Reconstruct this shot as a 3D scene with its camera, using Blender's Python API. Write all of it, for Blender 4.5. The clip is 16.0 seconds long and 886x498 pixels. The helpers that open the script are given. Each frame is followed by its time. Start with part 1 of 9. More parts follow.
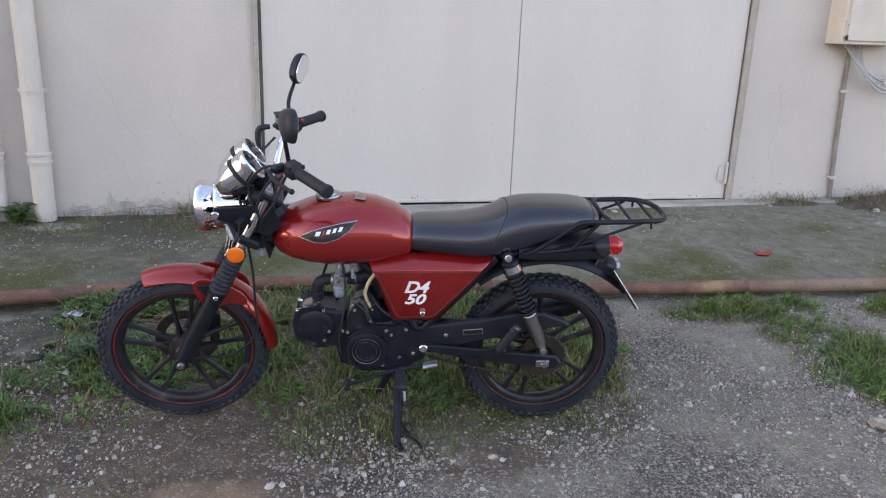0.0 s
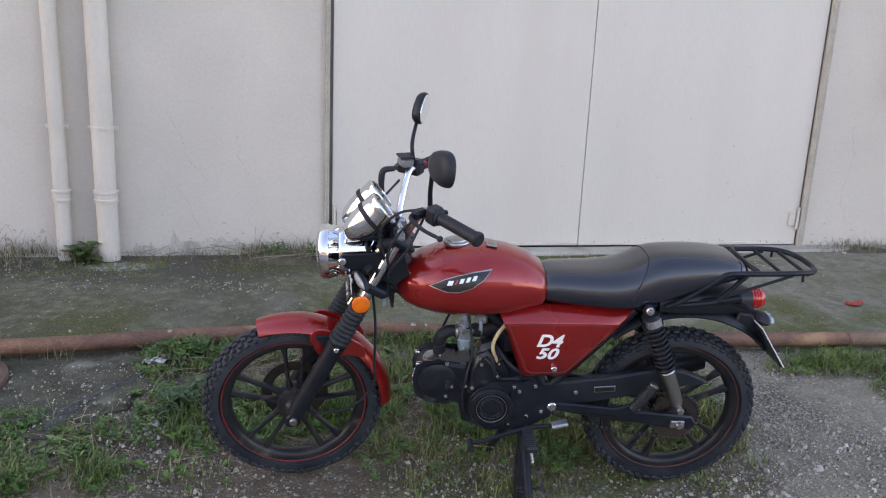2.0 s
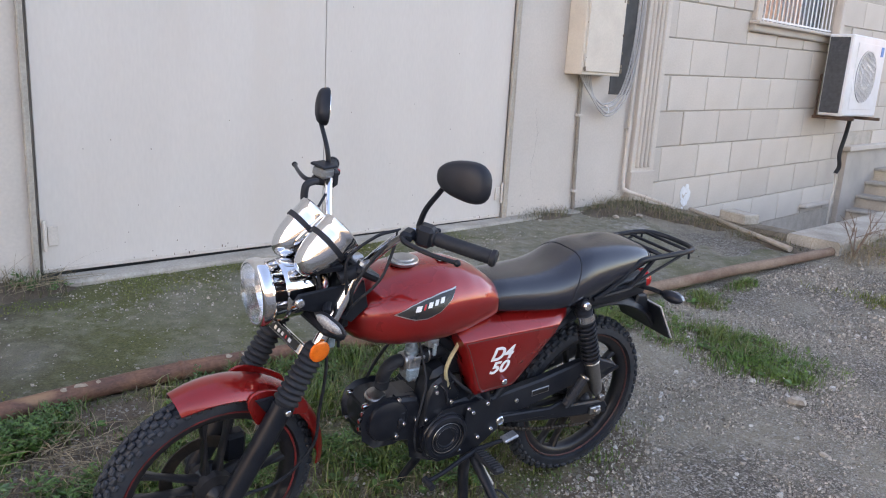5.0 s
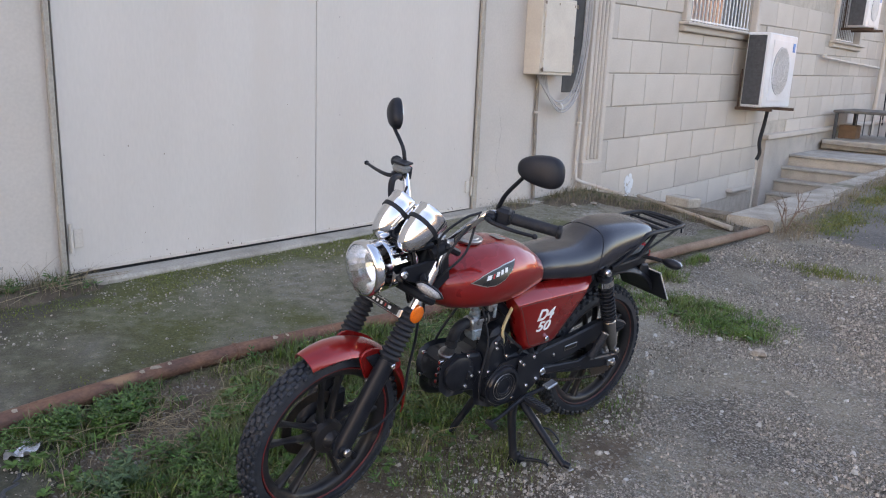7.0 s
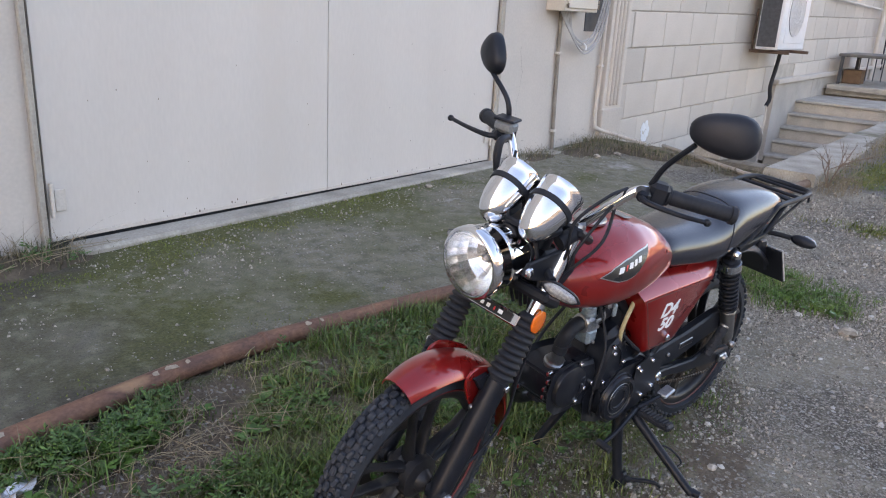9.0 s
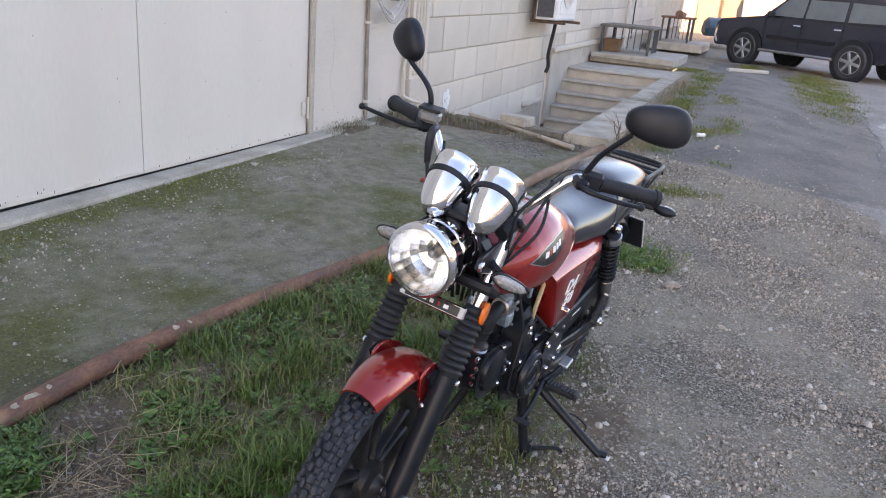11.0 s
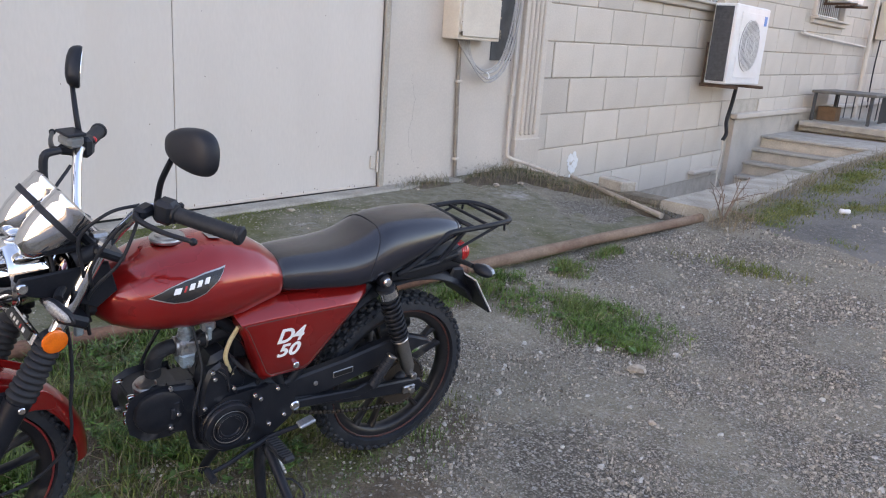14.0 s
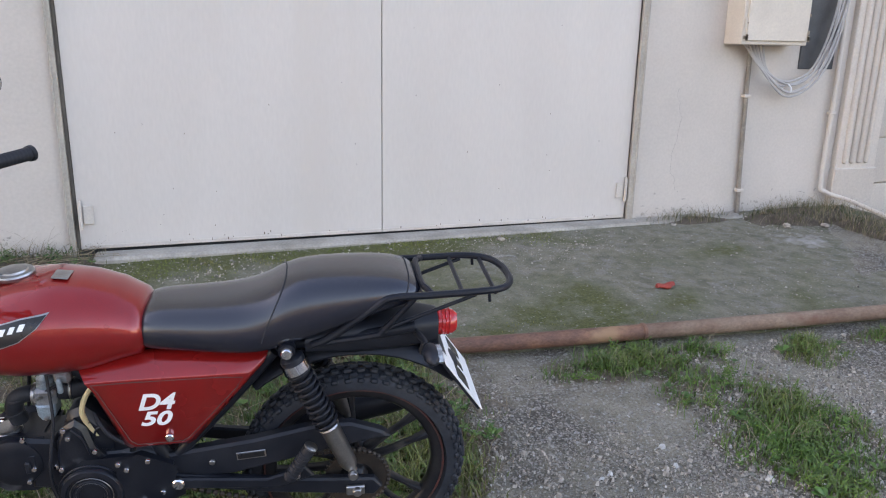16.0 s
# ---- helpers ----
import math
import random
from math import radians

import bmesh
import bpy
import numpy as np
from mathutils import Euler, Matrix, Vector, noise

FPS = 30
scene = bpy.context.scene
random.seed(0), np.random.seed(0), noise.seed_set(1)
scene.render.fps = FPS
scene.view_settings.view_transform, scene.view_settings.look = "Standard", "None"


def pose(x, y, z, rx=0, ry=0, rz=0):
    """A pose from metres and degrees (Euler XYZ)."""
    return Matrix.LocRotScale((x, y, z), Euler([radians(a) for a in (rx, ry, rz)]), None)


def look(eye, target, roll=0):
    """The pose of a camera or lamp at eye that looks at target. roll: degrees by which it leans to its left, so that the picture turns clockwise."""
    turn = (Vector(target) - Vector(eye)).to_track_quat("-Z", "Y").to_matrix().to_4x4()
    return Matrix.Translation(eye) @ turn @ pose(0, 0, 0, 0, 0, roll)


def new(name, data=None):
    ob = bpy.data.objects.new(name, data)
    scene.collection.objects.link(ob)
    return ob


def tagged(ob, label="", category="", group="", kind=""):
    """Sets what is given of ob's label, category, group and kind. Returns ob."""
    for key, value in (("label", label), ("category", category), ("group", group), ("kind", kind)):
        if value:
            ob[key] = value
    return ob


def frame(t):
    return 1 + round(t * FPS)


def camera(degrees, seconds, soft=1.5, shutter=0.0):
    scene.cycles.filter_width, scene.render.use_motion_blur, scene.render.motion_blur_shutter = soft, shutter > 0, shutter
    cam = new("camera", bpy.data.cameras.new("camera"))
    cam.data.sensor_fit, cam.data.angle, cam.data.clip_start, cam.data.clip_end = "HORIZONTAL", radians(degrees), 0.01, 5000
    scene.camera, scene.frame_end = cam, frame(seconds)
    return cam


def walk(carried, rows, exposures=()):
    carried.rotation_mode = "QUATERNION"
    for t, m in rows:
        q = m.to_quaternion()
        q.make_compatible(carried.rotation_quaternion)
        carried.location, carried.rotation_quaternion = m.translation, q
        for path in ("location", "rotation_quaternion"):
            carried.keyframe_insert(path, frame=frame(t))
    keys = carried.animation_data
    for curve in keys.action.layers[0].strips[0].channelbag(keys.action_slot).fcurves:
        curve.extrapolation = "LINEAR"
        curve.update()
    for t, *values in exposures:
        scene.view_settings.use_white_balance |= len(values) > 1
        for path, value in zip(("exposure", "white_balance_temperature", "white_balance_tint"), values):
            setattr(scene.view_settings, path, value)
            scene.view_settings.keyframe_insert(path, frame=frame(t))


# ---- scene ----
cam = camera(60.81, 16.0, 1.1)
ROWS = [
    (0.0, 0.0050, 0.0646, 1.3995, -13.01, -16.34, 2.09),
    (0.5, -0.0089, 0.0502, 1.4026, -11.32, -15.65, 1.49),
    (1.0, -0.1236, 0.0784, 1.4123, -11.43, -14.61, 1.19),
    (1.5, -0.2737, 0.1384, 1.4047, -11.54, -13.88, 0.96),
    (2.0, -0.3333, 0.2897, 1.3766, -12.11, -13.41, 2.54),
    (2.5, -0.3687, 0.5252, 1.3681, -12.57, -13.82, 2.56),
    (3.0, -0.5797, 0.5976, 1.3730, -20.63, -13.67, 4.48),
    (3.5, -0.7906, 0.6649, 1.3787, -25.90, -13.60, 5.78),
    (4.0, -0.8386, 0.8494, 1.3552, -26.45, -13.50, 3.81),
    (4.5, -0.9086, 0.9613, 1.3673, -32.31, -13.50, 3.14),
    (4.7, -0.9709, 0.9775, 1.3663, -39.36, -13.41, 3.90),
    (6.8, -1.5867, 0.9047, 1.3968, -48.94, -13.53, 2.44),
    (7.0, -1.6516, 0.9657, 1.3952, -48.72, -13.38, 2.48),
    (7.5, -1.6981, 1.0590, 1.3751, -48.50, -14.51, 5.15),
    (8.0, -1.5493, 1.2297, 1.3258, -49.20, -17.48, 5.01),
    (8.2, -1.4707, 1.3031, 1.3345, -49.02, -17.39, 4.55),
    (10.3, -1.4698, 1.9181, 1.3603, -60.37, -18.05, 2.32),
    (10.5, -1.4628, 1.9286, 1.3734, -62.41, -17.89, 2.92),
    (11.0, -1.6009, 1.9435, 1.3743, -68.92, -19.05, 5.09),
    (11.5, -1.8238, 1.9161, 1.3843, -69.79, -22.46, 5.17),
    (12.0, -1.8327, 1.7011, 1.4055, -70.41, -22.98, 5.06),
    (12.5, -1.6924, 1.3433, 1.3610, -70.45, -23.10, 1.60),
    (13.0, -1.4263, 1.1712, 1.3134, -72.55, -23.37, 0.63),
    (13.5, -1.0769, 1.0274, 1.3413, -67.97, -21.45, 1.89),
    (14.0, -0.7078, 0.8101, 1.3749, -49.01, -15.48, 4.09),
    (14.5, -0.3649, 0.7219, 1.3615, -47.91, -14.43, 2.56),
    (15.0, -0.0367, 0.7183, 1.3838, -40.35, -15.06, 1.28),
    (15.5, 0.3193, 0.6574, 1.3929, -20.96, -15.77, 1.34),
    (16.0, 0.5571, 0.6906, 1.3761, -18.57, -15.49, 1.20),
]


def eye_pose(x, y, z, yaw, pitch, roll):
    a, b = radians(yaw), radians(pitch)
    return look((x, y, z), (x - math.sin(a) * math.cos(b), y + math.cos(a) * math.cos(b), z + math.sin(b)), roll)


walk(cam, [(t, eye_pose(*r)) for t, *r in ROWS], [(t, e - 0.18, 7550 if t < 14 else 7600, 27) for t, e in (
    (0.0, 2.72), (0.5, 2.62), (1.0, 2.60), (1.5, 2.62), (2.0, 2.70), (3.5, 2.76), (4.5, 2.76), (7.0, 2.56), (7.5, 2.52), (8.0, 2.63), (10.5, 2.68), (12.0, 2.96), (13.5, 2.80), (14.0, 2.68), (14.5, 2.68), (16.0, 2.80))])

# ---- light: a clear sky over a yard in the shade of the gate building, low warm sun on the far houses ----
world = bpy.data.worlds.new("sky")
scene.world = world
world.use_nodes = True
wn = world.node_tree.nodes
sky = wn.new("ShaderNodeTexSky")
sky.sky_type = "NISHITA"
sky.sun_disc = False
SUN_ELEV, SUN_DIR = radians(14), Vector((-0.88, 0.47, 0)).normalized()
sky.sun_elevation = SUN_ELEV
sky.sun_rotation = math.atan2(SUN_DIR.x, SUN_DIR.y)
sky.air_density, sky.dust_density, sky.ozone_density = 1.0, 1.4, 1.0
world.node_tree.links.new(sky.outputs[0], wn["Background"].inputs[0])
wn["Background"].inputs[1].default_value = 0.15
sun = new("sun", bpy.data.lights.new("sun", "SUN"))
sun.data.energy, sun.data.angle, sun.data.color = 0.85, radians(0.6), (1.0, 0.74, 0.5)
sun.matrix_world = look((0, 0, 30), Vector((0, 0, 30)) - Vector((SUN_DIR.x * math.cos(SUN_ELEV), SUN_DIR.y * math.cos(SUN_ELEV), math.sin(SUN_ELEV))))


# ---- materials ----
def surface(name, base, rough=0.6, metal=0.0, other=None, scale=12.0, fine=140.0, var=0.25, bump=0.15, depth=0.002, coat=0.0, spots=None, spot_at=0.62, rough_var=0.12, stretch=(1, 1, 1), trans=0.0, island=0.0, rnd=0.0):
    """A procedural surface: two scales of colour variation, optional stains of a second colour, fine relief."""
    m = bpy.data.materials.new(name)
    m.use_nodes = True
    n, l = m.node_tree.nodes, m.node_tree.links
    bs = n["Principled BSDF"]
    co = n.new("ShaderNodeTexCoord")
    mp = n.new("ShaderNodeMapping")
    mp.inputs["Scale"].default_value = stretch
    l.new(co.outputs["Object"], mp.inputs[0])

    def noise_tex(s, d=4.0):
        t = n.new("ShaderNodeTexNoise")
        t.inputs["Scale"].default_value, t.inputs["Detail"].default_value = s, d
        l.new(mp.outputs[0], t.inputs["Vector"])
        return t
    big, small = noise_tex(scale), noise_tex(fine, 3.0)
    other = other or tuple(c * (1 - var) for c in base)
    mix = n.new("ShaderNodeMix")
    mix.data_type = "RGBA"
    mix.inputs["A"].default_value, mix.inputs["B"].default_value = (*base, 1), (*other, 1)
    ramp = n.new("ShaderNodeMapRange")
    ramp.inputs[1].default_value, ramp.inputs[2].default_value = 0.35, 0.68
    l.new(big.outputs[0], ramp.inputs[0])
    l.new(ramp.outputs[0], mix.inputs["Factor"])
    out = mix.outputs["Result"]
    sm = n.new("ShaderNodeMix")
    sm.data_type, sm.blend_type = "RGBA", "MULTIPLY"
    sm.inputs["Factor"].default_value = 1.0
    r2 = n.new("ShaderNodeMapRange")
    r2.inputs[1].default_value, r2.inputs[2].default_value, r2.inputs[3].default_value, r2.inputs[4].default_value = 0.3, 0.7, 1 - var * 0.6, 1 + var * 0.4
    l.new(small.outputs[0], r2.inputs[0])
    l.new(out, sm.inputs["A"])
    l.new(r2.outputs[0], sm.inputs["B"])
    out = sm.outputs["Result"]
    if spots:
        sp = noise_tex(scale * 0.45, 6.0)
        r3 = n.new("ShaderNodeMapRange")
        r3.inputs[1].default_value, r3.inputs[2].default_value = spot_at, spot_at + 0.08
        l.new(sp.outputs[0], r3.inputs[0])
        m3 = n.new("ShaderNodeMix")
        m3.data_type = "RGBA"
        m3.inputs["B"].default_value = (*spots, 1)
        l.new(r3.outputs[0], m3.inputs["Factor"])
        l.new(out, m3.inputs["A"])
        out = m3.outputs["Result"]
    if island or rnd:
        if island:
            g = n.new("ShaderNodeNewGeometry")
            src = g.outputs["Random Per Island"]
        else:
            g = n.new("ShaderNodeObjectInfo")
            src = g.outputs["Random"]
        k = island or rnd
        r4 = n.new("ShaderNodeMapRange")
        r4.inputs[3].default_value, r4.inputs[4].default_value = 1 - k, 1 + k * 0.6
        l.new(src, r4.inputs[0])
        m4 = n.new("ShaderNodeMix")
        m4.data_type, m4.blend_type = "RGBA", "MULTIPLY"
        m4.inputs["Factor"].default_value = 1.0
        l.new(out, m4.inputs["A"])
        l.new(r4.outputs[0], m4.inputs["B"])
        out = m4.outputs["Result"]
    l.new(out, bs.inputs["Base Color"])
    rr = n.new("ShaderNodeMapRange")
    rr.inputs[3].default_value, rr.inputs[4].default_value = max(rough - rough_var, 0.02), min(rough + rough_var, 1)
    l.new(big.outputs[0], rr.inputs[0])
    l.new(rr.outputs[0], bs.inputs["Roughness"])
    bs.inputs["Metallic"].default_value = metal
    bs.inputs["Coat Weight"].default_value = coat
    bs.inputs["Coat Roughness"].default_value = 0.06
    bs.inputs["Transmission Weight"].default_value = trans
    if bump:
        b = n.new("ShaderNodeBump")
        b.inputs["Strength"].default_value, b.inputs["Distance"].default_value = bump, depth
        l.new(small.outputs[0], b.inputs["Height"])
        l.new(b.outputs[0], bs.inputs["Normal"])
    return m


RED = surface("red_paint", (0.300, 0.012, 0.010), 0.28, 0.36, (0.245, 0.009, 0.008), 5, 420, 0.14, 0.02, 0.0003, coat=1.0, rough_var=0.05, spots=(0.21, 0.022, 0.02), spot_at=0.66)
RED.node_tree.nodes["Principled BSDF"].inputs["Specular IOR Level"].default_value = 0.2
RED.node_tree.nodes["Principled BSDF"].inputs["Coat Roughness"].default_value = 0.02
RED_FADED = surface("faded_pinstripe", (0.11, 0.035, 0.03), 0.6, 0, (0.05, 0.03, 0.028), 30, 300, 0.3, 0.05)
FRAMETAN = surface("tan_painted_angle", (0.43, 0.385, 0.325), 0.7, 0, (0.35, 0.31, 0.26), 7, 80, 0.2, 0.2, 0.001, spots=(0.24, 0.19, 0.14), spot_at=0.66)
SLAB = surface("damp_concrete", (0.088, 0.083, 0.056), 0.9, 0, (0.034, 0.035, 0.019), 8, 60, 0.6, 0.9, 0.008, spots=(0.17, 0.16, 0.13), spot_at=0.60)
RED_LINE = surface("red_pinstripe", (0.25, 0.02, 0.02), 0.55, 0, (0.07, 0.02, 0.02), 14, 300, 0.3, 0.05)
CHROME = surface("chrome", (0.78, 0.79, 0.80), 0.06, 1.0, (0.70, 0.71, 0.73), 8, 300, 0.06, 0.01, 0.0002, rough_var=0.04)
STEEL = surface("dull_steel", (0.46, 0.46, 0.46), 0.34, 1.0, (0.34, 0.33, 0.32), 20, 260, 0.2, 0.06, 0.0005)
BLACK = surface("black_paint", (0.009, 0.011, 0.016), 0.38, 0.0, (0.014, 0.016, 0.021), 16, 220, 0.3, 0.06, 0.0006, spots=(0.040, 0.042, 0.047), spot_at=0.68)
ENGINE = surface("black_engine_casting", (0.007, 0.009, 0.014), 0.34, 0.0, (0.014, 0.016, 0.021), 22, 320, 0.35, 0.25, 0.0008, spots=(0.058, 0.061, 0.068), spot_at=0.62)
PLASTIC = surface("black_plastic", (0.010, 0.012, 0.017), 0.46, 0.0, (0.017, 0.019, 0.025), 20, 500, 0.2, 0.15, 0.0004)
RUBBER = surface("black_rubber", (0.012, 0.014, 0.019), 0.6, 0.0, (0.020, 0.022, 0.027), 18, 200, 0.3, 0.12, 0.0006)
TYRE = surface("tyre_rubber", (0.017, 0.021, 0.029), 0.55, 0.0, (0.036, 0.040, 0.047), 9, 120, 0.35, 0.25, 0.0012, spots=(0.10, 0.098, 0.092), spot_at=0.69)
RIM = surface("black_cast_rim", (0.011, 0.012, 0.016), 0.36, 0.1, (0.028, 0.026, 0.026), 14, 180, 0.3, 0.08, 0.0006, spots=(0.10, 0.09, 0.075), spot_at=0.62)
VINYL = surface("black_seat_vinyl", (0.006, 0.008, 0.017), 0.24, 0.0, (0.011, 0.012, 0.018), 7, 900, 0.25, 0.16, 0.0003, coat=0.45, spots=(0.018, 0.017, 0.018), spot_at=0.66, rough_var=0.08)
VINYL.node_tree.nodes["Principled BSDF"].inputs["Coat Roughness"].default_value = 0.20
# upward-facing vinyl mixed paler: dust, with sky sheen painted into its colour
DUST_SHEEN = VINYL.node_tree.nodes.new("ShaderNodeNewGeometry")
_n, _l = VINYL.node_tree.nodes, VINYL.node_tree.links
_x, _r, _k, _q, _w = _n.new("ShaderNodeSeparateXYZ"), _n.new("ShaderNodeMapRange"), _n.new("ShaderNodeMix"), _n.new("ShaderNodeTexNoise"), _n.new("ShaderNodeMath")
_l.new(DUST_SHEEN.outputs["Normal"], _x.inputs[0])
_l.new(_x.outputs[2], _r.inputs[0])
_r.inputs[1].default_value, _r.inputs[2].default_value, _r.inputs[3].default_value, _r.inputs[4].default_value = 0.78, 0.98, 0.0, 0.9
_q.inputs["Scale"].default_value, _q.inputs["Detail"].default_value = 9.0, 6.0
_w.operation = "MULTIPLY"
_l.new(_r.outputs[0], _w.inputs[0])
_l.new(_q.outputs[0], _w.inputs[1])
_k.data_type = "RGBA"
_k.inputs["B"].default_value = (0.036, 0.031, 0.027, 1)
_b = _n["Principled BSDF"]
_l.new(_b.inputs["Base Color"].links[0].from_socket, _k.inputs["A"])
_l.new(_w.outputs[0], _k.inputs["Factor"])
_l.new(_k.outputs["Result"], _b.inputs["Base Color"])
for m_, k_ in ((VINYL, 0.6), (PLASTIC, 0.30), (BLACK, 0.22), (ENGINE, 0.34), (RIM, 0.32), (TYRE, 0.32), (RUBBER, 0.32)):
    m_.node_tree.nodes["Principled BSDF"].inputs["Specular IOR Level"].default_value = k_
AMBER = surface("amber_lens", (0.88, 0.17, 0.006), 0.18, 0, (0.70, 0.11, 0.005), 60, 500, 0.15, 0.4, 0.001, coat=0.6)
REDLENS = surface("red_lens", (0.62, 0.012, 0.010), 0.15, 0, (0.45, 0.008, 0.008), 50, 400, 0.2, 0.3, 0.001, coat=0.7)
CLEARLENS = surface("frosted_clear_lens", (0.40, 0.42, 0.44), 0.15, 0.3, (0.20, 0.21, 0.22), 90, 500, 0.2, 0.6, 0.002, coat=0.6)
WHITE = surface("white_decal", (0.80, 0.80, 0.80), 0.4, 0, (0.74, 0.74, 0.73), 30, 300, 0.06, 0.02)
DECAL_BLACK = surface("black_decal", (0.012, 0.012, 0.013), 0.3, 0, None, 30, 300, 0.1, 0.02)
DECAL_RED = surface("red_decal", (0.65, 0.03, 0.03), 0.35, 0, None, 30, 300, 0.1, 0.02)
HOSE = surface("yellowed_hose", (0.55, 0.47, 0.28), 0.4, 0, (0.48, 0.38, 0.20), 30, 200, 0.2, 0.05)
DARKIRON = surface("oily_dark_iron", (0.035, 0.031, 0.028), 0.5, 0.5, (0.06, 0.045, 0.035), 20, 160, 0.3, 0.2, 0.001)
MESHLENS = surface("mesh_lens", (0.40, 0.41, 0.42), 0.2, 0.3, (0.22, 0.225, 0.23), 160, 600, 0.4, 0.7, 0.002, coat=0.5)
ALLOY = surface("cast_alloy", (0.42, 0.44, 0.47), 0.42, 0.8, (0.30, 0.32, 0.34), 40, 260, 0.3, 0.3, 0.001)
CARBBLUE = surface("oxidised_alloy", (0.36, 0.46, 0.52), 0.45, 0.6, (0.26, 0.30, 0.33), 50, 300, 0.3, 0.3, 0.001)
PLASTER = surface("cream_plaster", (0.575, 0.515, 0.455), 0.82, 0, (0.515, 0.465, 0.412), 1.6, 60, 0.08, 0.25, 0.002, spots=(0.45, 0.41, 0.365), spot_at=0.66)
GATE = surface("cream_painted_steel", (0.600, 0.550, 0.500), 0.58, 0, (0.572, 0.523, 0.474), 1.6, 45, 0.05, 0.10, 0.001, spots=(0.568, 0.513, 0.457), spot_at=0.56, stretch=(1.6, 1, 0.4))
TRIM = surface("cream_painted_trim", (0.60, 0.54, 0.475), 0.65, 0, (0.52, 0.46, 0.40), 6, 90, 0.14, 0.2, 0.001, spots=(0.40, 0.36, 0.32), spot_at=0.68)
BOXPAINT = surface("cream_box_paint", (0.62, 0.55, 0.46), 0.6, 0, (0.56, 0.49, 0.41), 5, 80, 0.1, 0.12, 0.001, spots=(0.36, 0.28, 0.20), spot_at=0.72)
PIPEPAINT = surface("cream_pipe_paint", (0.60, 0.545, 0.48), 0.6, 0, (0.53, 0.475, 0.415), 5, 90, 0.07, 0.10, 0.001, spots=(0.42, 0.37, 0.31), spot_at=0.70, stretch=(1, 1, 0.4))
BLOCK = surface("limestone_block", (0.585, 0.518, 0.447), 0.85, 0, (0.525, 0.463, 0.397), 2.4, 70, 0.12, 0.3, 0.002, rnd=0.11, spots=(0.49, 0.42, 0.35), spot_at=0.66)
MORTAR = surface("mortar", (0.50, 0.44, 0.37), 0.9, 0, (0.41, 0.36, 0.30), 8, 90, 0.2, 0.4, 0.003)
PLINTH = surface("grey_plaster", (0.46, 0.41, 0.355), 0.88, 0, (0.37, 0.335, 0.295), 2.5, 60, 0.2, 0.35, 0.003, spots=(0.27, 0.25, 0.225), spot_at=0.66)
STEPSTONE = surface("worn_stone_step", (0.50, 0.445, 0.37), 0.85, 0, (0.40, 0.355, 0.30), 5, 70, 0.25, 0.4, 0.003, spots=(0.22, 0.205, 0.175), spot_at=0.64)
TREAD = surface("grey_concrete_tread", (0.41, 0.38, 0.335), 0.85, 0, (0.30, 0.28, 0.245), 6, 80, 0.25, 0.4, 0.003)
CURB = surface("weathered_concrete", (0.42, 0.385, 0.33), 0.9, 0, (0.27, 0.245, 0.205), 4, 70, 0.3, 0.5, 0.004, spots=(0.15, 0.145, 0.095), spot_at=0.60)
PIPETAN = surface("weathered_pipe_paint", (0.255, 0.180, 0.128), 0.85, 0.0, (0.170, 0.102, 0.070), 7, 100, 0.35, 0.5, 0.003, spots=(0.15, 0.07, 0.045), spot_at=0.62, stretch=(0.6, 1, 1))
RUST = surface("rusty_pipe", (0.125, 0.062, 0.044), 0.75, 0.0, (0.235, 0.115, 0.068), 13, 110, 0.45, 0.6, 0.003, spots=(0.31, 0.18, 0.10), spot_at=0.635, stretch=(0.6, 1, 1))
IRON = surface("rusty_iron", (0.095, 0.06, 0.045), 0.85, 0.2, (0.16, 0.10, 0.07), 14, 90, 0.3, 0.5, 0.003)
WOODGREY = surface("weathered_wood", (0.40, 0.35, 0.29), 0.85, 0, (0.26, 0.22, 0.18), 14, 120, 0.3, 0.4, 0.002, stretch=(0.15, 1, 1))
CABLE = surface("grey_cable", (0.42, 0.40, 0.38), 0.55, 0, None, 20, 200, 0.15, 0.05)
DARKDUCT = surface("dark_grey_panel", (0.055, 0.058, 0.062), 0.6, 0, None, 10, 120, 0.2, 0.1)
ACWHITE = surface("white_enamel", (0.74, 0.75, 0.76), 0.4, 0, (0.68, 0.68, 0.67), 4, 90, 0.06, 0.04, spots=(0.55, 0.52, 0.48), spot_at=0.74)
ACDARK = surface("dark_coil_fins", (0.085, 0.092, 0.105), 0.55, 0.4, (0.06, 0.065, 0.075), 20, 300, 0.2, 0.3)
BLUELBL = surface("blue_label", (0.03, 0.22, 0.60), 0.4, 0, None, 10, 100, 0.1, 0.02)
GLASSDARK = surface("window_glass", (0.10, 0.13, 0.15), 0.06, 0.0, (0.08, 0.10, 0.12), 3, 40, 0.1, 0.01, coat=1.0, rough_var=0.03)
NAVY = surface("navy_car_paint", (0.012, 0.014, 0.030), 0.25, 0.2, (0.016, 0.018, 0.034), 4, 200, 0.1, 0.02, coat=0.9, rough_var=0.06)
STONE = surface("gravel_stone", (0.39, 0.345, 0.288), 0.9, 0, (0.255, 0.225, 0.185), 60, 400, 0.3, 0.3, 0.001, island=0.7)
STONEPALE = surface("pale_stone", (0.54, 0.52, 0.48), 0.9, 0, (0.42, 0.40, 0.37), 40, 300, 0.2, 0.4, 0.001, island=0.2)
GRASS = surface("grass", (0.068, 0.138, 0.018), 0.55, 0, (0.160, 0.176, 0.046), 5, 60, 0.3, 0.0, island=0.6)
GRASSBRIGHT = surface("fresh_grass", (0.070, 0.155, 0.015), 0.55, 0, (0.120, 0.180, 0.028), 5, 60, 0.3, 0.0, island=0.5)
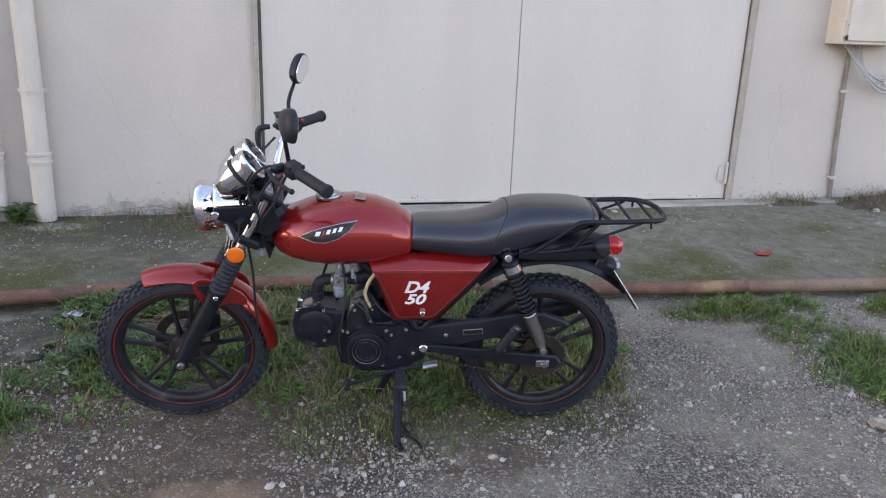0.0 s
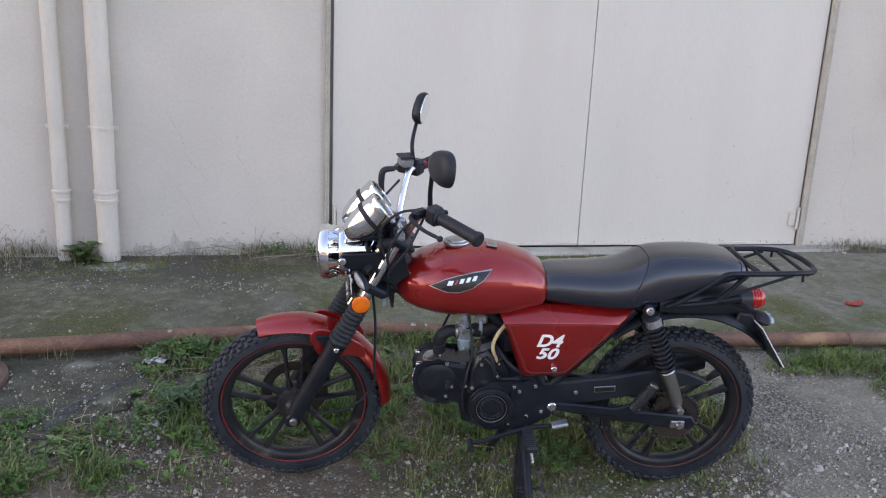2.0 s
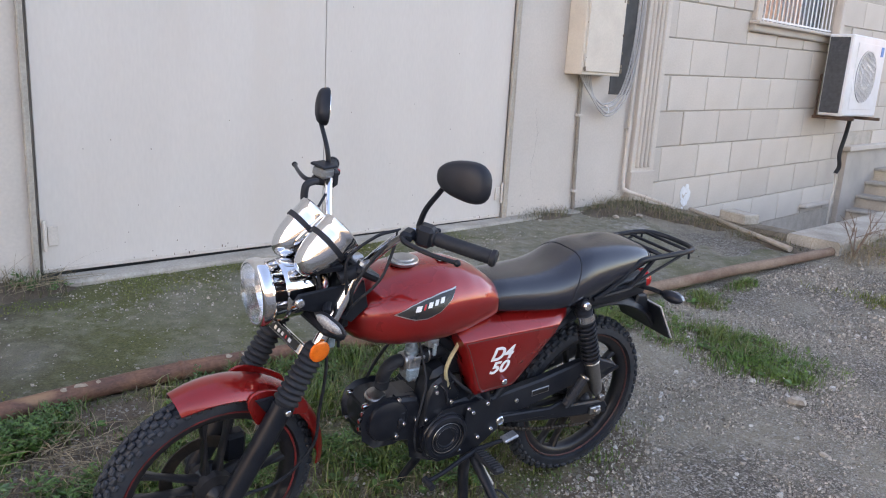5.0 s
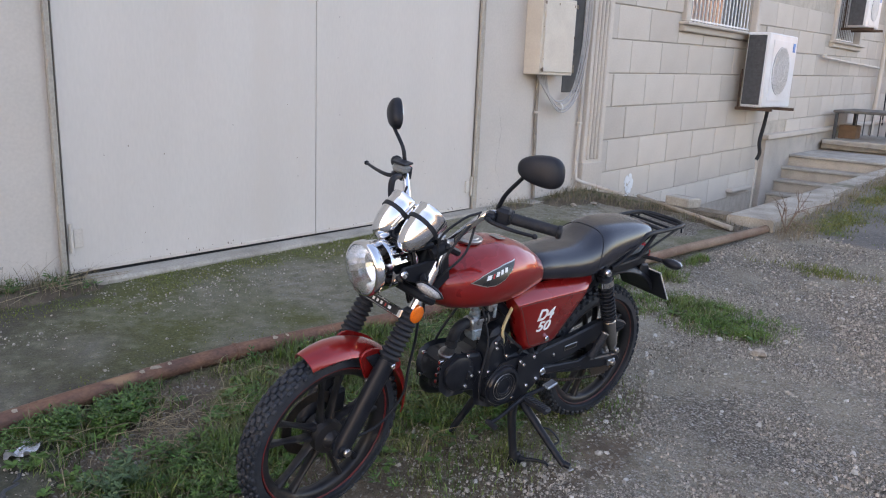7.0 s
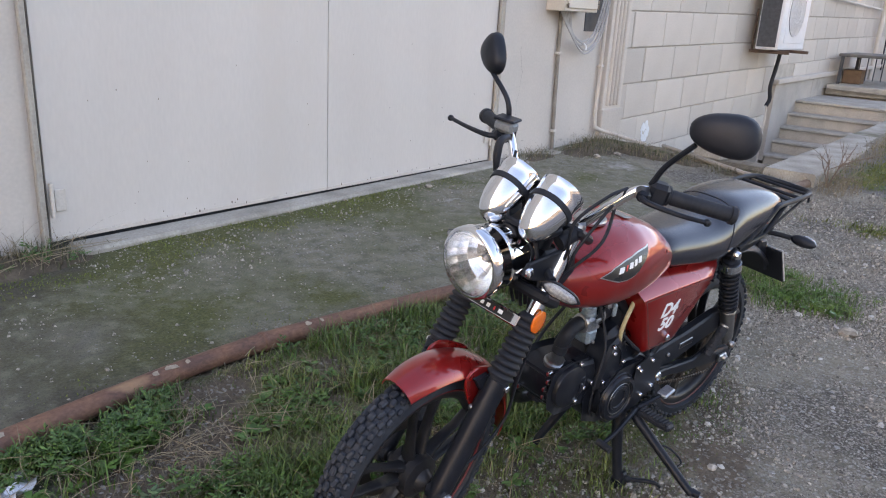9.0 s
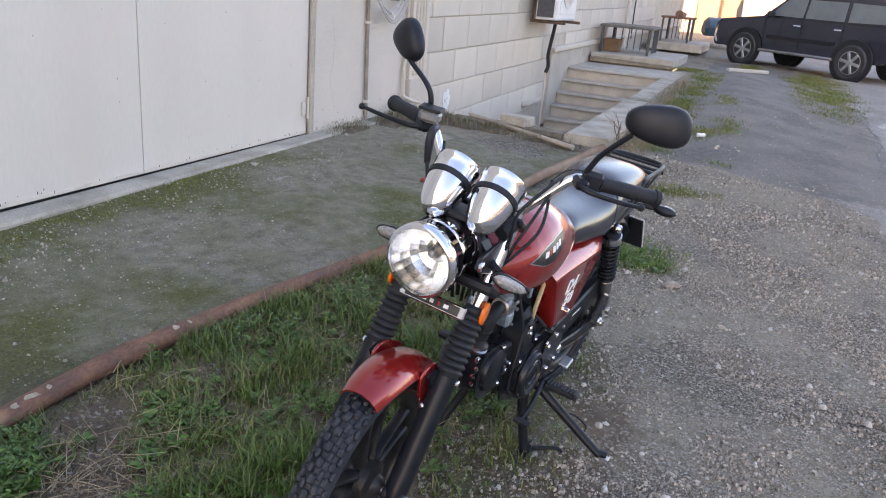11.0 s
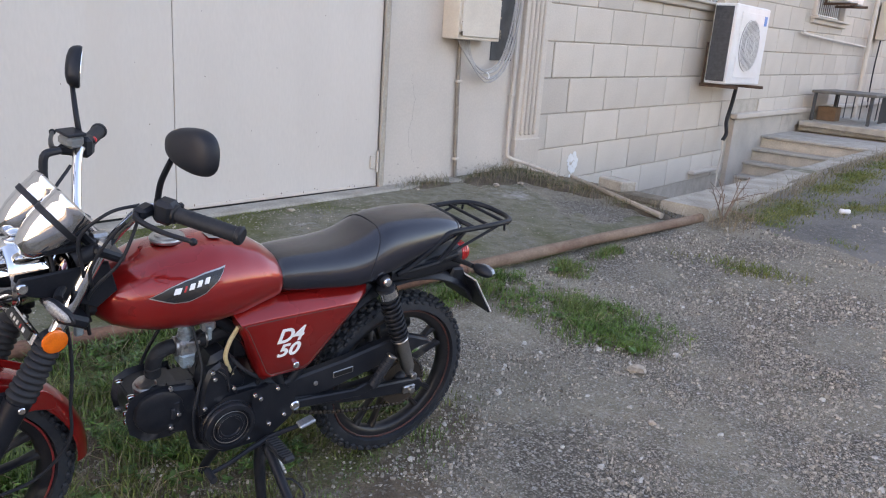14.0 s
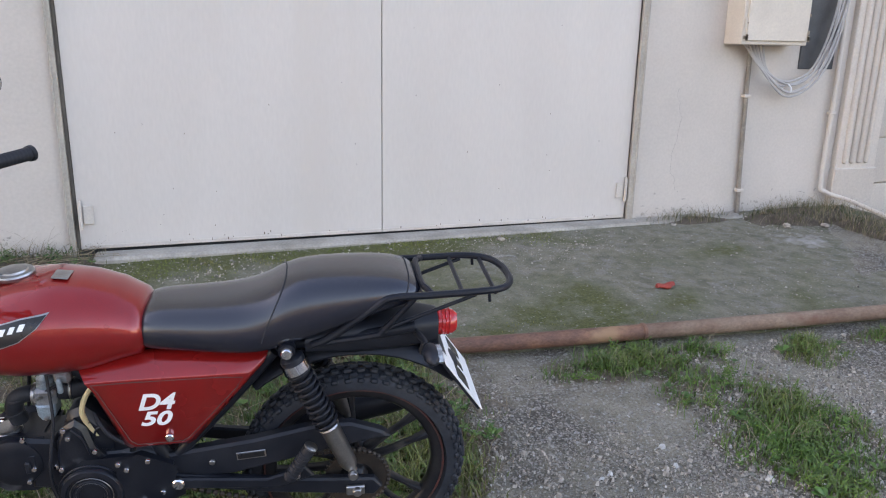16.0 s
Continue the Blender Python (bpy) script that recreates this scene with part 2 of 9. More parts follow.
DULLGRASS = surface("dull_grass", (0.070, 0.090, 0.028), 0.7, 0, (0.135, 0.122, 0.060), 5, 60, 0.3, 0.0, island=0.55)
MOSSGREEN = surface("verge_moss", (0.125, 0.165, 0.026), 0.8, 0, (0.205, 0.190, 0.060), 3, 60, 0.35, 0.0, island=0.45)
SOIL = surface("dark_soil", (0.075, 0.057, 0.040), 0.95, 0, (0.135, 0.105, 0.074), 9, 90, 0.4, 0.6, 0.006)
WEED = surface("weed_leaf", (0.040, 0.112, 0.016), 0.48, 0, (0.085, 0.165, 0.032), 6, 80, 0.3, 0.1, island=0.5)
WEEDGREY = surface("grey_green_leaf", (0.045, 0.098, 0.036), 0.6, 0, (0.075, 0.130, 0.055), 6, 80, 0.3, 0.1, island=0.45)
STRAW = surface("dry_straw", (0.30, 0.235, 0.145), 0.8, 0, (0.25, 0.20, 0.13), 6, 80, 0.3, 0.0, island=0.4)
REDCLOTH = surface("faded_red_rag", (0.40, 0.055, 0.035), 0.75, 0, (0.26, 0.04, 0.03), 40, 200, 0.3, 0.3)
PEACH = surface("peach_render", (0.52, 0.35, 0.235), 0.85, 0, (0.45, 0.31, 0.21), 1.2, 30, 0.1, 0.2, 0.003)
DARKDOOR = surface("brown_door_paint", (0.13, 0.085, 0.055), 0.6, 0, None, 6, 60, 0.2, 0.1)
FARHOUSE = surface("far_house_render", (0.34, 0.32, 0.30), 0.9, 0, (0.29, 0.275, 0.26), 0.8, 20, 0.12, 0.2, 0.004)
BLUETARP = surface("blue_plastic", (0.03, 0.07, 0.11), 0.5, 0, None, 6, 60, 0.3, 0.1)


CLEAR = bpy.data.materials.new("clear_glass")
CLEAR.use_nodes = True
_n, _l = CLEAR.node_tree.nodes, CLEAR.node_tree.links
_t, _g, _m = _n.new("ShaderNodeBsdfTransparent"), _n.new("ShaderNodeBsdfGlossy"), _n.new("ShaderNodeMixShader")
_g.inputs["Roughness"].default_value = 0.02
_f = _n.new("ShaderNodeFresnel")
_f.inputs["IOR"].default_value = 1.6
_l.new(_f.outputs[0], _m.inputs[0])
_l.new(_t.outputs[0], _m.inputs[1])
_l.new(_g.outputs[0], _m.inputs[2])
_l.new(_m.outputs[0], _n["Material Output"].inputs[0])
FLUTED = bpy.data.materials.new("fluted_lamp_glass")
FLUTED.use_nodes = True
_n, _l = FLUTED.node_tree.nodes, FLUTED.node_tree.links
_t, _g, _m, _w = _n.new("ShaderNodeBsdfTransparent"), _n.new("ShaderNodeBsdfGlossy"), _n.new("ShaderNodeMixShader"), _n.new("ShaderNodeLayerWeight")
_g.inputs["Roughness"].default_value = 0.16
_g.inputs["Color"].default_value = (0.86, 0.88, 0.88, 1)
_w.inputs["Blend"].default_value = 0.24
_l.new(_w.outputs["Facing"], _m.inputs[0])
_l.new(_t.outputs[0], _m.inputs[1])
_l.new(_g.outputs[0], _m.inputs[2])
_l.new(_m.outputs[0], _n["Material Output"].inputs[0])
MIRROR = surface("mirror_glass", (0.86, 0.88, 0.88), 0.03, 1.0, None, 5, 100, 0.02, 0.0, rough_var=0.01)


def ground_material(name, kind):
    """Ground colour from the point attributes that the mesh carries, broken up by noise at several scales."""
    m = bpy.data.materials.new(name)
    m.use_nodes = True
    n, l = m.node_tree.nodes, m.node_tree.links
    bs = n["Principled BSDF"]
    geo = n.new("ShaderNodeNewGeometry")

    def tex(kind_, s, d=5.0):
        t = n.new(kind_)
        t.inputs["Scale"].default_value = s
        if kind_ == "ShaderNodeTexNoise":
            t.inputs["Detail"].default_value = d
        l.new(geo.outputs["Position"], t.inputs["Vector"])
        return t

    def ramp(src, a, b, lo=0.0, hi=1.0):
        r = n.new("ShaderNodeMapRange")
        for i, v in enumerate((a, b, lo, hi)):
            r.inputs[i + 1].default_value = v
        l.new(src, r.inputs[0])
        return r.outputs[0]

    def blend(fac, a, b, mode="MIX"):
        x = n.new("ShaderNodeMix")
        x.data_type, x.blend_type = "RGBA", mode
        for key, val in (("A", a), ("B", b)):
            if isinstance(val, tuple):
                x.inputs[key].default_value = (*val, 1)
            else:
                l.new(val, x.inputs[key])
        if isinstance(fac, float):
            x.inputs["Factor"].default_value = fac
        else:
            l.new(fac, x.inputs["Factor"])
        return x.outputs["Result"]

    def math_(op, a, b):
        x = n.new("ShaderNodeMath")
        x.operation = op
        for i, v in enumerate((a, b)):
            if isinstance(v, float):
                x.inputs[i].default_value = v
            else:
                l.new(v, x.inputs[i])
        return x.outputs[0]

    def mask(attr, wide=0.35):
        a = n.new("ShaderNodeAttribute")
        a.attribute_name = attr
        s = math_("MULTIPLY", a.outputs["Fac"], math_("ADD", math_("MULTIPLY", math_("SUBTRACT", edge, 0.5), 3.4), 1.0))
        return ramp(s, 0.5 - wide / 2, 0.5 + wide / 2)
    edge_n, mid, grain, fine = tex("ShaderNodeTexNoise", 3.2, 8.0), tex("ShaderNodeTexNoise", 11.0), tex("ShaderNodeTexNoise", 90.0, 3.0), tex("ShaderNodeTexNoise", 420.0, 2.0)
    rag_n, patch = tex("ShaderNodeTexNoise", 17.0, 6.0), tex("ShaderNodeTexNoise", 1.9, 9.0)
    edge = math_("ADD", math_("MULTIPLY", edge_n.outputs[0], 0.5), math_("MULTIPLY", rag_n.outputs[0], 0.5))
    bend = n.new("ShaderNodeVectorMath")
    bend.operation = "MULTIPLY_ADD"
    bend.inputs[1].default_value = (0.022, 0.022, 0.022)
    warp = tex("ShaderNodeTexNoise", 46.0, 3.0)
    l.new(warp.outputs["Color"], bend.inputs[0])
    l.new(geo.outputs["Position"], bend.inputs[2])

    def cells(s):
        t = n.new("ShaderNodeTexVoronoi")
        t.inputs["Scale"].default_value = s
        l.new(bend.outputs[0], t.inputs["Vector"])
        return t
    vor, vor2, vor3 = cells(112.0), cells(46.0), cells(230.0)
    loose = 0.3
    if kind == "yard":
        # loose grey gravel, trodden into pale brown mud in places
        chips = blend(ramp(vor.outputs["Color"], 0.18, 0.82), (0.135, 0.120, 0.098), (0.52, 0.480, 0.420))
        chips = blend(ramp(vor.outputs["Distance"], 0.35, 0.62), chips, (0.105, 0.092, 0.072))
        big_ = blend(ramp(vor2.outputs["Color"], 0.62, 0.80), chips, (0.46, 0.445, 0.42))
        gravel = blend(ramp(vor2.outputs["Distance"], 0.40, 0.34), chips, big_)
        mud = blend(ramp(mid.outputs[0], 0.34, 0.66), (0.335, 0.300, 0.226), (0.248, 0.220, 0.160))
        mud = blend(ramp(vor.outputs["Color"], 0.66, 0.86, 0.0, 0.8), mud, (0.38, 0.365, 0.335))
        mud = blend(ramp(vor3.outputs["Color"], 0.30, 0.14, 0.0, 0.7), mud, (0.095, 0.085, 0.07))
        cover = math_("ADD", math_("MULTIPLY", patch.outputs[0], 0.72), math_("MULTIPLY", rag_n.outputs[0], 0.28))
        chipped = ramp(vor3.outputs["Color"], 0.74, 0.90, 0.0, 0.7)
        gravel = blend(chipped, gravel, (0.36, 0.30, 0.255))
        trodden = ramp(cover, 0.41, 0.55, 0.0, 0.8)
        col = blend(trodden, gravel, mud)
        road = blend(ramp(patch.outputs[0], 0.35, 0.65), (0.242, 0.228, 0.212), (0.332, 0.315, 0.294))
        road = blend(ramp(vor.outputs["Color"], 0.62, 0.85, 0.0, 0.8), road, (0.43, 0.42, 0.405))
        road = blend(ramp(vor3.outputs["Color"], 0.34, 0.16, 0.0, 0.8), road, (0.085, 0.083, 0.080))
        tar = blend(ramp(patch.outputs[0], 0.38, 0.62), (0.132, 0.126, 0.117), (0.200, 0.190, 0.174))
        tar = blend(ramp(vor.outputs["Color"], 0.70, 0.90, 0.0, 0.6), tar, (0.34, 0.335, 0.325))
        tar = blend(ramp(rag_n.outputs[0], 0.52, 0.66, 0.0, 0.5), tar, (0.235, 0.215, 0.18))
        road = blend(mask("tar", 0.3), road, tar)
        on_road, in_dirt, in_clay = mask("road", 0.15), mask("dirt", 0.35), mask("clay", 0.35)
        col = blend(on_road, col, road)
        loose = math_("SUBTRACT", 1.0, trodden)
        for other_, k_ in ((on_road, 0.85), (in_dirt, 0.8), (in_clay, 0.9)):
            loose = math_("MULTIPLY", loose, math_("SUBTRACT", 1.0, math_("MULTIPLY", other_, k_)))
        loose = math_("ADD", math_("MULTIPLY", loose, 0.85), 0.15)
        col = blend(mask("pale", 0.10), col, blend(ramp(grain.outputs[0], 0.3, 0.7), (0.56, 0.545, 0.525), (0.40, 0.39, 0.37)))
        col = blend(mask("stain", 0.12), col, blend(ramp(grain.outputs[0], 0.3, 0.7), (0.090, 0.080, 0.068), (0.17, 0.152, 0.13)))
        dirt = blend(ramp(mid.outputs[0], 0.35, 0.65), (0.180, 0.134, 0.091), (0.112, 0.084, 0.058))
        dirt = blend(ramp(vor.outputs["Color"], 0.72, 0.90, 0.0, 0.9), dirt, (0.36, 0.335, 0.295))
        dirt = blend(ramp(vor3.outputs["Color"], 0.28, 0.14, 0.0, 0.8), dirt, (0.06, 0.05, 0.04))
        col = blend(in_dirt, col, dirt)
        clay = blend(ramp(mid.outputs[0], 0.35, 0.65), (0.335, 0.225, 0.145), (0.235, 0.165, 0.11))
        clay = blend(ramp(vor.outputs["Color"], 0.76, 0.92, 0.0, 0.7), clay, (0.42, 0.37, 0.31))
        col = blend(in_clay, col, clay)
        moss = blend(ramp(grain.outputs[0], 0.35, 0.65), (0.055, 0.078, 0.016), (0.150, 0.155, 0.045))
        moss = blend(ramp(rag_n.outputs[0], 0.54, 0.64, 0.0, 0.7), moss, (0.20, 0.165, 0.10))
        col = blend(mask("moss", 0.3), col, moss)
        col = blend(mask("crack", 0.12), col, (0.022, 0.021, 0.020))
    else:
        # old concrete, mossy and muddy in broad stains, with pale grit
        col = blend(ramp(mid.outputs[0], 0.35, 0.65), (0.238, 0.222, 0.160), (0.134, 0.127, 0.080))
        col = blend(ramp(rag_n.outputs[0], 0.50, 0.62, 0.0, 0.6), col, (0.255, 0.24, 0.205))
        col = blend(ramp(vor.outputs["Color"], 0.80, 0.93, 0.0, 0.6), col, (0.36, 0.35, 0.32))
        col = blend(ramp(vor3.outputs["Color"], 0.30, 0.16, 0.0, 0.6), col, (0.065, 0.062, 0.048))
        moss = blend(ramp(grain.outputs[0], 0.35, 0.65), (0.058, 0.070, 0.015), (0.120, 0.122, 0.036))
        moss = blend(ramp(vor.outputs["Color"], 0.84, 0.95, 0.0, 0.7), moss, (0.33, 0.32, 0.28))
        col = blend(mask("moss", 0.45), col, moss)
        col = blend(mask("mud", 0.45), col, blend(ramp(grain.outputs[0], 0.3, 0.7), (0.060, 0.052, 0.036), (0.105, 0.094, 0.066)))
        col = blend(mask("pale", 0.3), col, (0.40, 0.385, 0.355))
        col = blend(mask("crack", 0.3), col, (0.035, 0.033, 0.03))
    col = blend(0.5, col, blend(ramp(fine.outputs[0], 0.25, 0.75), (0.55, 0.55, 0.55), (1.0, 1.0, 1.0)), "MULTIPLY")
    l.new(col, bs.inputs["Base Color"])
    bs.inputs["Roughness"].default_value = 0.92
    h = math_("ADD", math_("MULTIPLY", math_("MULTIPLY", vor.outputs["Distance"], -1.7), loose), math_("ADD", math_("ADD", grain.outputs[0], math_("MULTIPLY", fine.outputs[0], 0.5)), math_("MULTIPLY", mid.outputs[0], 2.2 if kind == "yard" else 0.7)))
    b = n.new("ShaderNodeBump")
    b.inputs["Strength"].default_value, b.inputs["Distance"].default_value = (1.0 if kind == "yard" else 0.7), 0.010
    l.new(h, b.inputs["Height"])
    l.new(b.outputs[0], bs.inputs["Normal"])
    return m


YARD, APRON = ground_material("worn_asphalt_and_dirt", "yard"), ground_material("mossy_concrete", "apron")


# ---- mesh tools ----
class Geo:
    """Vertices and faces of one mesh, in the thing's own space."""

    def __init__(self):
        self.v, self.f, self.n = [], [], 0

    def add(self, verts, faces, m=None):
        verts = np.asarray(verts, float)
        if m is not None:
            a = np.array(m)
            verts = verts @ a[:3, :3].T + a[:3, 3]
        self.v.append(verts)
        self.f += [tuple(int(i) + self.n for i in f) for f in faces]
        self.n += len(verts)
        return self

    def mesh(self, name, m=None, sharp=35):
        verts = np.concatenate(self.v)
        if m is not None:
            a = np.array(m)
            verts = verts @ a[:3, :3].T + a[:3, 3]
        me = bpy.data.meshes.new(name)
        me.from_pydata(verts.tolist(), [], self.f)
        me.polygons.foreach_set("use_smooth", np.ones(len(me.polygons), bool))
        me.set_sharp_from_angle(angle=radians(sharp))
        me.update()
        return me


def cbox(c, s, b=0.004, m=None, g=None):
    """A box with chamfered edges, about its centre c."""
    g = g or Geo()
    h = np.array(s, float) / 2
    b = min(b, *(h * 0.6))
    v, idx = [], {}
    for i, sx in enumerate((-1, 1)):
        for j, sy in enumerate((-1, 1)):
            for k, sz in enumerate((-1, 1)):
                for ax in range(3):
                    p = h - b
                    p[ax] = h[ax]
                    idx[(i, j, k, ax)] = len(v)
                    v.append(np.array(c) + p * (sx, sy, sz))
    f = []
    for ax in range(3):
        o = [a for a in range(3) if a != ax]
        for s_ in (0, 1):
            q = []
            for a, b_ in ((0, 0), (1, 0), (1, 1), (0, 1)):
                key = [0, 0, 0]
                key[ax], key[o[0]], key[o[1]] = s_, a, b_
                q.append(idx[(*key, ax)])
            f.append(q if (s_ == 1) != (ax == 1) else q[::-1])
    for ax in range(3):
        o = [a for a in range(3) if a != ax]
        for a in (0, 1):
            for b_ in (0, 1):
                k0, k1 = [0, 0, 0], [0, 0, 0]
                k0[ax], k1[ax] = 0, 1
                k0[o[0]] = k1[o[0]] = a
                k0[o[1]] = k1[o[1]] = b_
                q = [idx[(*k0, o[0])], idx[(*k1, o[0])], idx[(*k1, o[1])], idx[(*k0, o[1])]]
                f.append(q if (a == b_) == (ax != 1) else q[::-1])
    for i in (0, 1):
        for j in (0, 1):
            for k in (0, 1):
                q = [idx[(i, j, k, 0)], idx[(i, j, k, 1)], idx[(i, j, k, 2)]]
                f.append(q if (i + j + k) % 2 == 1 else q[::-1])
    return g.add(v, f, m)


def loft(rings, closed=True, caps=True, g=None, m=None):
    g = g or Geo()
    k, n = len(rings), len(rings[0])
    v = np.concatenate([np.asarray(r, float) for r in rings])
    f = []
    for i in range(k - 1):
        for j in range(n if closed else n - 1):
            a, b = i * n + j, i * n + (j + 1) % n
            f.append((a, b, b + n, a + n))
    if caps and closed:
        f.append(tuple(range(n))[::-1])
        f.append(tuple(range((k - 1) * n, k * n)))
    return g.add(v, f, m)


def smooth_path(pts, per=6):
    p = np.array(pts, float)
    if len(p) < 3:
        return p
    q = np.vstack([2 * p[0] - p[1], p, 2 * p[-1] - p[-2]])
    out = []
    for i in range(1, len(q) - 2):
        for t in np.linspace(0, 1, per, endpoint=False):
            out.append(0.5 * (2 * q[i] + (q[i + 1] - q[i - 1]) * t + (2 * q[i - 1] - 5 * q[i] + 4 * q[i + 1] - q[i + 2]) * t * t + (3 * q[i] - q[i - 1] - 3 * q[i + 1] + q[i + 2]) * t ** 3))
    out.append(p[-1])
    return np.array(out)


def smooth_outline(pts, per=4):
    """A closed outline with rounded corners."""
    p = [(u, v, 0) for u, v in pts]
    q = smooth_path(p[-2:] + p + p[:3], per)
    return [(u, v) for u, v, _ in q[2 * per:(2 + len(p)) * per]]


def tube(pts, r, seg=10, per=6, g=None, m=None, smooth=True):
    """A round bar along a path; r is one radius or one for each point."""
    p = smooth_path(pts, per) if smooth else np.array(pts, float)
    rs = np.interp(np.linspace(0, 1, len(p)), np.linspace(0, 1, len(r)), r) if isinstance(r, (list, tuple, np.ndarray)) else np.full(len(p), r)
    tan = np.gradient(p, axis=0)
    tan /= np.linalg.norm(tan, axis=1)[:, None] + 1e-12
    up = np.array([0, 0, 1.0]) if abs(tan[0][2]) < 0.9 else np.array([1.0, 0, 0])
    rings = []
    for q, t, rad in zip(p, tan, rs):
        up = up - t * (up @ t)
        up /= np.linalg.norm(up)
        w = np.cross(t, up)
        a = np.linspace(0, 2 * np.pi, seg, endpoint=False)
        rings.append(q + rad * (np.cos(a)[:, None] * w + np.sin(a)[:, None] * -up) * 1.0)
    return loft([r_[::-1] for r_ in rings], g=g, m=m)


def lathe(profile, origin, axis, seg=24, g=None, m=None, caps=True):
    """A turned shape: profile of (radius, height along the axis)."""
    ax = Vector(axis).normalized()
    q = np.array(ax.to_track_quat("Z", "Y").to_matrix())
    a = np.linspace(0, 2 * np.pi, seg, endpoint=False)
    rings = [np.stack([max(r, 1e-5) * np.cos(a), max(r, 1e-5) * np.sin(a), np.full(seg, h)], 1) @ q.T + np.array(origin) for r, h in profile]
    return loft(rings, g=g, m=m, caps=caps)


def prism(poly, lo, hi, to3, b=0.004, g=None, m=None):
    """A plate with the outline poly (anticlockwise u, v), from w=lo to w=hi, edges chamfered; to3 maps (u, v, w) to space."""
    p = np.array(poly, float)
    d1 = p - np.roll(p, 1, 0)
    d2 = np.roll(p, -1, 0) - p
    d1 /= np.linalg.norm(d1, axis=1)[:, None]
    d2 /= np.linalg.norm(d2, axis=1)[:, None]
    n1, n2 = np.stack([d1[:, 1], -d1[:, 0]], 1), np.stack([d2[:, 1], -d2[:, 0]], 1)
    nn = (n1 + n2) / (1 + (n1 * n2).sum(1))[:, None].clip(0.3)
    inner = p - nn * b
    rings = [[to3(u, v, w) for u, v in q] for q, w in ((inner, lo), (p, lo + b), (p, hi - b), (inner, hi))]
    return loft(rings, g=g, m=m)


def ring(r_path, r, origin, axis, seg=48, sub=8, g=None, m=None):
    ax = Vector(axis).normalized()
    q = np.array(ax.to_track_quat("Z", "Y").to_matrix())
    v, f = [], []
    for i in range(seg):
        a = 2 * np.pi * i / seg
        for j in range(sub):
            c = 2 * np.pi * j / sub
            rr = r_path + r * np.cos(c)
            v.append(q @ np.array([rr * np.cos(a), rr * np.sin(a), r * np.sin(c)]) + np.array(origin))
    for i in range(seg):
        for j in range(sub):
            i2, j2 = (i + 1) % seg, (j + 1) % sub
            f.append((i * sub + j, i2 * sub + j, i2 * sub + j2, i * sub + j2))
    return (g or Geo()).add(v, f, m)


def part(name, g, mat, parent, label="", m=None, sharp=35):
    ob = new(name, g.mesh(name, m, sharp))
    ob.data.materials.append(mat)
    ob.parent = parent
    if label:
        ob["label"] = label
    return ob


def thing(name, label, category, at=None, group="", kind=""):
    ob = new(name)
    ob.empty_display_size = 0.1
    if at is not None:
        ob.matrix_world = at
    return tagged(ob, label, category, group, kind)


def single(name, g, mat, label, category, m=None, group="", kind="", sharp=35):
    ob = new(name, g.mesh(name, None, sharp))
    ob.data.materials.append(mat)
    if m is not None:
        ob.matrix_world = m
    return tagged(ob, label, category, group, kind)


rng = np.random.default_rng(7)
WALL_Y = 5.02


# ---- ground ----
def smoothstep(a, b, x):
    t = np.clip((np.asarray(x, float) - a) / (b - a), 0, 1)
    return t * t * (3 - 2 * t)


def ground_z(x, y):
    near = np.interp(y, [-50, 0.4, 1.0, 1.5, 1.9, 2.2, 2.6, 2.8, 3.5, 5.1], [-0.02, -0.025, -0.022, -0.015, 0.002, 0.006, 0.016, 0.040, 0.12, 0.16])
    rise = 0.020 * np.clip(np.asarray(x) - 0.6, 0, 18) - 0.014 * np.clip(np.asarray(x) - 9, 0, 9)
    bank = np.interp(y, [0.6, 2.2, 3.0], [0.0, 0.19, 0.17]) * smoothstep(3.0, 8.5, x) * smoothstep(16.5, 12.5, x)
    return near + rise * np.interp(y, [2.2, 3.4], [1.0, 0.55]) + bank * np.interp(y, [2.2, 3.6], [1.0, 0.8])


def apron_z(x, y):
    return np.interp(y, [3.0, 3.5, 5.02], [0.125, 0.14, 0.202]) + 0.008 * np.asarray(x) + 0.006 * np.sin(1.7 * np.asarray(x)) * np.cos(2.3 * np.asarray(y))


def pipe_y(x):
    return np.interp(x, [-7, -3, -1.2, -0.87, -0.58, -0.25, 0.0, 0.3, 0.66, 1.0, 1.43, 1.94, 2.3, 3.1, 3.6, 4.1, 5.0],
                     [3.30, 3.44, 3.545, 3.59, 3.615, 3.645, 3.65, 3.615, 3.565, 3.50, 3.41, 3.345, 3.32, 3.25, 3.215, 3.15, 3.05])


def pipe_z(x):
    return np.interp(x, [-3, -0.8, 1.0, 4.85], [0.178, 0.180, 0.166, 0.192])


def field(x, y, s=1.0, seed=0.0):
    return np.array([noise.noise(Vector((a * s + seed, b * s - seed, seed * 1.7))) for a, b in zip(np.ravel(x), np.ravel(y))]).reshape(np.shape(x))


def blob(x, y, cx, cy, rx, ry, turn=0.0):
    c, s = math.cos(turn), math.sin(turn)
    u, v = (x - cx) * c + (y - cy) * s, -(x - cx) * s + (y - cy) * c
    return np.clip(1.25 - np.sqrt((u / rx) ** 2 + (v / ry) ** 2), 0, 1)


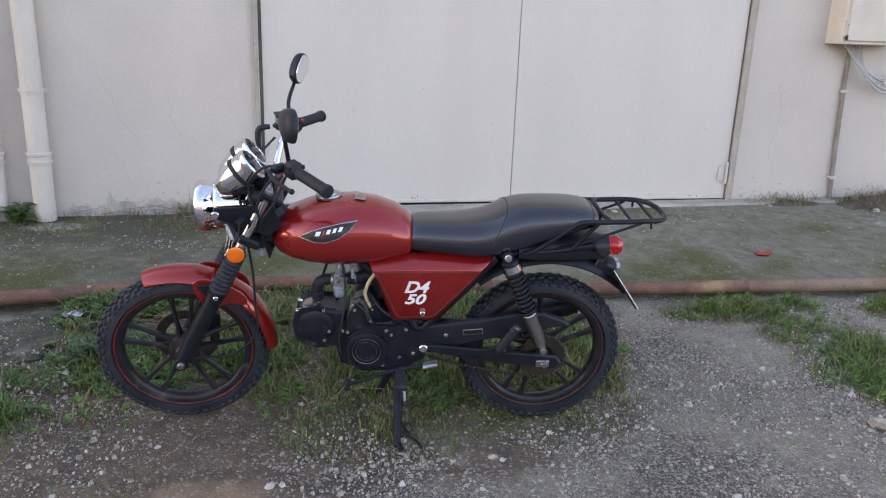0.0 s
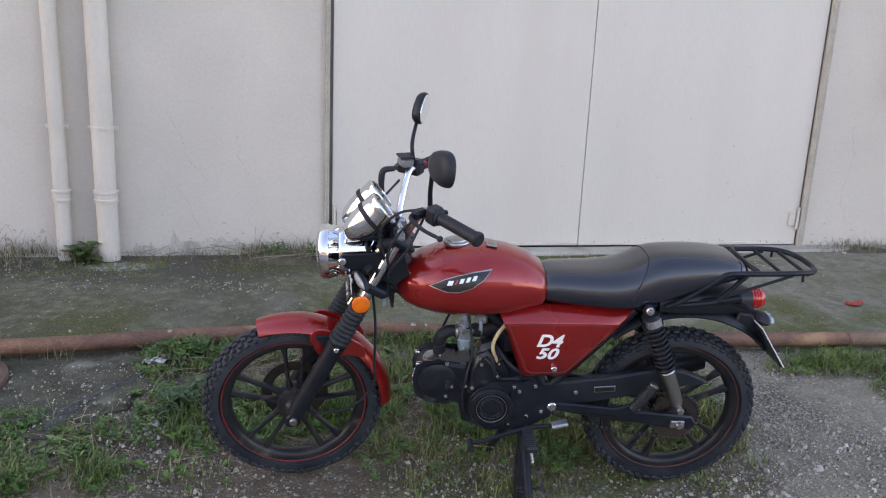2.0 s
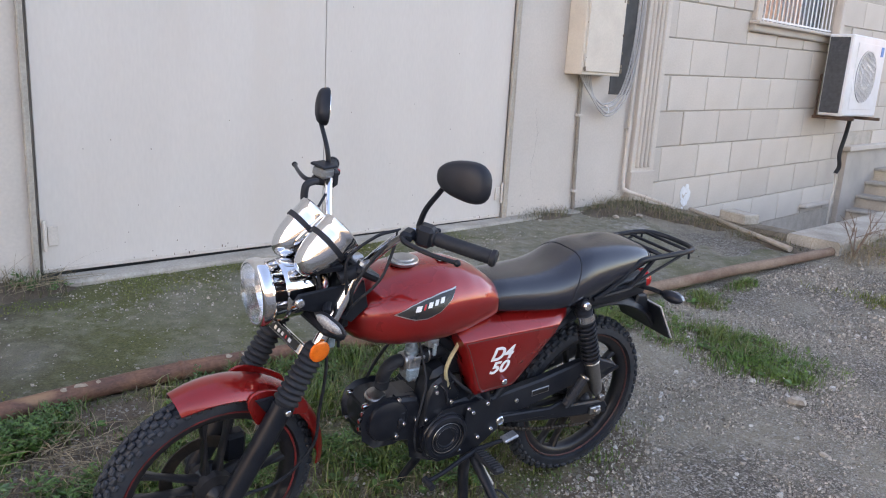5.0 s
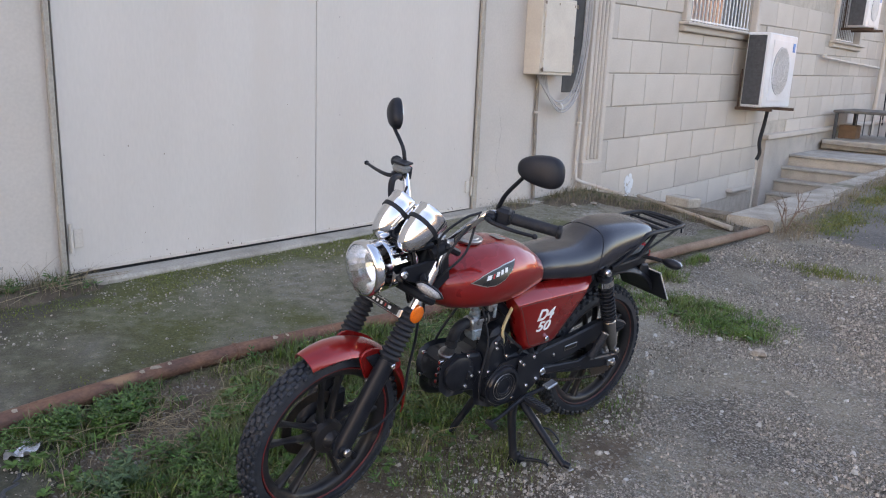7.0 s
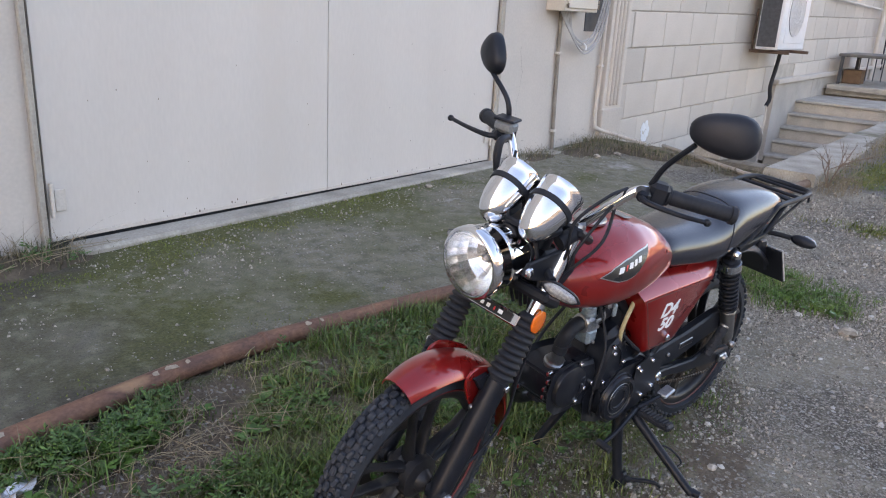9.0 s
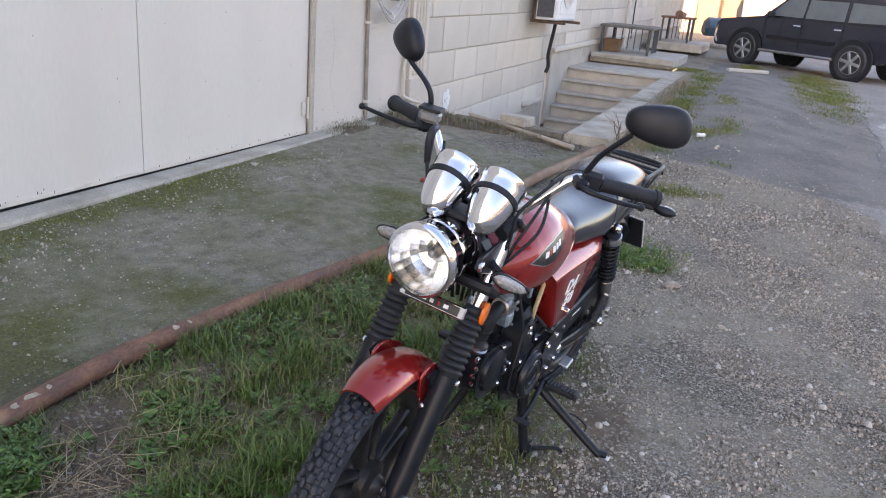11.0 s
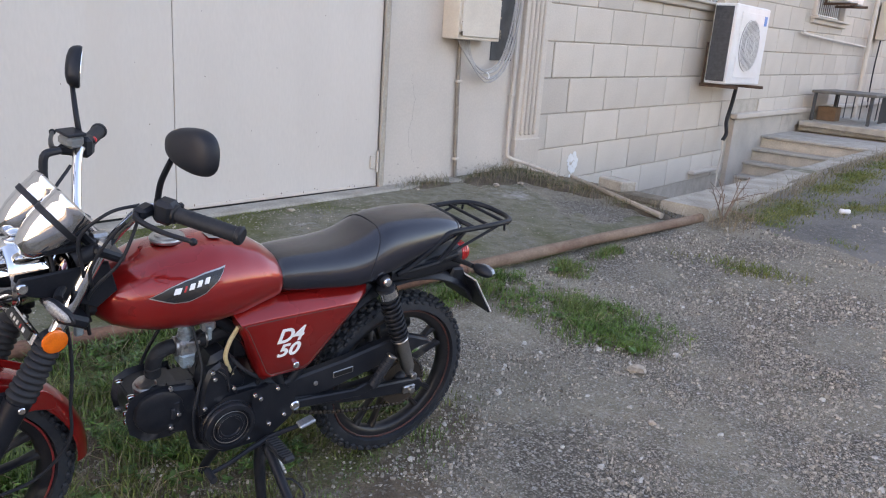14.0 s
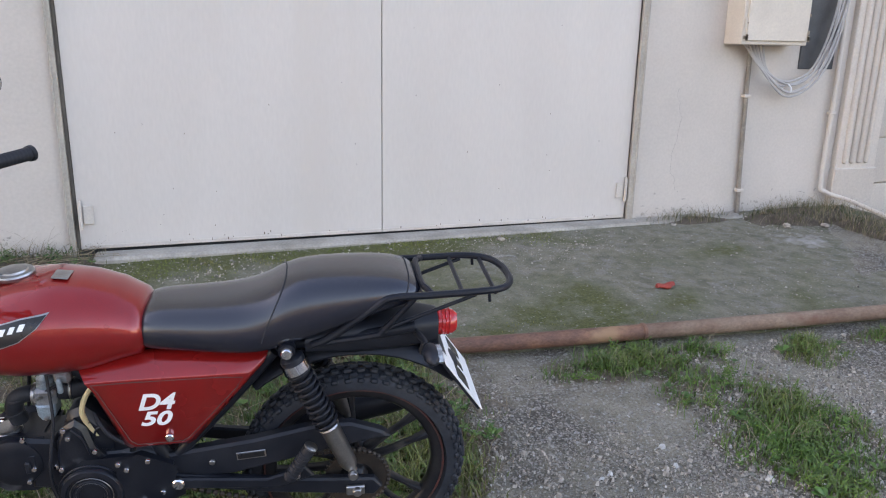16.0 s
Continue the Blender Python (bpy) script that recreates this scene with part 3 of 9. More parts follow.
def grass_cover(x, y):
    """How thickly grass stands, 0 to 1."""
    front = np.interp(x, [-3, -1.2, -0.7, -0.3, 0.0, 0.7, 1.3, 1.7], [2.6, 2.78, 2.82, 2.76, 2.66, 2.52, 2.5, 3.0])
    strip = smoothstep(-0.10, 0.12, y - front) * smoothstep(-0.02, 0.03, pipe_y(x) - 0.02 - y) * smoothstep(1.7, 1.2, x)
    slab = smoothstep(-0.80, -0.95, x + 0.18 * (y - 3.2)) * smoothstep(2.95, 3.05, y - 0.3 * np.clip(-1.0 - x, 0, 0.5))
    strip = strip * (1 - slab)
    strip = strip * (1 - 0.95 * blob(x, y, -0.48, 3.28, 0.26, 0.15)) * (1 - 0.6 * blob(x, y, -0.30, 3.50, 0.4, 0.06))
    p = np.maximum.reduce([blob(x, y, 2.50, 2.62, 0.30, 0.48, 0.1), blob(x, y, 2.25, 3.16, 0.40, 0.12), blob(x, y, 3.05, 3.05, 0.16, 0.12), blob(x, y, 1.25, 3.36, 0.16, 0.06), blob(x, y, 3.5, 3.08, 0.2, 0.06)])
    ragged = np.clip(0.55 + 1.5 * field(x, y, 4.2, 17.0), 0, 1)
    p = p * np.clip(0.30 + ragged, 0, 1)
    strip = strip * np.where(x < 0.2, np.clip(0.25 + ragged, 0, 1), 1.0)
    under = blob(x, y, 0.62, 2.46, 0.72, 0.24) * 0.85
    left = 0.85 * blob(x, y, -1.05, 2.62, 0.5, 0.22) * np.clip(0.15 + ragged, 0, 1)
    low = 0.30 * blob(x, y, -0.55, 2.25, 0.2, 0.1) + 0.35 * blob(x, y, -0.9, 2.0, 0.3, 0.08)
    return np.clip(np.maximum.reduce([strip, p, under, left, low]), 0, 1)


def verge_cover(x, y):
    """Moss and short grass along the kerb of the areaway and in the road."""
    v = np.maximum.reduce([
        np.clip(1.15 - np.abs(y - 2.74) / 0.28, 0, 1) * smoothstep(5.0, 5.4, x) * smoothstep(13.5, 11.5, x),
        blob(x, y, 4.05, 2.42, 0.16, 0.40, 0.2), blob(x, y, 6.6, 2.24, 0.75, 0.24, -0.2), blob(x, y, 8.5, 2.30, 0.5, 0.20), blob(x, y, 5.15, 2.1, 0.10, 0.20),
        blob(x, y, 12.4, 0.85, 3.0, 0.55, -0.05), blob(x, y, 15.5, 0.9, 2.4, 0.6), blob(x, y, 13.0, 3.1, 0.6, 0.3), blob(x, y, 17.2, 2.2, 1.5, 0.35), blob(x, y, 17.5, 4.1, 1.5, 0.3)])
    return np.clip(v * np.clip(0.80 + 1.1 * field(x, y, 2.4, 5.0), 0, 1.1), 0, 1)


def sheet(name, xs, ys, zf, mat, keep=None, attrs=None, skirt=0.0):
    xs, ys = np.array(xs), np.array(ys)
    X, Y = np.meshgrid(xs, ys, indexing="ij")
    Z = zf(X, Y)
    nx, ny = X.shape
    v = np.stack([X, Y, Z], -1).reshape(-1, 3)
    idx = np.arange(nx * ny).reshape(nx, ny)
    quads = np.stack([idx[:-1, :-1], idx[1:, :-1], idx[1:, 1:], idx[:-1, 1:]], -1).reshape(-1, 4)
    if keep is not None:
        c = v[quads].mean(1)
        quads = quads[keep(c[:, 0], c[:, 1])]
    me = bpy.data.meshes.new(name)
    me.from_pydata(v.tolist(), [], quads.tolist())
    me.polygons.foreach_set("use_smooth", np.ones(len(me.polygons), bool))
    for key, fn in (attrs or {}).items():
        at = me.attributes.new(key, "FLOAT", "POINT")
        at.data.foreach_set("value", fn(X, Y).reshape(-1).astype(np.float32))
    me.materials.append(mat)
    me.update()
    return new(name, me)


XS = [-300, -120, -50, -25, -14, -9, -6.5, -5, -4, -3.3, -2.8] + list(np.arange(-2.4, 5.0, 0.05)) + [5.05] + list(np.arange(5.2, 11.3, 0.15)) + list(np.arange(11.3, 12.9, 0.3)) + [13.0] + list(np.arange(13.4, 24, 0.4)) + [26, 29, 33, 40, 55, 120, 300]
YS = [-300, -120, -50, -25, -14, -8, -5, -3.5, -2.5, -1.8, -1.3] + list(np.arange(-1.0, 3.06, 0.05)) + [3.1, 3.2] + list(np.arange(3.3, 5.3, 0.1)) + [6, 9, 20, 50, 120, 300]


def road_edge(x):
    return np.interp(x, [-50, 0, 1.2, 2.0, 3.2, 4.4, 4.72, 5.2, 50], [0.80, 0.84, 0.94, 0.86, 0.90, 0.98, 1.2, 3.0, 3.0])


def rough_ground(X, Y):
    z = ground_z(X, Y)
    near = (np.abs(X - 1.5) < 5) & (np.abs(Y - 1.5) < 2.6)
    lump = np.zeros_like(z)
    lump[near] = 0.010 * field(X[near], Y[near], 2.2, 3.0) + 0.005 * field(X[near], Y[near], 9.0, 5.0)
    soil = 0.02 * grass_cover(X, Y)
    return z + lump * np.clip(smoothstep(0.7, 1.2, Y) + 0.3, 0, 1) + soil


def crack_line(X, Y):
    c = np.interp(X, [1, 3.1, 4.7, 8.8, 10.5, 30], [0.88, 0.90, 0.80, 0.53, 0.50, 0.2]) + 0.03 * np.sin(2.9 * X) + 0.014 * np.sin(9.7 * X)
    d = np.abs(Y - c)
    return 0.45 * np.clip(1 - d / 0.055, 0, 1) * (1 + 0.3 * np.sin(3.7 * X))


ground = sheet("ground", XS, YS, rough_ground, YARD, lambda x, y: ~((x > 5.05) & (x < 13.0) & (y > 3.1) & (y < 5.35)), {
    "road": lambda X, Y: np.clip((road_edge(X) - Y) / 0.30 + 0.5, 0, 1),
    "tar": lambda X, Y: np.clip((X - 4.8) / 0.3 + 0.5, 0, 1) * np.clip((Y - 0.55) / 0.4 + 0.5, 0, 1) * smoothstep(24, 15, X),
    "pale": lambda X, Y: 0.8 * np.maximum.reduce([0.6 * blob(X, Y, 1.3, 0.74, 0.6, 0.13), 0.9 * blob(X, Y, 0.72, 0.74, 0.50, 0.09), 0.55 * blob(X, Y, 2.4, 0.80, 0.8, 0.06), blob(X, Y, 1.12, 0.90, 0.17, 0.09), blob(X, Y, 0.69, 0.93, 0.12, 0.07), 0.85 * blob(X, Y, 0.35, 0.72, 0.45, 0.14), 0.8 * blob(X, Y, 1.95, 0.88, 0.18, 0.06), 0.55 * blob(X, Y, 9.5, 0.2, 2.5, 0.5)]),
    "stain": lambda X, Y: np.maximum.reduce([blob(X, Y, 0.97, 0.50, 0.36, 0.13, 0.15), 0.9 * blob(X, Y, 0.50, 0.42, 0.40, 0.14, 0.2)]),
    "clay": lambda X, Y: np.maximum.reduce([0.85 * blob(X, Y, -0.02, 1.80, 0.46, 0.30, 0.3), 0.72 * blob(X, Y, -0.28, 2.10, 0.40, 0.20), 0.5 * blob(X, Y, -0.6, 2.2, 0.3, 0.15)]),
    "dirt": lambda X, Y: np.clip(np.maximum.reduce([0.95 * smoothstep(1.0, 0.0, X) * smoothstep(1.80, 2.25, Y), 0.6 * grass_cover(X, Y) + 0.4 * (grass_cover(X, Y) > 0.1), 0.22 * smoothstep(2.3, 2.9, Y) * smoothstep(4.8, 3.5, X), 0.6 * blob(X, Y, 5.3, 2.85, 0.5, 0.3), 0.62 * smoothstep(0.3, -0.6, X) * smoothstep(1.5, 2.1, Y), 0.75 * blob(X, Y, 0.60, 2.25, 0.75, 0.26)]), 0, 1),
    "moss": lambda X, Y: np.clip(np.maximum(0.62 * grass_cover(X, Y), 0.78 * verge_cover(X, Y)), 0, 1),
    "crack": crack_line,
})
g = Geo()
cx_ = np.arange(2.2, 16.0, 0.09)
cy_ = np.interp(cx_, [1, 3.1, 4.7, 8.8, 10.5, 30], [0.88, 0.90, 0.80, 0.53, 0.50, 0.2]) + 0.03 * np.sin(2.9 * cx_) + rng.normal(0, 0.016, len(cx_))
tube([(x, y, float(ground_z(x, y)) - 0.0045) for x, y in zip(cx_, cy_)], [0.0075 + 0.006 * abs(math.sin(1.9 * x) * math.sin(7.3 * x)) + (0.007 if 2.9 < x < 3.3 else 0.0) for x in cx_], 6, 1, g, smooth=False)
tagged(new("crack", g.mesh("crack")), "long ragged crack along the edge of the asphalt", "crack", kind="structure").data.materials.append(DARKDUCT)
tagged(ground, "worn grey asphalt yard with gravel, dirt and mossy patches", "ground", kind="structure")

AX = list(np.arange(-9, -3, 0.3)) + list(np.arange(-3, 5.0, 0.06)) + [5.0]
AU = np.linspace(0, 1, 30)


def apron_sheet():
    """The concrete strip between the rusty pipe and the wall, with a broken front edge."""
    xs = np.array(AX)
    front = pipe_y(xs) + 0.02
    X = np.repeat(xs[:, None], len(AU) + 1, 1)
    Y = front[:, None] + (WALL_Y - front)[:, None] * AU[None]
    Y = np.hstack([front[:, None], Y])
    Z = apron_z(X, Y) + 0.004 * field(X, Y, 3.0, 9.0) + 0.002 * field(X, Y, 14.0, 2.0)
    Z[:, 0] -= 0.12
    return X, Y, Z


AXX, AYY, AZZ = apron_sheet()
me = bpy.data.meshes.new("pavement")
ii = np.arange(AXX.size).reshape(AXX.shape)
me.from_pydata(np.stack([AXX, AYY, AZZ], -1).reshape(-1, 3).tolist(), [], np.stack([ii[:-1, :-1], ii[1:, :-1], ii[1:, 1:], ii[:-1, 1:]], -1).reshape(-1, 4).tolist())
me.polygons.foreach_set("use_smooth", np.ones(len(me.polygons), bool))
for key, fn in {
    "moss": lambda X, Y: np.clip(0.42 + 0.12 * smoothstep(0.5, -0.5, X) + 0.55 * field(X, Y, 1.1, 4.0) + 0.35 * field(X, Y, 4.0, 6.0) + 0.42 * smoothstep(4.45, 4.75, Y) * smoothstep(3.2, 2.2, X) * smoothstep(-1.0, -0.3, X) - 0.08 * smoothstep(0.5, 1.6, X) - 0.12 * smoothstep(3.3, 4.4, X), 0, 1),
    "mud": lambda X, Y: np.clip(0.66 * smoothstep(0.5, -0.8, X) + 0.45 * smoothstep(0.25, 0.0, Y - pipe_y(X)) * (0.5 + field(X, Y, 2.0, 7.0)) + 0.5 * field(X, Y, 1.6, 12.0) * smoothstep(1.2, 0.0, X) - 0.08 + 0.45 * blob(X, Y, -0.55, 4.75, 0.5, 0.25), 0, 1),
    "pale": lambda X, Y: np.maximum.reduce([0.75 * blob(X, Y, -1.25, 4.80, 0.28, 0.13), 0.45 * blob(X, Y, 4.2, 4.35, 0.3, 0.3), 0.6 * blob(X, Y, 0.35, 3.62, 0.10, 0.04), 0.4 * blob(X, Y, 2.2, 4.5, 0.4, 0.06)]),
    "crack": lambda X, Y: 0 * X,
}.items():
    at_ = me.attributes.new(key, "FLOAT", "POINT")
    at_.data.foreach_set("value", fn(AXX, AYY).reshape(-1).astype(np.float32))
me.materials.append(APRON)
tagged(new("pavement", me), "mossy old concrete apron along the gate wall", "pavement", kind="structure")

# broken concrete slab in front of the pipe, with a manhole
slab_poly = [(-9, 2.72), (-2.2, 2.74), (-1.62, 2.77), (-1.45, 2.83), (-1.33, 2.82), (-1.25, 2.90), (-1.13, 2.90), (-1.10, 2.97), (-1.01, 2.99), (-0.985, 3.07), (-0.915, 3.08), (-0.905, 3.17), (-0.84, 3.20), (-0.825, 3.28), (-0.755, 3.33), (-0.77, 3.40), (-0.73, 3.45), (-0.80, 3.52), (-9, 3.40)]
g = prism(slab_poly, -0.06, 0.0, lambda u, v, w: (u, v, 0.092 + 0.075 * (v - 3.0) + w), 0.012)
slab_ob = single("concrete_slab", g, SLAB, "cracked grey concrete slab beside the grass", "pavement", kind="structure")
g = Geo()
for pts in ([(-1.16, 2.93), (-1.12, 3.04), (-1.08, 3.13), (-1.0, 3.22), (-0.93, 3.30), (-0.86, 3.38)], [(-1.5, 2.84), (-1.38, 2.98), (-1.22, 3.03), (-1.10, 3.10)]):
    fine_ = smooth_path([(x, y, 0) for x, y in pts], 6)
    tube([(x + rng.normal(0, .013), y, 0.0920 + 0.075 * (y - 3.0)) for x, y, _ in fine_], [0.0035 + 0.0045 * abs(math.sin(40 * q[0])) for q in fine_], 6, 1, g, smooth=False)
tagged(new("crack", g.mesh("crack")), "dark crack through the concrete slab", "crack", kind="structure").data.materials.append(DARKDUCT)

# ---- gate wall ----
wall = Geo()
# unseen west run, extended to keep the low sun off the yard
cbox((-15.035, WALL_Y + 0.15, 3.4), (29.93, 0.3, 7.0), 0.005, g=wall)
cbox((4.165, WALL_Y + 0.15, 3.4), (1.67, 0.3, 7.0), 0.005, g=wall)
cbox((1.625, WALL_Y + 0.152, 5.2), (3.41, 0.296, 3.4), 0.005, g=wall)
single("wall_north", wall, PLASTER, "cream plastered wall with stained foot", "wall", kind="structure")
g = Geo()
for _ in range(150):
    x = rng.choice([rng.uniform(-1.2, -0.12), rng.uniform(-2.6, -1.7), rng.uniform(3.36, 4.9)])
    z = 0.20 + abs(rng.normal(0, 0.09))
    w, h = rng.uniform(0.004, 0.026), rng.uniform(0.004, 0.014)
    k = 9
    a = np.linspace(0, 2 * np.pi, k, endpoint=False)
    rr = rng.uniform(0.35, 1.0, k)
    prism([(x + w * c * q, z + h * s * q) for c, s, q in zip(np.cos(a), np.sin(a), rr)], 0.0, 0.0025, lambda u, v, t: (u, WALL_Y - t + 0.0005, v), 0.0008, g)
tagged(new("flaked_plaster", g.mesh("flaked_plaster")), "flaking plaster along the foot of the wall", "plaster", kind="stuff").data.materials.append(surface("bare_render", (0.44, 0.40, 0.35), 0.9))
g = Geo()
for pts in (((-1.02, 1.06), (-0.94, 0.92), (-0.90, 0.78), (-0.80, 0.66)), ((-0.98, 0.62), (-0.90, 0.50), (-0.86, 0.36)), ((-0.62, 0.95), (-0.60, 0.80), (-0.55, 0.70)), ((3.62, 1.10), (3.66, 0.86), (3.62, 0.62), (3.68, 0.42))):
    fine_ = smooth_path([(x, 0, z) for x, z in pts], 5)
    tube([(x + rng.normal(0, 0.007), WALL_Y - 0.0001, z) for x, _, z in fine_], 0.0006, 4, 1, g, smooth=False)
tagged(new("crack", g.mesh("crack")), "hairline cracks in the cream plaster", "crack", kind="structure").data.materials.append(surface("crack_shadow", (0.30, 0.27, 0.235), 0.9))


def skim(x0, x1, h, seed):
    """A ragged band of grey render along the foot of the wall."""
    r_ = np.random.default_rng(seed)
    xs = np.linspace(x0, x1, int((x1 - x0) / 0.03))
    top = h * (0.40 + 0.40 * np.sin(2.6 * xs + seed) * np.sin(5.3 * xs)) + r_.normal(0, 0.022, len(xs))
    top[0] = top[-1] = 0.02
    return prism([(x, 0.15) for x in xs] + [(x, 0.21 + max(t_, 0.01)) for x, t_ in zip(xs[::-1], top[::-1])], 0, 0.0035, lambda u, v, w_: (u, WALL_Y - w_, v), 0.0005)


SKIM = surface("stained_render", (0.53, 0.48, 0.42), 0.9, 0, (0.40, 0.365, 0.32), 9, 70, 0.35, 0.6, 0.005, spots=(0.26, 0.24, 0.205), spot_at=0.57)
for x0, x1, h, sd_ in ((-1.28, -0.13, 0.13, 3), (-3.5, -1.42, 0.10, 5), (3.36, 4.93, 0.10, 8)):
    single("plaster_skim", skim(x0, x1, h, sd_), SKIM, "ragged grey render at the foot of the wall", "plaster", kind="structure")
single("gate_sill", cbox((2.10, WALL_Y - 0.062, 0.188), (4.16, 0.165, 0.078), 0.014, pose(0, 0, 0, 0, -0.18, 0)), CURB, "pale concrete sill under the steel gate", "sill", kind="structure")
# dark box in the gap under the gate; its colour stands for shade
single("gate_shadow_gap", cbox((1.625, WALL_Y + 0.12, 0.3), (3.40, 0.08, 0.30), 0.004), DARKDUCT, "dark box standing for the shaded gap under the steel gate", "gap", kind="structure")
# added panel, out of view, keeps sunlight from leaking through the gate gaps
single("gate_back", cbox((1.625, WALL_Y + 0.27, 1.95), (3.40, 0.05, 3.85), 0.004), DARKDUCT, "unseen dark panel added behind the steel gate to stop light", "wall", kind="structure")

# brown filler for the gaps beside the leaves, coloured as their shadow
GAPSHADE = surface("shaded_gap", (0.17, 0.145, 0.12), 0.9, 0, (0.08, 0.07, 0.06), 7, 80, 0.3, 0.3, stretch=(1, 1, 0.3))
GATE_Z0, GATE_Z1 = 0.243, 3.5
for x0, x1, lab, hx in ((-0.045, 1.6185, "cream steel gate leaf with rusty pinholes, closed", -0.02), (1.6235, 3.295, "cream steel gate leaf beside the meter box, closed", 3.27)):
    leaf = thing("gate_leaf", lab, "gate", group="gate leaves")
    zc, w = (GATE_Z0 + GATE_Z1) / 2, x1 - x0
    part("panel", cbox(((x0 + x1) / 2, WALL_Y + 0.02, zc), (w, 0.03, GATE_Z1 - GATE_Z0), 0.002), GATE, leaf)
    part("bottom_drip", cbox(((x0 + x1) / 2, WALL_Y + 0.008, GATE_Z0 + 0.012), (w - 0.004, 0.012, 0.022), 0.003), TRIM, leaf)
    s = 1 if hx < 1 else -1
    hinge = part("hinge", tube([(hx - s * 0.012, WALL_Y - 0.012, 0.36), (hx - s * 0.012, WALL_Y - 0.012, 0.52)], 0.010, 10, smooth=False), TRIM, leaf, "rust-edged barrel hinge")
    part("hinge_plate", cbox((hx + s * 0.028, WALL_Y - 0.002, 0.435), (0.05, 0.012, 0.10), 0.002), TRIM, hinge)
    g = Geo()
    for _ in range(12):
        px, pz = rng.uniform(x0 + 0.08, x1 - 0.08), GATE_Z0 + 0.03 + abs(rng.normal(0, 0.55))
        if pz < 2.4:
            L = rng.uniform(0.003, 0.008)
            cbox((px, WALL_Y + 0.005, pz), (0.0035, 0.002, L), 0.0008, g=g)
    for _ in range(16):
        px = rng.uniform(x0 + 0.02, x1 - 0.02)
        cbox((px, WALL_Y + 0.0015, GATE_Z0 + 0.02 + rng.exponential(0.012)), (rng.uniform(0.002, 0.006), 0.002, rng.uniform(0.004, 0.014)), 0.0008, g=g)
    tagged(part("rust_spots", g, IRON, leaf, "rusty pinholes in the paint"), "rusty pinholes in the paint", kind="stuff")
for x, w in ((-0.080, 0.030), (3.322, 0.046)):
    sg = 1 if x < 0 else -1
    g = cbox((x, WALL_Y - 0.011, 1.9), (w, 0.026, 3.4), 0.004)
    cbox((x - sg * w * 0.32, WALL_Y - 0.020, 1.9), (w * 0.34, 0.018, 3.4), 0.003, g=g)
    single("gate_frame", g, FRAMETAN, "tan painted steel angle framing the gate", "frame", kind="structure")
    single("frame_gap", cbox((x + sg * (w / 2 + 0.0095), WALL_Y + 0.034, 1.9), (0.018, 0.05, 3.3), 0.001), GAPSHADE, "dark strip standing for the shaded gap beside the gate leaf", "gap", kind="structure")
# dark strip behind the seam gives the shade between the leaves
single("gate_seam", cbox((1.621, WALL_Y + 0.035, 1.9), (0.012, 0.03, 3.3), 0.001), IRON, "dark strip standing for the shaded seam between the two gate leaves", "gap", kind="structure")


# ---- downpipes ----
def downpipe(x, r, z0, lab):
    dp = thing("downpipe", lab, "pipe", group="downpipes")
    y = WALL_Y - r - 0.02
    part("pipe", tube([(x, y, z0), (x, y, 0.60), (x, y, 5.5)], r, 20, smooth=False), PIPEPAINT, dp)
    part("socket", lathe([(r, 0), (r + 0.008, 0.002), (r + 0.009, 0.02), (r + 0.004, 0.024), (r + 0.004, 0.05), (r + 0.010, 0.054), (r + 0.010, 0.07), (r, 0.075)], (x, y, 0.535), (0, 0, 1), 22), PIPEPAINT, dp)
    c = part("clamp", lathe([(r, 0), (r + 0.006, 0.001), (r + 0.006, 0.018), (r, 0.02)], (x, y, 0.955), (0, 0, 1), 22), PIPEPAINT, dp)
    part("clamp_ear", cbox((x + r + 0.012, y + 0.004, 0.966), (0.026, 0.012, 0.022), 0.002), TRIM, c)
    part("clamp_ear", cbox((x - r - 0.010, y + 0.004, 0.966), (0.022, 0.012, 0.018), 0.002), TRIM, c)
    return dp


downpipe(-1.60, 0.043, 0.19, "narrow cream downpipe with a collar, on the plaster wall")
downpipe(-1.355, 0.060, 0.19, "wide cream downpipe with a collar, on the plaster wall")

# ---- meter box, conduit and cables ----
mb = thing("meter_box", "cream steel meter box with flaked edges on the wall", "box")
part("body", cbox((4.195, 4.932, 1.715), (0.525, 0.175, 0.66), 0.006), BOXPAINT, mb)
dr = part("door", cbox((4.197, 4.838, 1.715), (0.475, 0.016, 0.61), 0.005), BOXPAINT, mb)
part("lock", lathe([(0.009, 0), (0.009, 0.006), (0.004, 0.008)], (4.43, 4.830, 1.72), (0, -1, 0), 12), IRON, dr)
for z in (1.52, 1.94):
    part("hinge", tube([(3.945, 4.832, z - 0.03), (3.945, 4.832, z + 0.03)], 0.007, 8, smooth=False), TRIM, dr)
g = Geo()
for _ in range(26):
    x = rng.choice([3.95, 3.96, 4.45, rng.uniform(3.95, 4.46)])
    z = rng.choice([rng.uniform(1.43, 2.02), 1.43, 1.99])
    cbox((x + rng.normal(0, .006), 4.829, z), (rng.uniform(0.006, 0.022), 0.002, rng.uniform(0.008, 0.04)), 0.0008, g=g)
part("worn_paint", g, surface("primer_patch", (0.30, 0.235, 0.17), 0.8), dr, "flaked paint along the door edges")
tagged(bpy.data.objects["worn_paint"], "flaked paint along the door edges", kind="stuff")
# flat panel; the recess's depth and shade are put into its dark colour
single("recess", cbox((4.72, WALL_Y + 0.012, 2.2), (0.30, 0.04, 1.94), 0.004), DARKDUCT, "flat dark grey panel standing for the recess beside the meter box", "recess", kind="structure")
cd = thing("conduit", "conduit running down from the meter box, shadow put into its paint", "conduit")
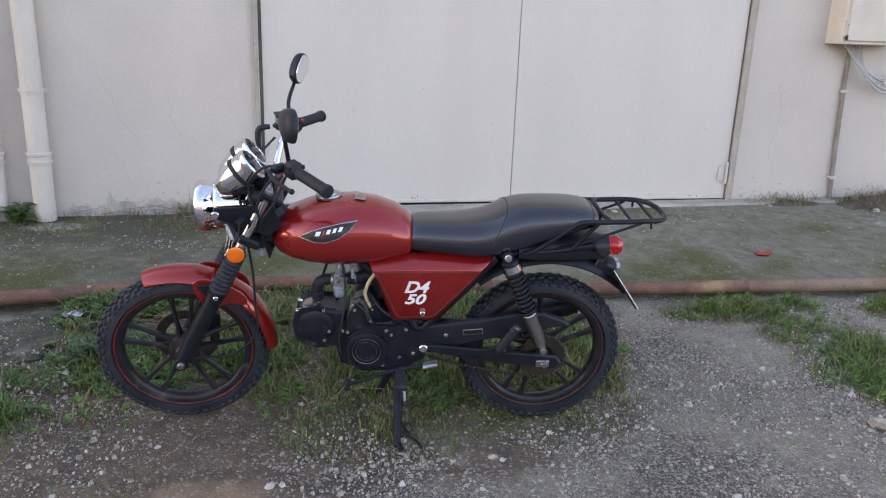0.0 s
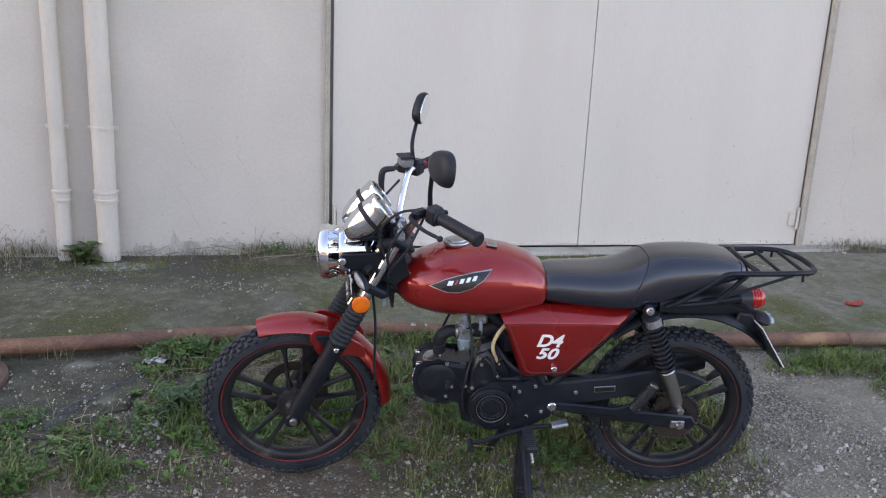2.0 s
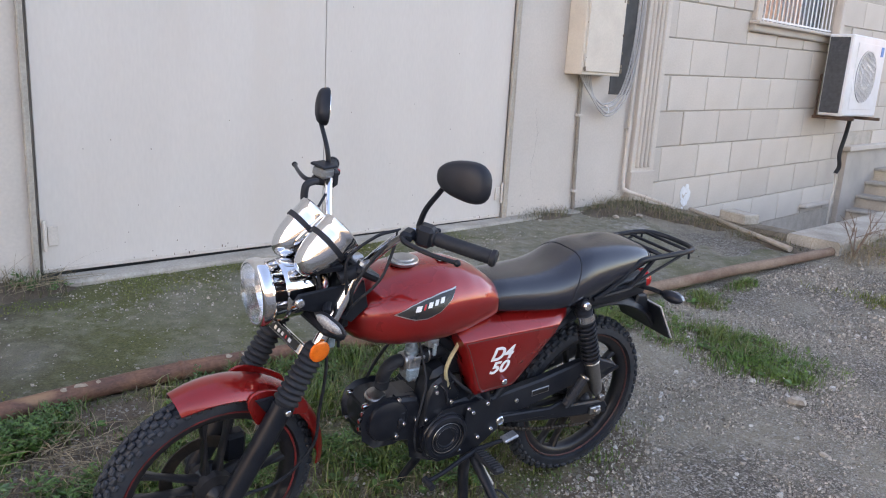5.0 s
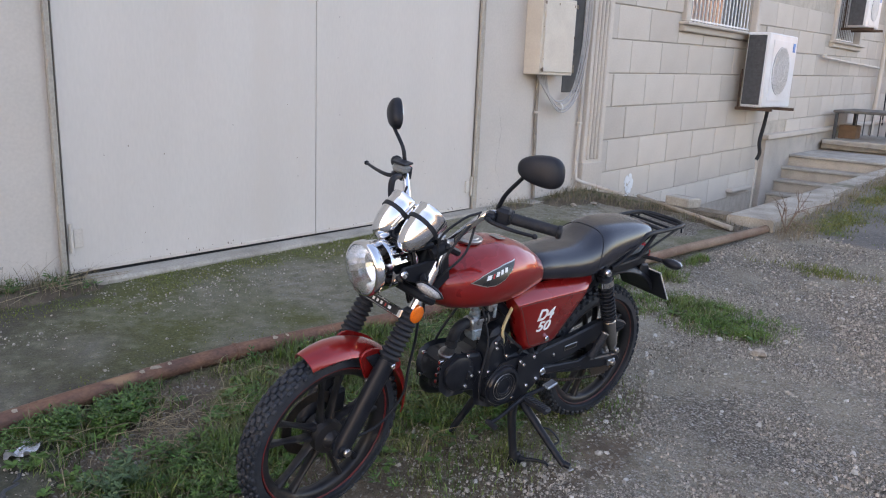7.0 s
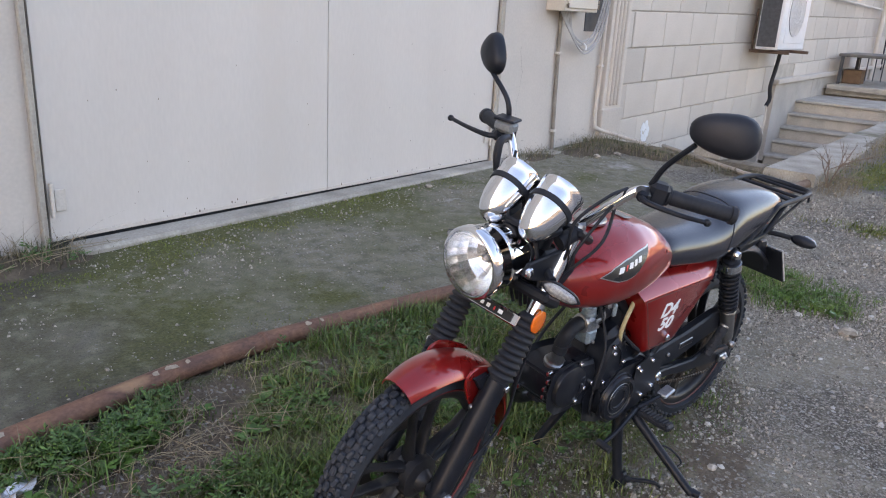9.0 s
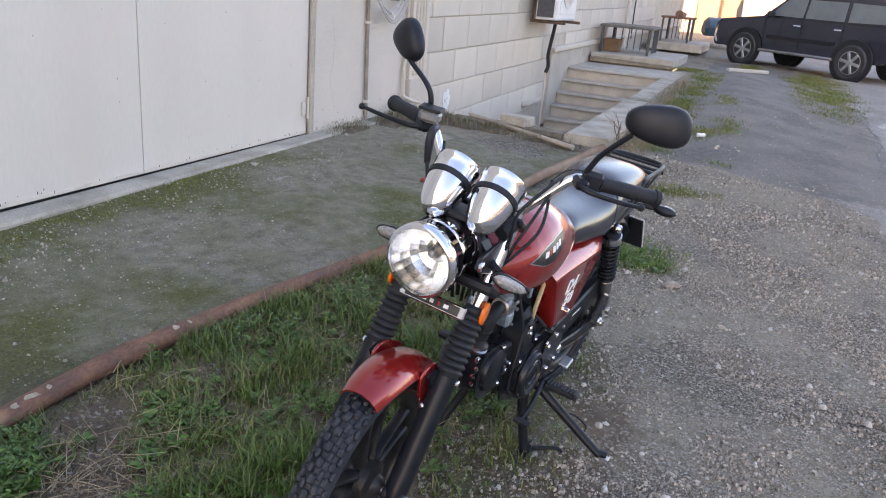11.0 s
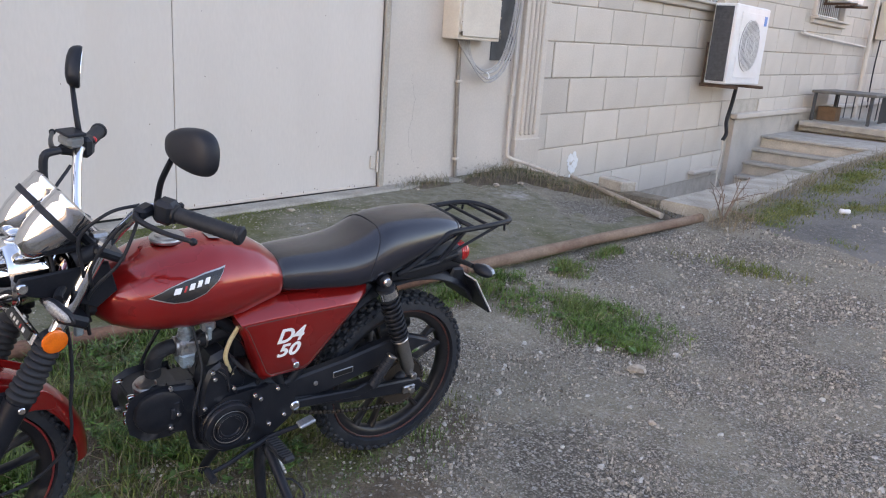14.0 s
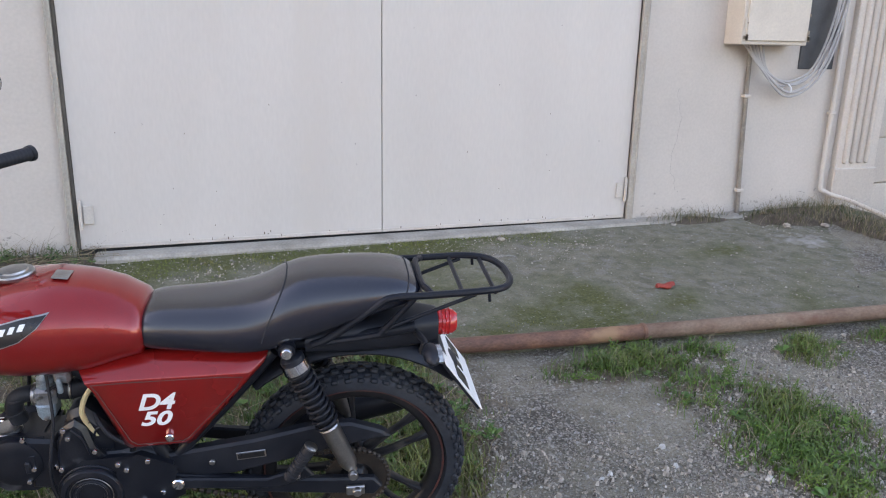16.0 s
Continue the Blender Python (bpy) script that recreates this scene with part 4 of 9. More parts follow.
# tube paint darkened to stand for the shadow on the conduit
part("tube", tube([(4.14, WALL_Y - 0.02, 1.42), (4.155, WALL_Y - 0.02, 1.0), (4.175, WALL_Y - 0.02, 0.6), (4.20, WALL_Y - 0.02, 0.22)], 0.016, 10), surface("shaded_conduit_paint", (0.30, 0.26, 0.215), 0.75, 0, (0.20, 0.17, 0.14), 9, 90, 0.3, 0.3, 0.001, spots=(0.42, 0.37, 0.31), spot_at=0.64), cd)
for z, x in ((1.05, 4.153), (0.40, 4.187)):
    part("clip", cbox((x, WALL_Y - 0.022, z), (0.055, 0.042, 0.022), 0.004), PIPEPAINT, cd)
wp = thing("drain_hose", "white plastic hose clipped down the wall corner", "pipe")
part("tube", tube([(4.90, WALL_Y - 0.03, 3.6), (4.895, WALL_Y - 0.03, 1.6), (4.90, WALL_Y - 0.03, 1.0), (4.90, WALL_Y - 0.03, 0.45), (4.93, WALL_Y - 0.06, 0.36), (5.06, 4.85, 0.31), (5.03, 4.5, 0.27)], 0.017, 10), PIPEPAINT, wp)
part("clip", cbox((4.90, WALL_Y - 0.03, 0.93), (0.05, 0.045, 0.022), 0.004), PIPEPAINT, wp)
cb = thing("cable_coil", "loops of grey cable hanging below the meter box", "cable")
for i in range(6):
    d = 0.028 * i
    j = rng.normal(0, 0.012, 4)
    part("cable", tube([(4.80 + 0.012 * i, 4.965 - 0.006 * i, 2.6), (4.79 + 0.01 * i + j[0], 4.95 - 0.006 * i, 1.75), (4.66 + 0.2 * d + j[1], 4.94 - 0.007 * i, 1.28 - 0.3 * d), (4.42 + j[2], 4.93 - 0.007 * i, 1.13 - 0.6 * d + abs(j[3])), (4.25 - 0.5 * d, 4.94, 1.22 + 0.2 * d), (4.18 - 0.03 * i, 4.94, 1.40)], 0.0075, 8, 8), CABLE, cb)
part("cable_tie", ring(0.032, 0.006, (4.42, 4.925, 1.10), (1, 0.2, 0.2), 16, 6), WHITE, cb)

# ---- block building ----
COL0, COL1 = 5.0, 5.375
pil = thing("pilaster", "cream fluted pilaster at the corner of the block wall", "pilaster", kind="structure")
g = cbox(((COL0 + COL1) / 2, WALL_Y + 0.085, 3.7), (COL1 - COL0, 0.25, 6.6), 0.006)
part("shaft", g, BLOCK, pil)
for i in range(4):
    x = COL0 + 0.075 + i * 0.067
    part("flute_rib", lathe([(0.004, 0), (0.021, 0.012), (0.021, 5.2), (0.004, 5.22)], (x, WALL_Y - 0.042, 0.56), (0, 0, 1), 12), BLOCK, pil)
part("base", cbox(((COL0 + COL1) / 2, WALL_Y + 0.08, 0.05), (COL1 - COL0 + 0.02, 0.27, 0.96), 0.008), BLOCK, pil)
BW0, BW1 = COL1 + 0.003, 28.0
H0, COURSE, BLEN, SLOPE = 0.385, 0.347, 0.71, 0.018
WIN = [(7.20, 9.35, 2.06, 3.4), (13.15, 14.7, 2.17, 3.4), (19.6, 21.0, 2.25, 3.4)]


def wall_with_windows():
    g = Geo()
    x = BW0
    for a, b, z0, z1 in WIN:
        cbox(((x + a) / 2, WALL_Y + 0.20, 3.0), (a - x, 0.3, 8.2), 0.003, g=g)
        cbox(((a + b) / 2, WALL_Y + 0.20, (z0 - 1.1) / 2), (b - a, 0.298, z0 + 1.1), 0.003, g=g)
        cbox(((a + b) / 2, WALL_Y + 0.20, (z1 + 7.1) / 2), (b - a, 0.298, 7.1 - z1), 0.003, g=g)
        x = b
    cbox(((x + BW1) / 2, WALL_Y + 0.20, 3.0), (BW1 - x, 0.3, 8.2), 0.003, g=g)
    return g


block_wall = single("wall_east", wall_with_windows(), MORTAR, "cream limestone block wall with recessed joints", "wall", kind="structure")
for a, b, z0, z1 in WIN:
    w = thing("window_%d" % (1 + [q[0] for q in WIN].index(a)), "barred window with a cream stone surround", "window", kind="structure")
    fr = Geo()
    for c, s in ((((a + b) / 2, 0, z0 - 0.06), (b - a + 0.30, 0.12, 0.10)), (((a + b) / 2, 0, z1 + 0.05), (b - a + 0.30, 0.12, 0.1)), ((a - 0.05, 0, (z0 + z1) / 2), (0.12, 0.10, z1 - z0)), ((b + 0.05, 0, (z0 + z1) / 2), (0.12, 0.10, z1 - z0))):
        cbox((c[0], WALL_Y + 0.04, c[2]), s, 0.012, g=fr)
    cbox(((a + b) / 2, WALL_Y - 0.01, z0 - 0.02), (b - a + 0.36, 0.14, 0.035), 0.008, g=fr)
    sf = part("surround", fr, BLOCK, w)
    part("pane", cbox(((a + b) / 2, WALL_Y + 0.26, (z0 + z1) / 2), (b - a, 0.02, z1 - z0), 0.002), GLASSDARK, w)
    nb = int((b - a) / 0.11)
    for i in range(nb):
        x = a + (i + 0.5) * (b - a) / nb
        part("bar", tube([(x, WALL_Y + 0.11, z0), (x, WALL_Y + 0.11, z1)], 0.009, 6, smooth=False), WHITE, w)
    part("rail", cbox(((a + b) / 2, WALL_Y + 0.11, z0 + 0.05), (b - a, 0.02, 0.02), 0.003), WHITE, w)
# plain plaster foot and ledges
single("wall_foot", cbox((11.3, WALL_Y + 0.03, 0.0), (1.97, 0.10, 1.14), 0.006), PLINTH, "grey plastered foot of the block wall", "wall", kind="structure")
single("wall_foot", cbox((20.3, WALL_Y + 0.03, 0.05), (16.0, 0.10, 1.22), 0.006), PLINTH, "grey plastered foot of the block wall", "wall", kind="structure")
single("ledge", cbox((0, 0, 0), (18.0, 0.11, 0.075), 0.012, pose(19.25, WALL_Y - 0.02, 0.60 + 0.012 * 9, 0, -0.7, 0)), BLOCK, "cream stone ledge along the wall foot", "ledge", kind="structure")
single("ledge", cbox((9.55, WALL_Y + 0.0, -0.13), (0.9, 0.12, 0.05), 0.012), BLOCK, "cream stone ledge low on the wall", "ledge", kind="structure")

# ---- sunken areaway and steps ----
single("areaway_floor", cbox((7.8, 4.2, -0.72), (5.8, 1.9, 0.1), 0.004), TREAD, "damp concrete floor of the areaway", "floor", kind="structure")
g = Geo()
KX = [4.87, 5.6, 6.2, 7.0, 7.8, 8.6, 9.4, 10.2, 11.2, 12.4, 13.6]
rings_ = []
for x in KX:
    zt = 0.272 + 0.003 * (x - 5) + rng.normal(0, 0.004)
    y0, y1 = 3.02 + rng.normal(0, 0.008), 3.40 + rng.normal(0, 0.006)
    rings_.append([(x, y0, -0.7), (x, y0, zt - 0.015), (x, y0 + 0.015, zt), (x, y1 - 0.015, zt), (x, y1, zt - 0.015), (x, y1, -0.7)])
loft([r[::-1] for r in rings_], g=g)
single("areaway_kerb", g, CURB, "weathered concrete kerb wall of the sunken areaway", "kerb", kind="structure")
g = cbox((5.0, 4.20, -0.225), (0.26, 1.60, 0.96), 0.03)
# one dark colour carries both the soil and the shadow on this kerb
single("areaway_kerb", g, surface("soiled_shaded_concrete", (0.20, 0.165, 0.125), 0.92, 0, (0.105, 0.085, 0.06), 7, 60, 0.4, 0.8, 0.006, spots=(0.075, 0.085, 0.035), spot_at=0.58), "low soiled concrete kerb across the areaway end, shade put into its colour", "kerb", kind="structure")
st = thing("stairs", "five worn stone steps with concrete treads beside the wall", "stairs", kind="structure")
for i in range(5):
    xt, zt = 11.52 - 0.29 * i, 0.275 - 0.186 * i
    part("riser", cbox((xt + 0.30, 4.21, zt - 0.14), (0.60, 1.60, 0.20), 0.008), STEPSTONE, st)
    part("tread", cbox((xt + 0.26, 4.21, zt - 0.02), (0.60, 1.60, 0.045), 0.012), TREAD, st)
single("landing", cbox((12.32, 4.21, 0.183), (1.55, 1.62, 0.19), 0.012), TREAD, "concrete landing above the stone steps", "landing", kind="structure")
single("concrete_block", cbox((0, 0, 0), (0.27, 0.18, 0.090), 0.010), CURB, "loose pale concrete block on the areaway kerb", "block", pose(5.0, 3.88, 0.300, 1, 0, 75))
single("plank", tube([(0, 0, 0), (0.4, 0.01, 0.004), (0.8, 0, 0.0), (1.20, 0.01, 0.002)], [0.023, 0.020, 0.019, 0.017], 8), WOODGREY, "weathered pale pole lying across the apron", "pole", pose(4.575, 3.246, 0.208, 0, -3.5, 67))

# the rusty pipe along the apron
PX, PX2 = np.linspace(-7, 2.35, 34), np.linspace(2.35, 4.86, 12)
g = tube([(x, float(pipe_y(x)), float(pipe_z(x))) for x in PX], [0.034 + 0.0012 * math.sin(7 * x) for x in PX], 16, 3)
g2 = tube([(x, float(pipe_y(x)), float(pipe_z(x))) for x in PX2], [0.034 + 0.0010 * math.sin(7 * x) for x in PX2], 16, 3)
rp = thing("rusty_pipe", "long rusty steel pipe with flaking paint, lying on the ground", "pipe")
part("tube", g, RUST, rp)
part("tube", g2, PIPETAN, rp, "paler length of pipe with old paint")
part("end_rim", ring(0.031, 0.005, (4.862, float(pipe_y(4.862)), float(pipe_z(4.862))), (1, -0.07, 0), 20, 6), IRON, rp)
for x in (-2.4, 0.06, 2.35):
    part("weld_collar", lathe([(0.034, 0), (0.038, 0.004), (0.038, 0.016), (0.034, 0.02)], (x, float(pipe_y(x)), float(pipe_z(x))), (1, -0.07, 0), 16), RUST, rp)
FLAKE = surface("old_paint_flake", (0.40, 0.33, 0.25), 0.9, 0, None, 60, 300, 0.3, 0.4)
for x, l_ in ((-0.83, 0.02), (-0.30, 0.05), (-0.36, 0.025), (-0.24, 0.02), (0.25, 0.03), (0.31, 0.014), (-2.0, 0.04)):
    q = np.linspace(0, 2 * np.pi, 9, endpoint=False)
    rr = rng.uniform(0.5, 1.0, 9)
    part("paint_flake", prism([(l_ * 0.6 * c * k_, 0.013 * s_ * k_) for c, s_, k_ in zip(np.cos(q), np.sin(q), rr)], 0, 0.002, lambda u, v, w_: Matrix.Translation((x, float(pipe_y(x)) - 0.014, float(pipe_z(x)) + 0.031)) @ pose(0, 0, 0, 24, 0, -4) @ Vector((u, v, w_)), 0.0006), FLAKE, rp, "pale flake of old paint")

# manhole
mh = thing("manhole", "rusty round iron manhole cover in the concrete", "manhole", pose(-1.65, 3.30, 0.122, 4.3, 0, 0))
part("frame_ring", lathe([(0.21, -0.02), (0.245, -0.02), (0.25, 0.0), (0.245, 0.012), (0.225, 0.014), (0.215, 0.004), (0.205, 0.0)], (0, 0, 0), (0, 0, 1), 40), IRON, mh)
cv = part("cover", lathe([(0.19, -0.004), (0.203, -0.002), (0.203, 0.004), (0.19, 0.008), (0.165, 0.008), (0.16, 0.002), (0.13, 0.002), (0.125, 0.008), (0.02, 0.008)], (0, 0, 0), (0, 0, 1), 40), IRON, mh)
for k in range(8):
    a = k * math.pi / 4
    part("rib", cbox((0.07 * math.cos(a), 0.07 * math.sin(a), 0.009), (0.09, 0.012, 0.006), 0.002, Matrix.Identity(4) if k == 0 else Matrix.Translation((0.07 * math.cos(a), 0.07 * math.sin(a), 0)) @ Matrix.Rotation(a, 4, "Z") @ Matrix.Translation((-0.07 * math.cos(a), -0.07 * math.sin(a), 0))), IRON, cv)


# ---- outdoor air conditioning units ----
def ac_unit(x0, x1, y0, y1, z0, z1, lab):
    ac = thing("ac_unit", lab, "air conditioner", group="air conditioners")
    cx, cy, cz = (x0 + x1) / 2, (y0 + y1) / 2, (z0 + z1) / 2
    part("casing", cbox((cx, cy, cz), (x1 - x0, y1 - y0, z1 - z0), 0.015), ACWHITE, ac)
    cl = part("coil", cbox((x0 - 0.004, cy + 0.01, cz), (0.02, (y1 - y0) * 0.80, (z1 - z0) * 0.93), 0.004), ACDARK, ac, "dark finned coil")
    for i in range(26):
        z = z0 + 0.06 + i * (z1 - z0 - 0.12) / 25
        part("fin", cbox((x0 - 0.015, cy + 0.01, z), (0.006, (y1 - y0) * 0.78, 0.006), 0.001), ACDARK, cl)
    fx, r = x0 + (x1 - x0) * 0.48, min(x1 - x0, z1 - z0) * 0.33
    gb = part("fan_guard", lathe([(r, 0), (r, 0.010), (r - 0.012, 0.014), (r - 0.02, 0.010), (0.02, 0.010)], (fx, y0 - 0.002, cz), (0, -1, 0), 36), ACDARK, ac, "round fan grille")
    part("fan_plate", cbox((fx, y0 - 0.003, cz), (2 * r + 0.10, 0.010, 2 * r + 0.16), 0.006), ACWHITE, ac, "pale square fan surround")
    for k in range(2):
        part("guard_ring", ring(r * (0.98 if k else 0.45), 0.006, (fx, y0 - 0.016, cz), (0, 1, 0), 36, 5), ACWHITE, gb)
    for k in range(-7, 8):
        u = k / 7.8 * r
        q = math.sqrt(max(r * r - u * u, 1e-4))
        part("guard_bar", tube([(fx + u, y0 - 0.018, cz - q), (fx + u, y0 - 0.018, cz + q)], 0.006, 5, smooth=False), ACWHITE, gb)
    part("label", cbox((x1 - 0.13, y0 - 0.003, z1 - 0.16), (0.09, 0.004, 0.12), 0.001), BLUELBL, ac, "small blue label")
    for x in (x0 + 0.12, x1 - 0.12):
        b = part("bracket", cbox((x, (y0 + WALL_Y) / 2 - 0.05, z0 - 0.03), (0.04, WALL_Y - y0 + 0.12, 0.04), 0.004), IRON, ac)
        part("strut", tube([(x, WALL_Y - 0.02, z0 + 0.5), (x, WALL_Y - 0.02, z0 - 0.03)], 0.014, 6, smooth=False), IRON, b)
    return ac


ac_unit(8.86, 9.98, 4.64, 4.93, 1.075, 2.05, "white outdoor air conditioner on rusty wall brackets")
ac_unit(13.3, 14.2, 4.62, 4.92, 2.42, 3.1, "white outdoor air conditioner high on the wall")
dp = thing("drain_pipe", "black insulated drain pipe hanging under the air conditioner", "pipe")
part("insulation", tube([(9.90, 4.90, 1.03), (9.92, 4.93, 0.8), (9.88, 4.95, 0.55), (9.92, 4.94, 0.38), (9.88, 4.96, 0.28)], 0.028, 8), RUBBER, dp)
part("tail", tube([(9.88, 4.96, 0.30), (9.90, 4.95, 0.1), (9.86, 4.95, -0.2), (9.88, 4.95, -0.6)], 0.013, 8), PIPEPAINT, dp)
wl = thing("wall_pipe", "cream pipe running along and down the block wall", "pipe")
part("tube", tube([(12.6, 4.98, 1.92), (12.8, 4.98, 1.86), (16.4, 4.98, 1.80)], 0.02, 8), PIPEPAINT, wl)
part("downpipe", tube([(16.5, 4.96, 5.0), (16.5, 4.96, 0.4)], 0.045, 12, smooth=False), PIPEPAINT, wl)
mb2 = thing("meter_box", "small beige meter box high on the block wall", "box")
part("body", cbox((17.3, 4.92, 2.35), (0.5, 0.18, 0.75), 0.01), BOXPAINT, mb2)
part("cable", tube([(17.3, 4.95, 1.98), (17.25, 4.95, 1.3), (17.35, 4.95, 0.6)], 0.014, 6), RUBBER, mb2)
g = Geo()
for _ in range(34):
    a, r = rng.uniform(0, 6.28), rng.uniform(0, 1) ** 0.5
    w = rng.uniform(0.02, 0.045)
    k = np.linspace(0, 6.28, 7, endpoint=False)
    prism([(6.15 + 0.085 * r * math.cos(a) + w * c * rng.uniform(.6, 1), 0.20 + 0.13 * r * math.sin(a) + w * s * rng.uniform(.6, 1)) for c, s in zip(np.cos(k), np.sin(k))], 0, 0.0025 + 0.001 * rng.random(), lambda u, v, t: (u, WALL_Y + 0.032 - t, v), 0.0005, g)
single("paint_splash", g, WHITE, "white splash of paint on the block wall", "stain", kind="structure")


# ---- cage table and bench by the wall ----
TABLETOP = surface("dark_slab_top", (0.17, 0.155, 0.135), 0.8, 0, (0.11, 0.10, 0.09), 6, 80, 0.25, 0.3)


def cage_table(x, y, z, w, d, h, roll, lab):
    tb = thing("bench" if roll else "cage_table", lab, "bench" if roll else "table", pose(x, y, z, 0, 0, 2))
    part("top", cbox((0, 0, h), (w, d, 0.05), 0.012), TABLETOP if not roll else RUST, tb)
    for sx in (-1, 1):
        for sy in (-1, 1):
            part("leg", cbox((sx * (w / 2 - 0.06), sy * (d / 2 - 0.06), h / 2), (0.05, 0.05, h - 0.02), 0.006), DARKDUCT, tb)
    for k in range(7):
        part("bar", tube([(w / 2 - 0.06, -d / 2 + 0.1 + k * (d - 0.2) / 6, 0.02), (w / 2 - 0.06, -d / 2 + 0.1 + k * (d - 0.2) / 6, h - 0.02)], 0.010, 6, smooth=False), DARKDUCT, tb)
        part("bar", tube([(w * 0.05 + k * w * 0.06, -d / 2 + 0.06, 0.02), (w * 0.05 + k * w * 0.06, -d / 2 + 0.06, h - 0.02)], 0.010, 6, smooth=False), DARKDUCT, tb)
    if roll:
        part("rolled_mat", tube([(-w / 2 - 0.1, -0.05, h + 0.09), (0, -0.08, h + 0.08), (w / 2, -0.05, h + 0.08)], [0.10, 0.075, 0.06], 12), RUST, tb, "rolled brown mat")
    return tb


cage_table(14.15, 4.45, 0.46, 1.6, 1.0, 0.50, False, "dark metal cage table with a grey slab top")
cage_table(20.6, 4.25, 0.52, 2.0, 0.8, 0.62, True, "low dark bench with a rolled brown mat")
single("low_platform", cbox((14.35, 4.2, 0.38), (2.5, 1.55, 0.17), 0.015), TREAD, "low grey concrete platform under the table", "platform", kind="structure")
single("low_platform", cbox((20.8, 4.15, 0.42), (2.8, 1.4, 0.20), 0.015), TREAD, "low grey concrete platform under the bench", "platform", kind="structure")
g = cbox((13.95, 4.75, 0.585), (0.32, 0.3, 0.24), 0.01)
single("carton", g, surface("brown_cardboard", (0.20, 0.12, 0.07), 0.8), "brown cardboard carton under the cage table", "carton")

# ---- far end of the yard, and an unseen house added behind the camera ----
fh = thing("far_house", "sunlit peach house with gates at the end of the yard", "house")
part("wall", cbox((40.0, -2.0, 3.0), (0.6, 40, 7.0), 0.02), PEACH, fh)
for y, w, mt, lb in ((2.2, 2.6, BOXPAINT, "pale barred gate"), (-1.8, 1.6, DARKDOOR, "dark brown door"), (-4.6, 1.8, DARKDOOR, "dark brown door"), (6.6, 2.2, BOXPAINT, "pale barred gate")):
    dd = part("door", cbox((39.66, y, 1.25), (0.10, w, 2.5), 0.01), mt, fh, lb)
    for k in range(9):
        part("slat", cbox((39.59, y - w / 2 + (k + 0.5) * w / 9, 1.25), (0.05, w / 18, 2.4), 0.006), mt, dd)
for y in (-3.2, 0.2, 4.6):
    part("post", cbox((39.55, y, 1.5), (0.3, 0.35, 3.0), 0.02), PEACH, fh)
single("wall_end", cbox((28.2, 5.6, 3.0), (0.4, 1.2, 8.2), 0.01), BLOCK, "cream block corner at the end of the wall", "wall", kind="structure")
bl = thing("handcart", "blue tarpaulin over a handcart by the wall end", "cart", pose(26.0, 3.55, 0.27, 0, 0, 10))
part("cover", prism([(-0.7, 0.35), (0.7, 0.3), (0.8, 0.6), (0.3, 0.92), (-0.4, 0.85), (-0.75, 0.6)], -0.45, 0.45, lambda u, v, w: (u, w, v), 0.12), BLUETARP, bl)
for x in (-0.6, 0.6):
    part("wheel", lathe([(0.05, -0.03), (0.28, -0.03), (0.30, 0.0), (0.28, 0.03), (0.05, 0.03)], (x, -0.5, 0.3), (0, 1, 0), 18), RUBBER, bl)
for i in range(5):
    part("stick", tube([(-0.9 + 0.18 * i, -0.55, 0.2), (-0.95 + 0.22 * i, -0.5, 1.7 - 0.1 * i)], 0.025, 6, smooth=False), WOODGREY, bl)
# added house, never in view, only there to be reflected
bh = thing("far_house", "two-storey rendered house added out of view, for reflections", "house")
part("wall", cbox((-15.0, -34.0, 3.2), (60, 5, 6.6), 0.03), FARHOUSE, bh)
part("roof", cbox((-15.0, -34.0, 6.6), (60.6, 5.8, 0.25), 0.03), TREAD, bh)
for i in range(14):
    for z in (1.4, 4.4):
        wn_ = part("window", cbox((-42 + i * 4.1, -31.46, z + 0.4), (1.7, 0.16, 1.7), 0.02), GLASSDARK, bh)
        part("frame", cbox((-42 + i * 4.1, -31.42, z - 0.5), (2.0, 0.24, 0.12), 0.01), WHITE, wn_)


# ---- the motorcycle: x forward from the rear axle, y to its left, z up; it leans on its stand with the bars turned ----
moto = thing("motorcycle", "red and black small motorcycle standing tilted on its centre stand", "motorcycle",
             pose(0.9195, 2.438, 0.037, -6.74, 0.27, 170.89))
AXLE_R, AXLE_F, WHEEL_R = Vector((0.008, 0, 0.288)), Vector((1.236, 0, 0.287)), 0.281
RAKE = radians(27.9)
HEAD = Vector((0.905, 0, 0.84))
STEER = Matrix.Translation(HEAD) @ Matrix.Rotation(radians(7.5), 4, Vector((-math.sin(RAKE), 0, math.cos(RAKE)))) @ Matrix.Translation(-HEAD)


def mp(name, g, mat, parent=None, label="", steer=False, sharp=35):
    return part(name, g, mat, parent or moto, label, STEER if steer else None, sharp)


def fork(s, off=0.0):
    """A point on the fork's line, s metres up from the axle, off metres to its front."""
    return Vector((AXLE_F.x - s * math.sin(RAKE) + off * math.cos(RAKE), 0, AXLE_F.z + s * math.cos(RAKE) + off * math.sin(RAKE)))


def bolt(p, axis, r=0.006, h=0.006, g=None):
    return lathe([(r, 0), (r, h * 0.7), (r * 0.8, h), (r * 0.3, h * 1.05)], p, axis, 10, g)


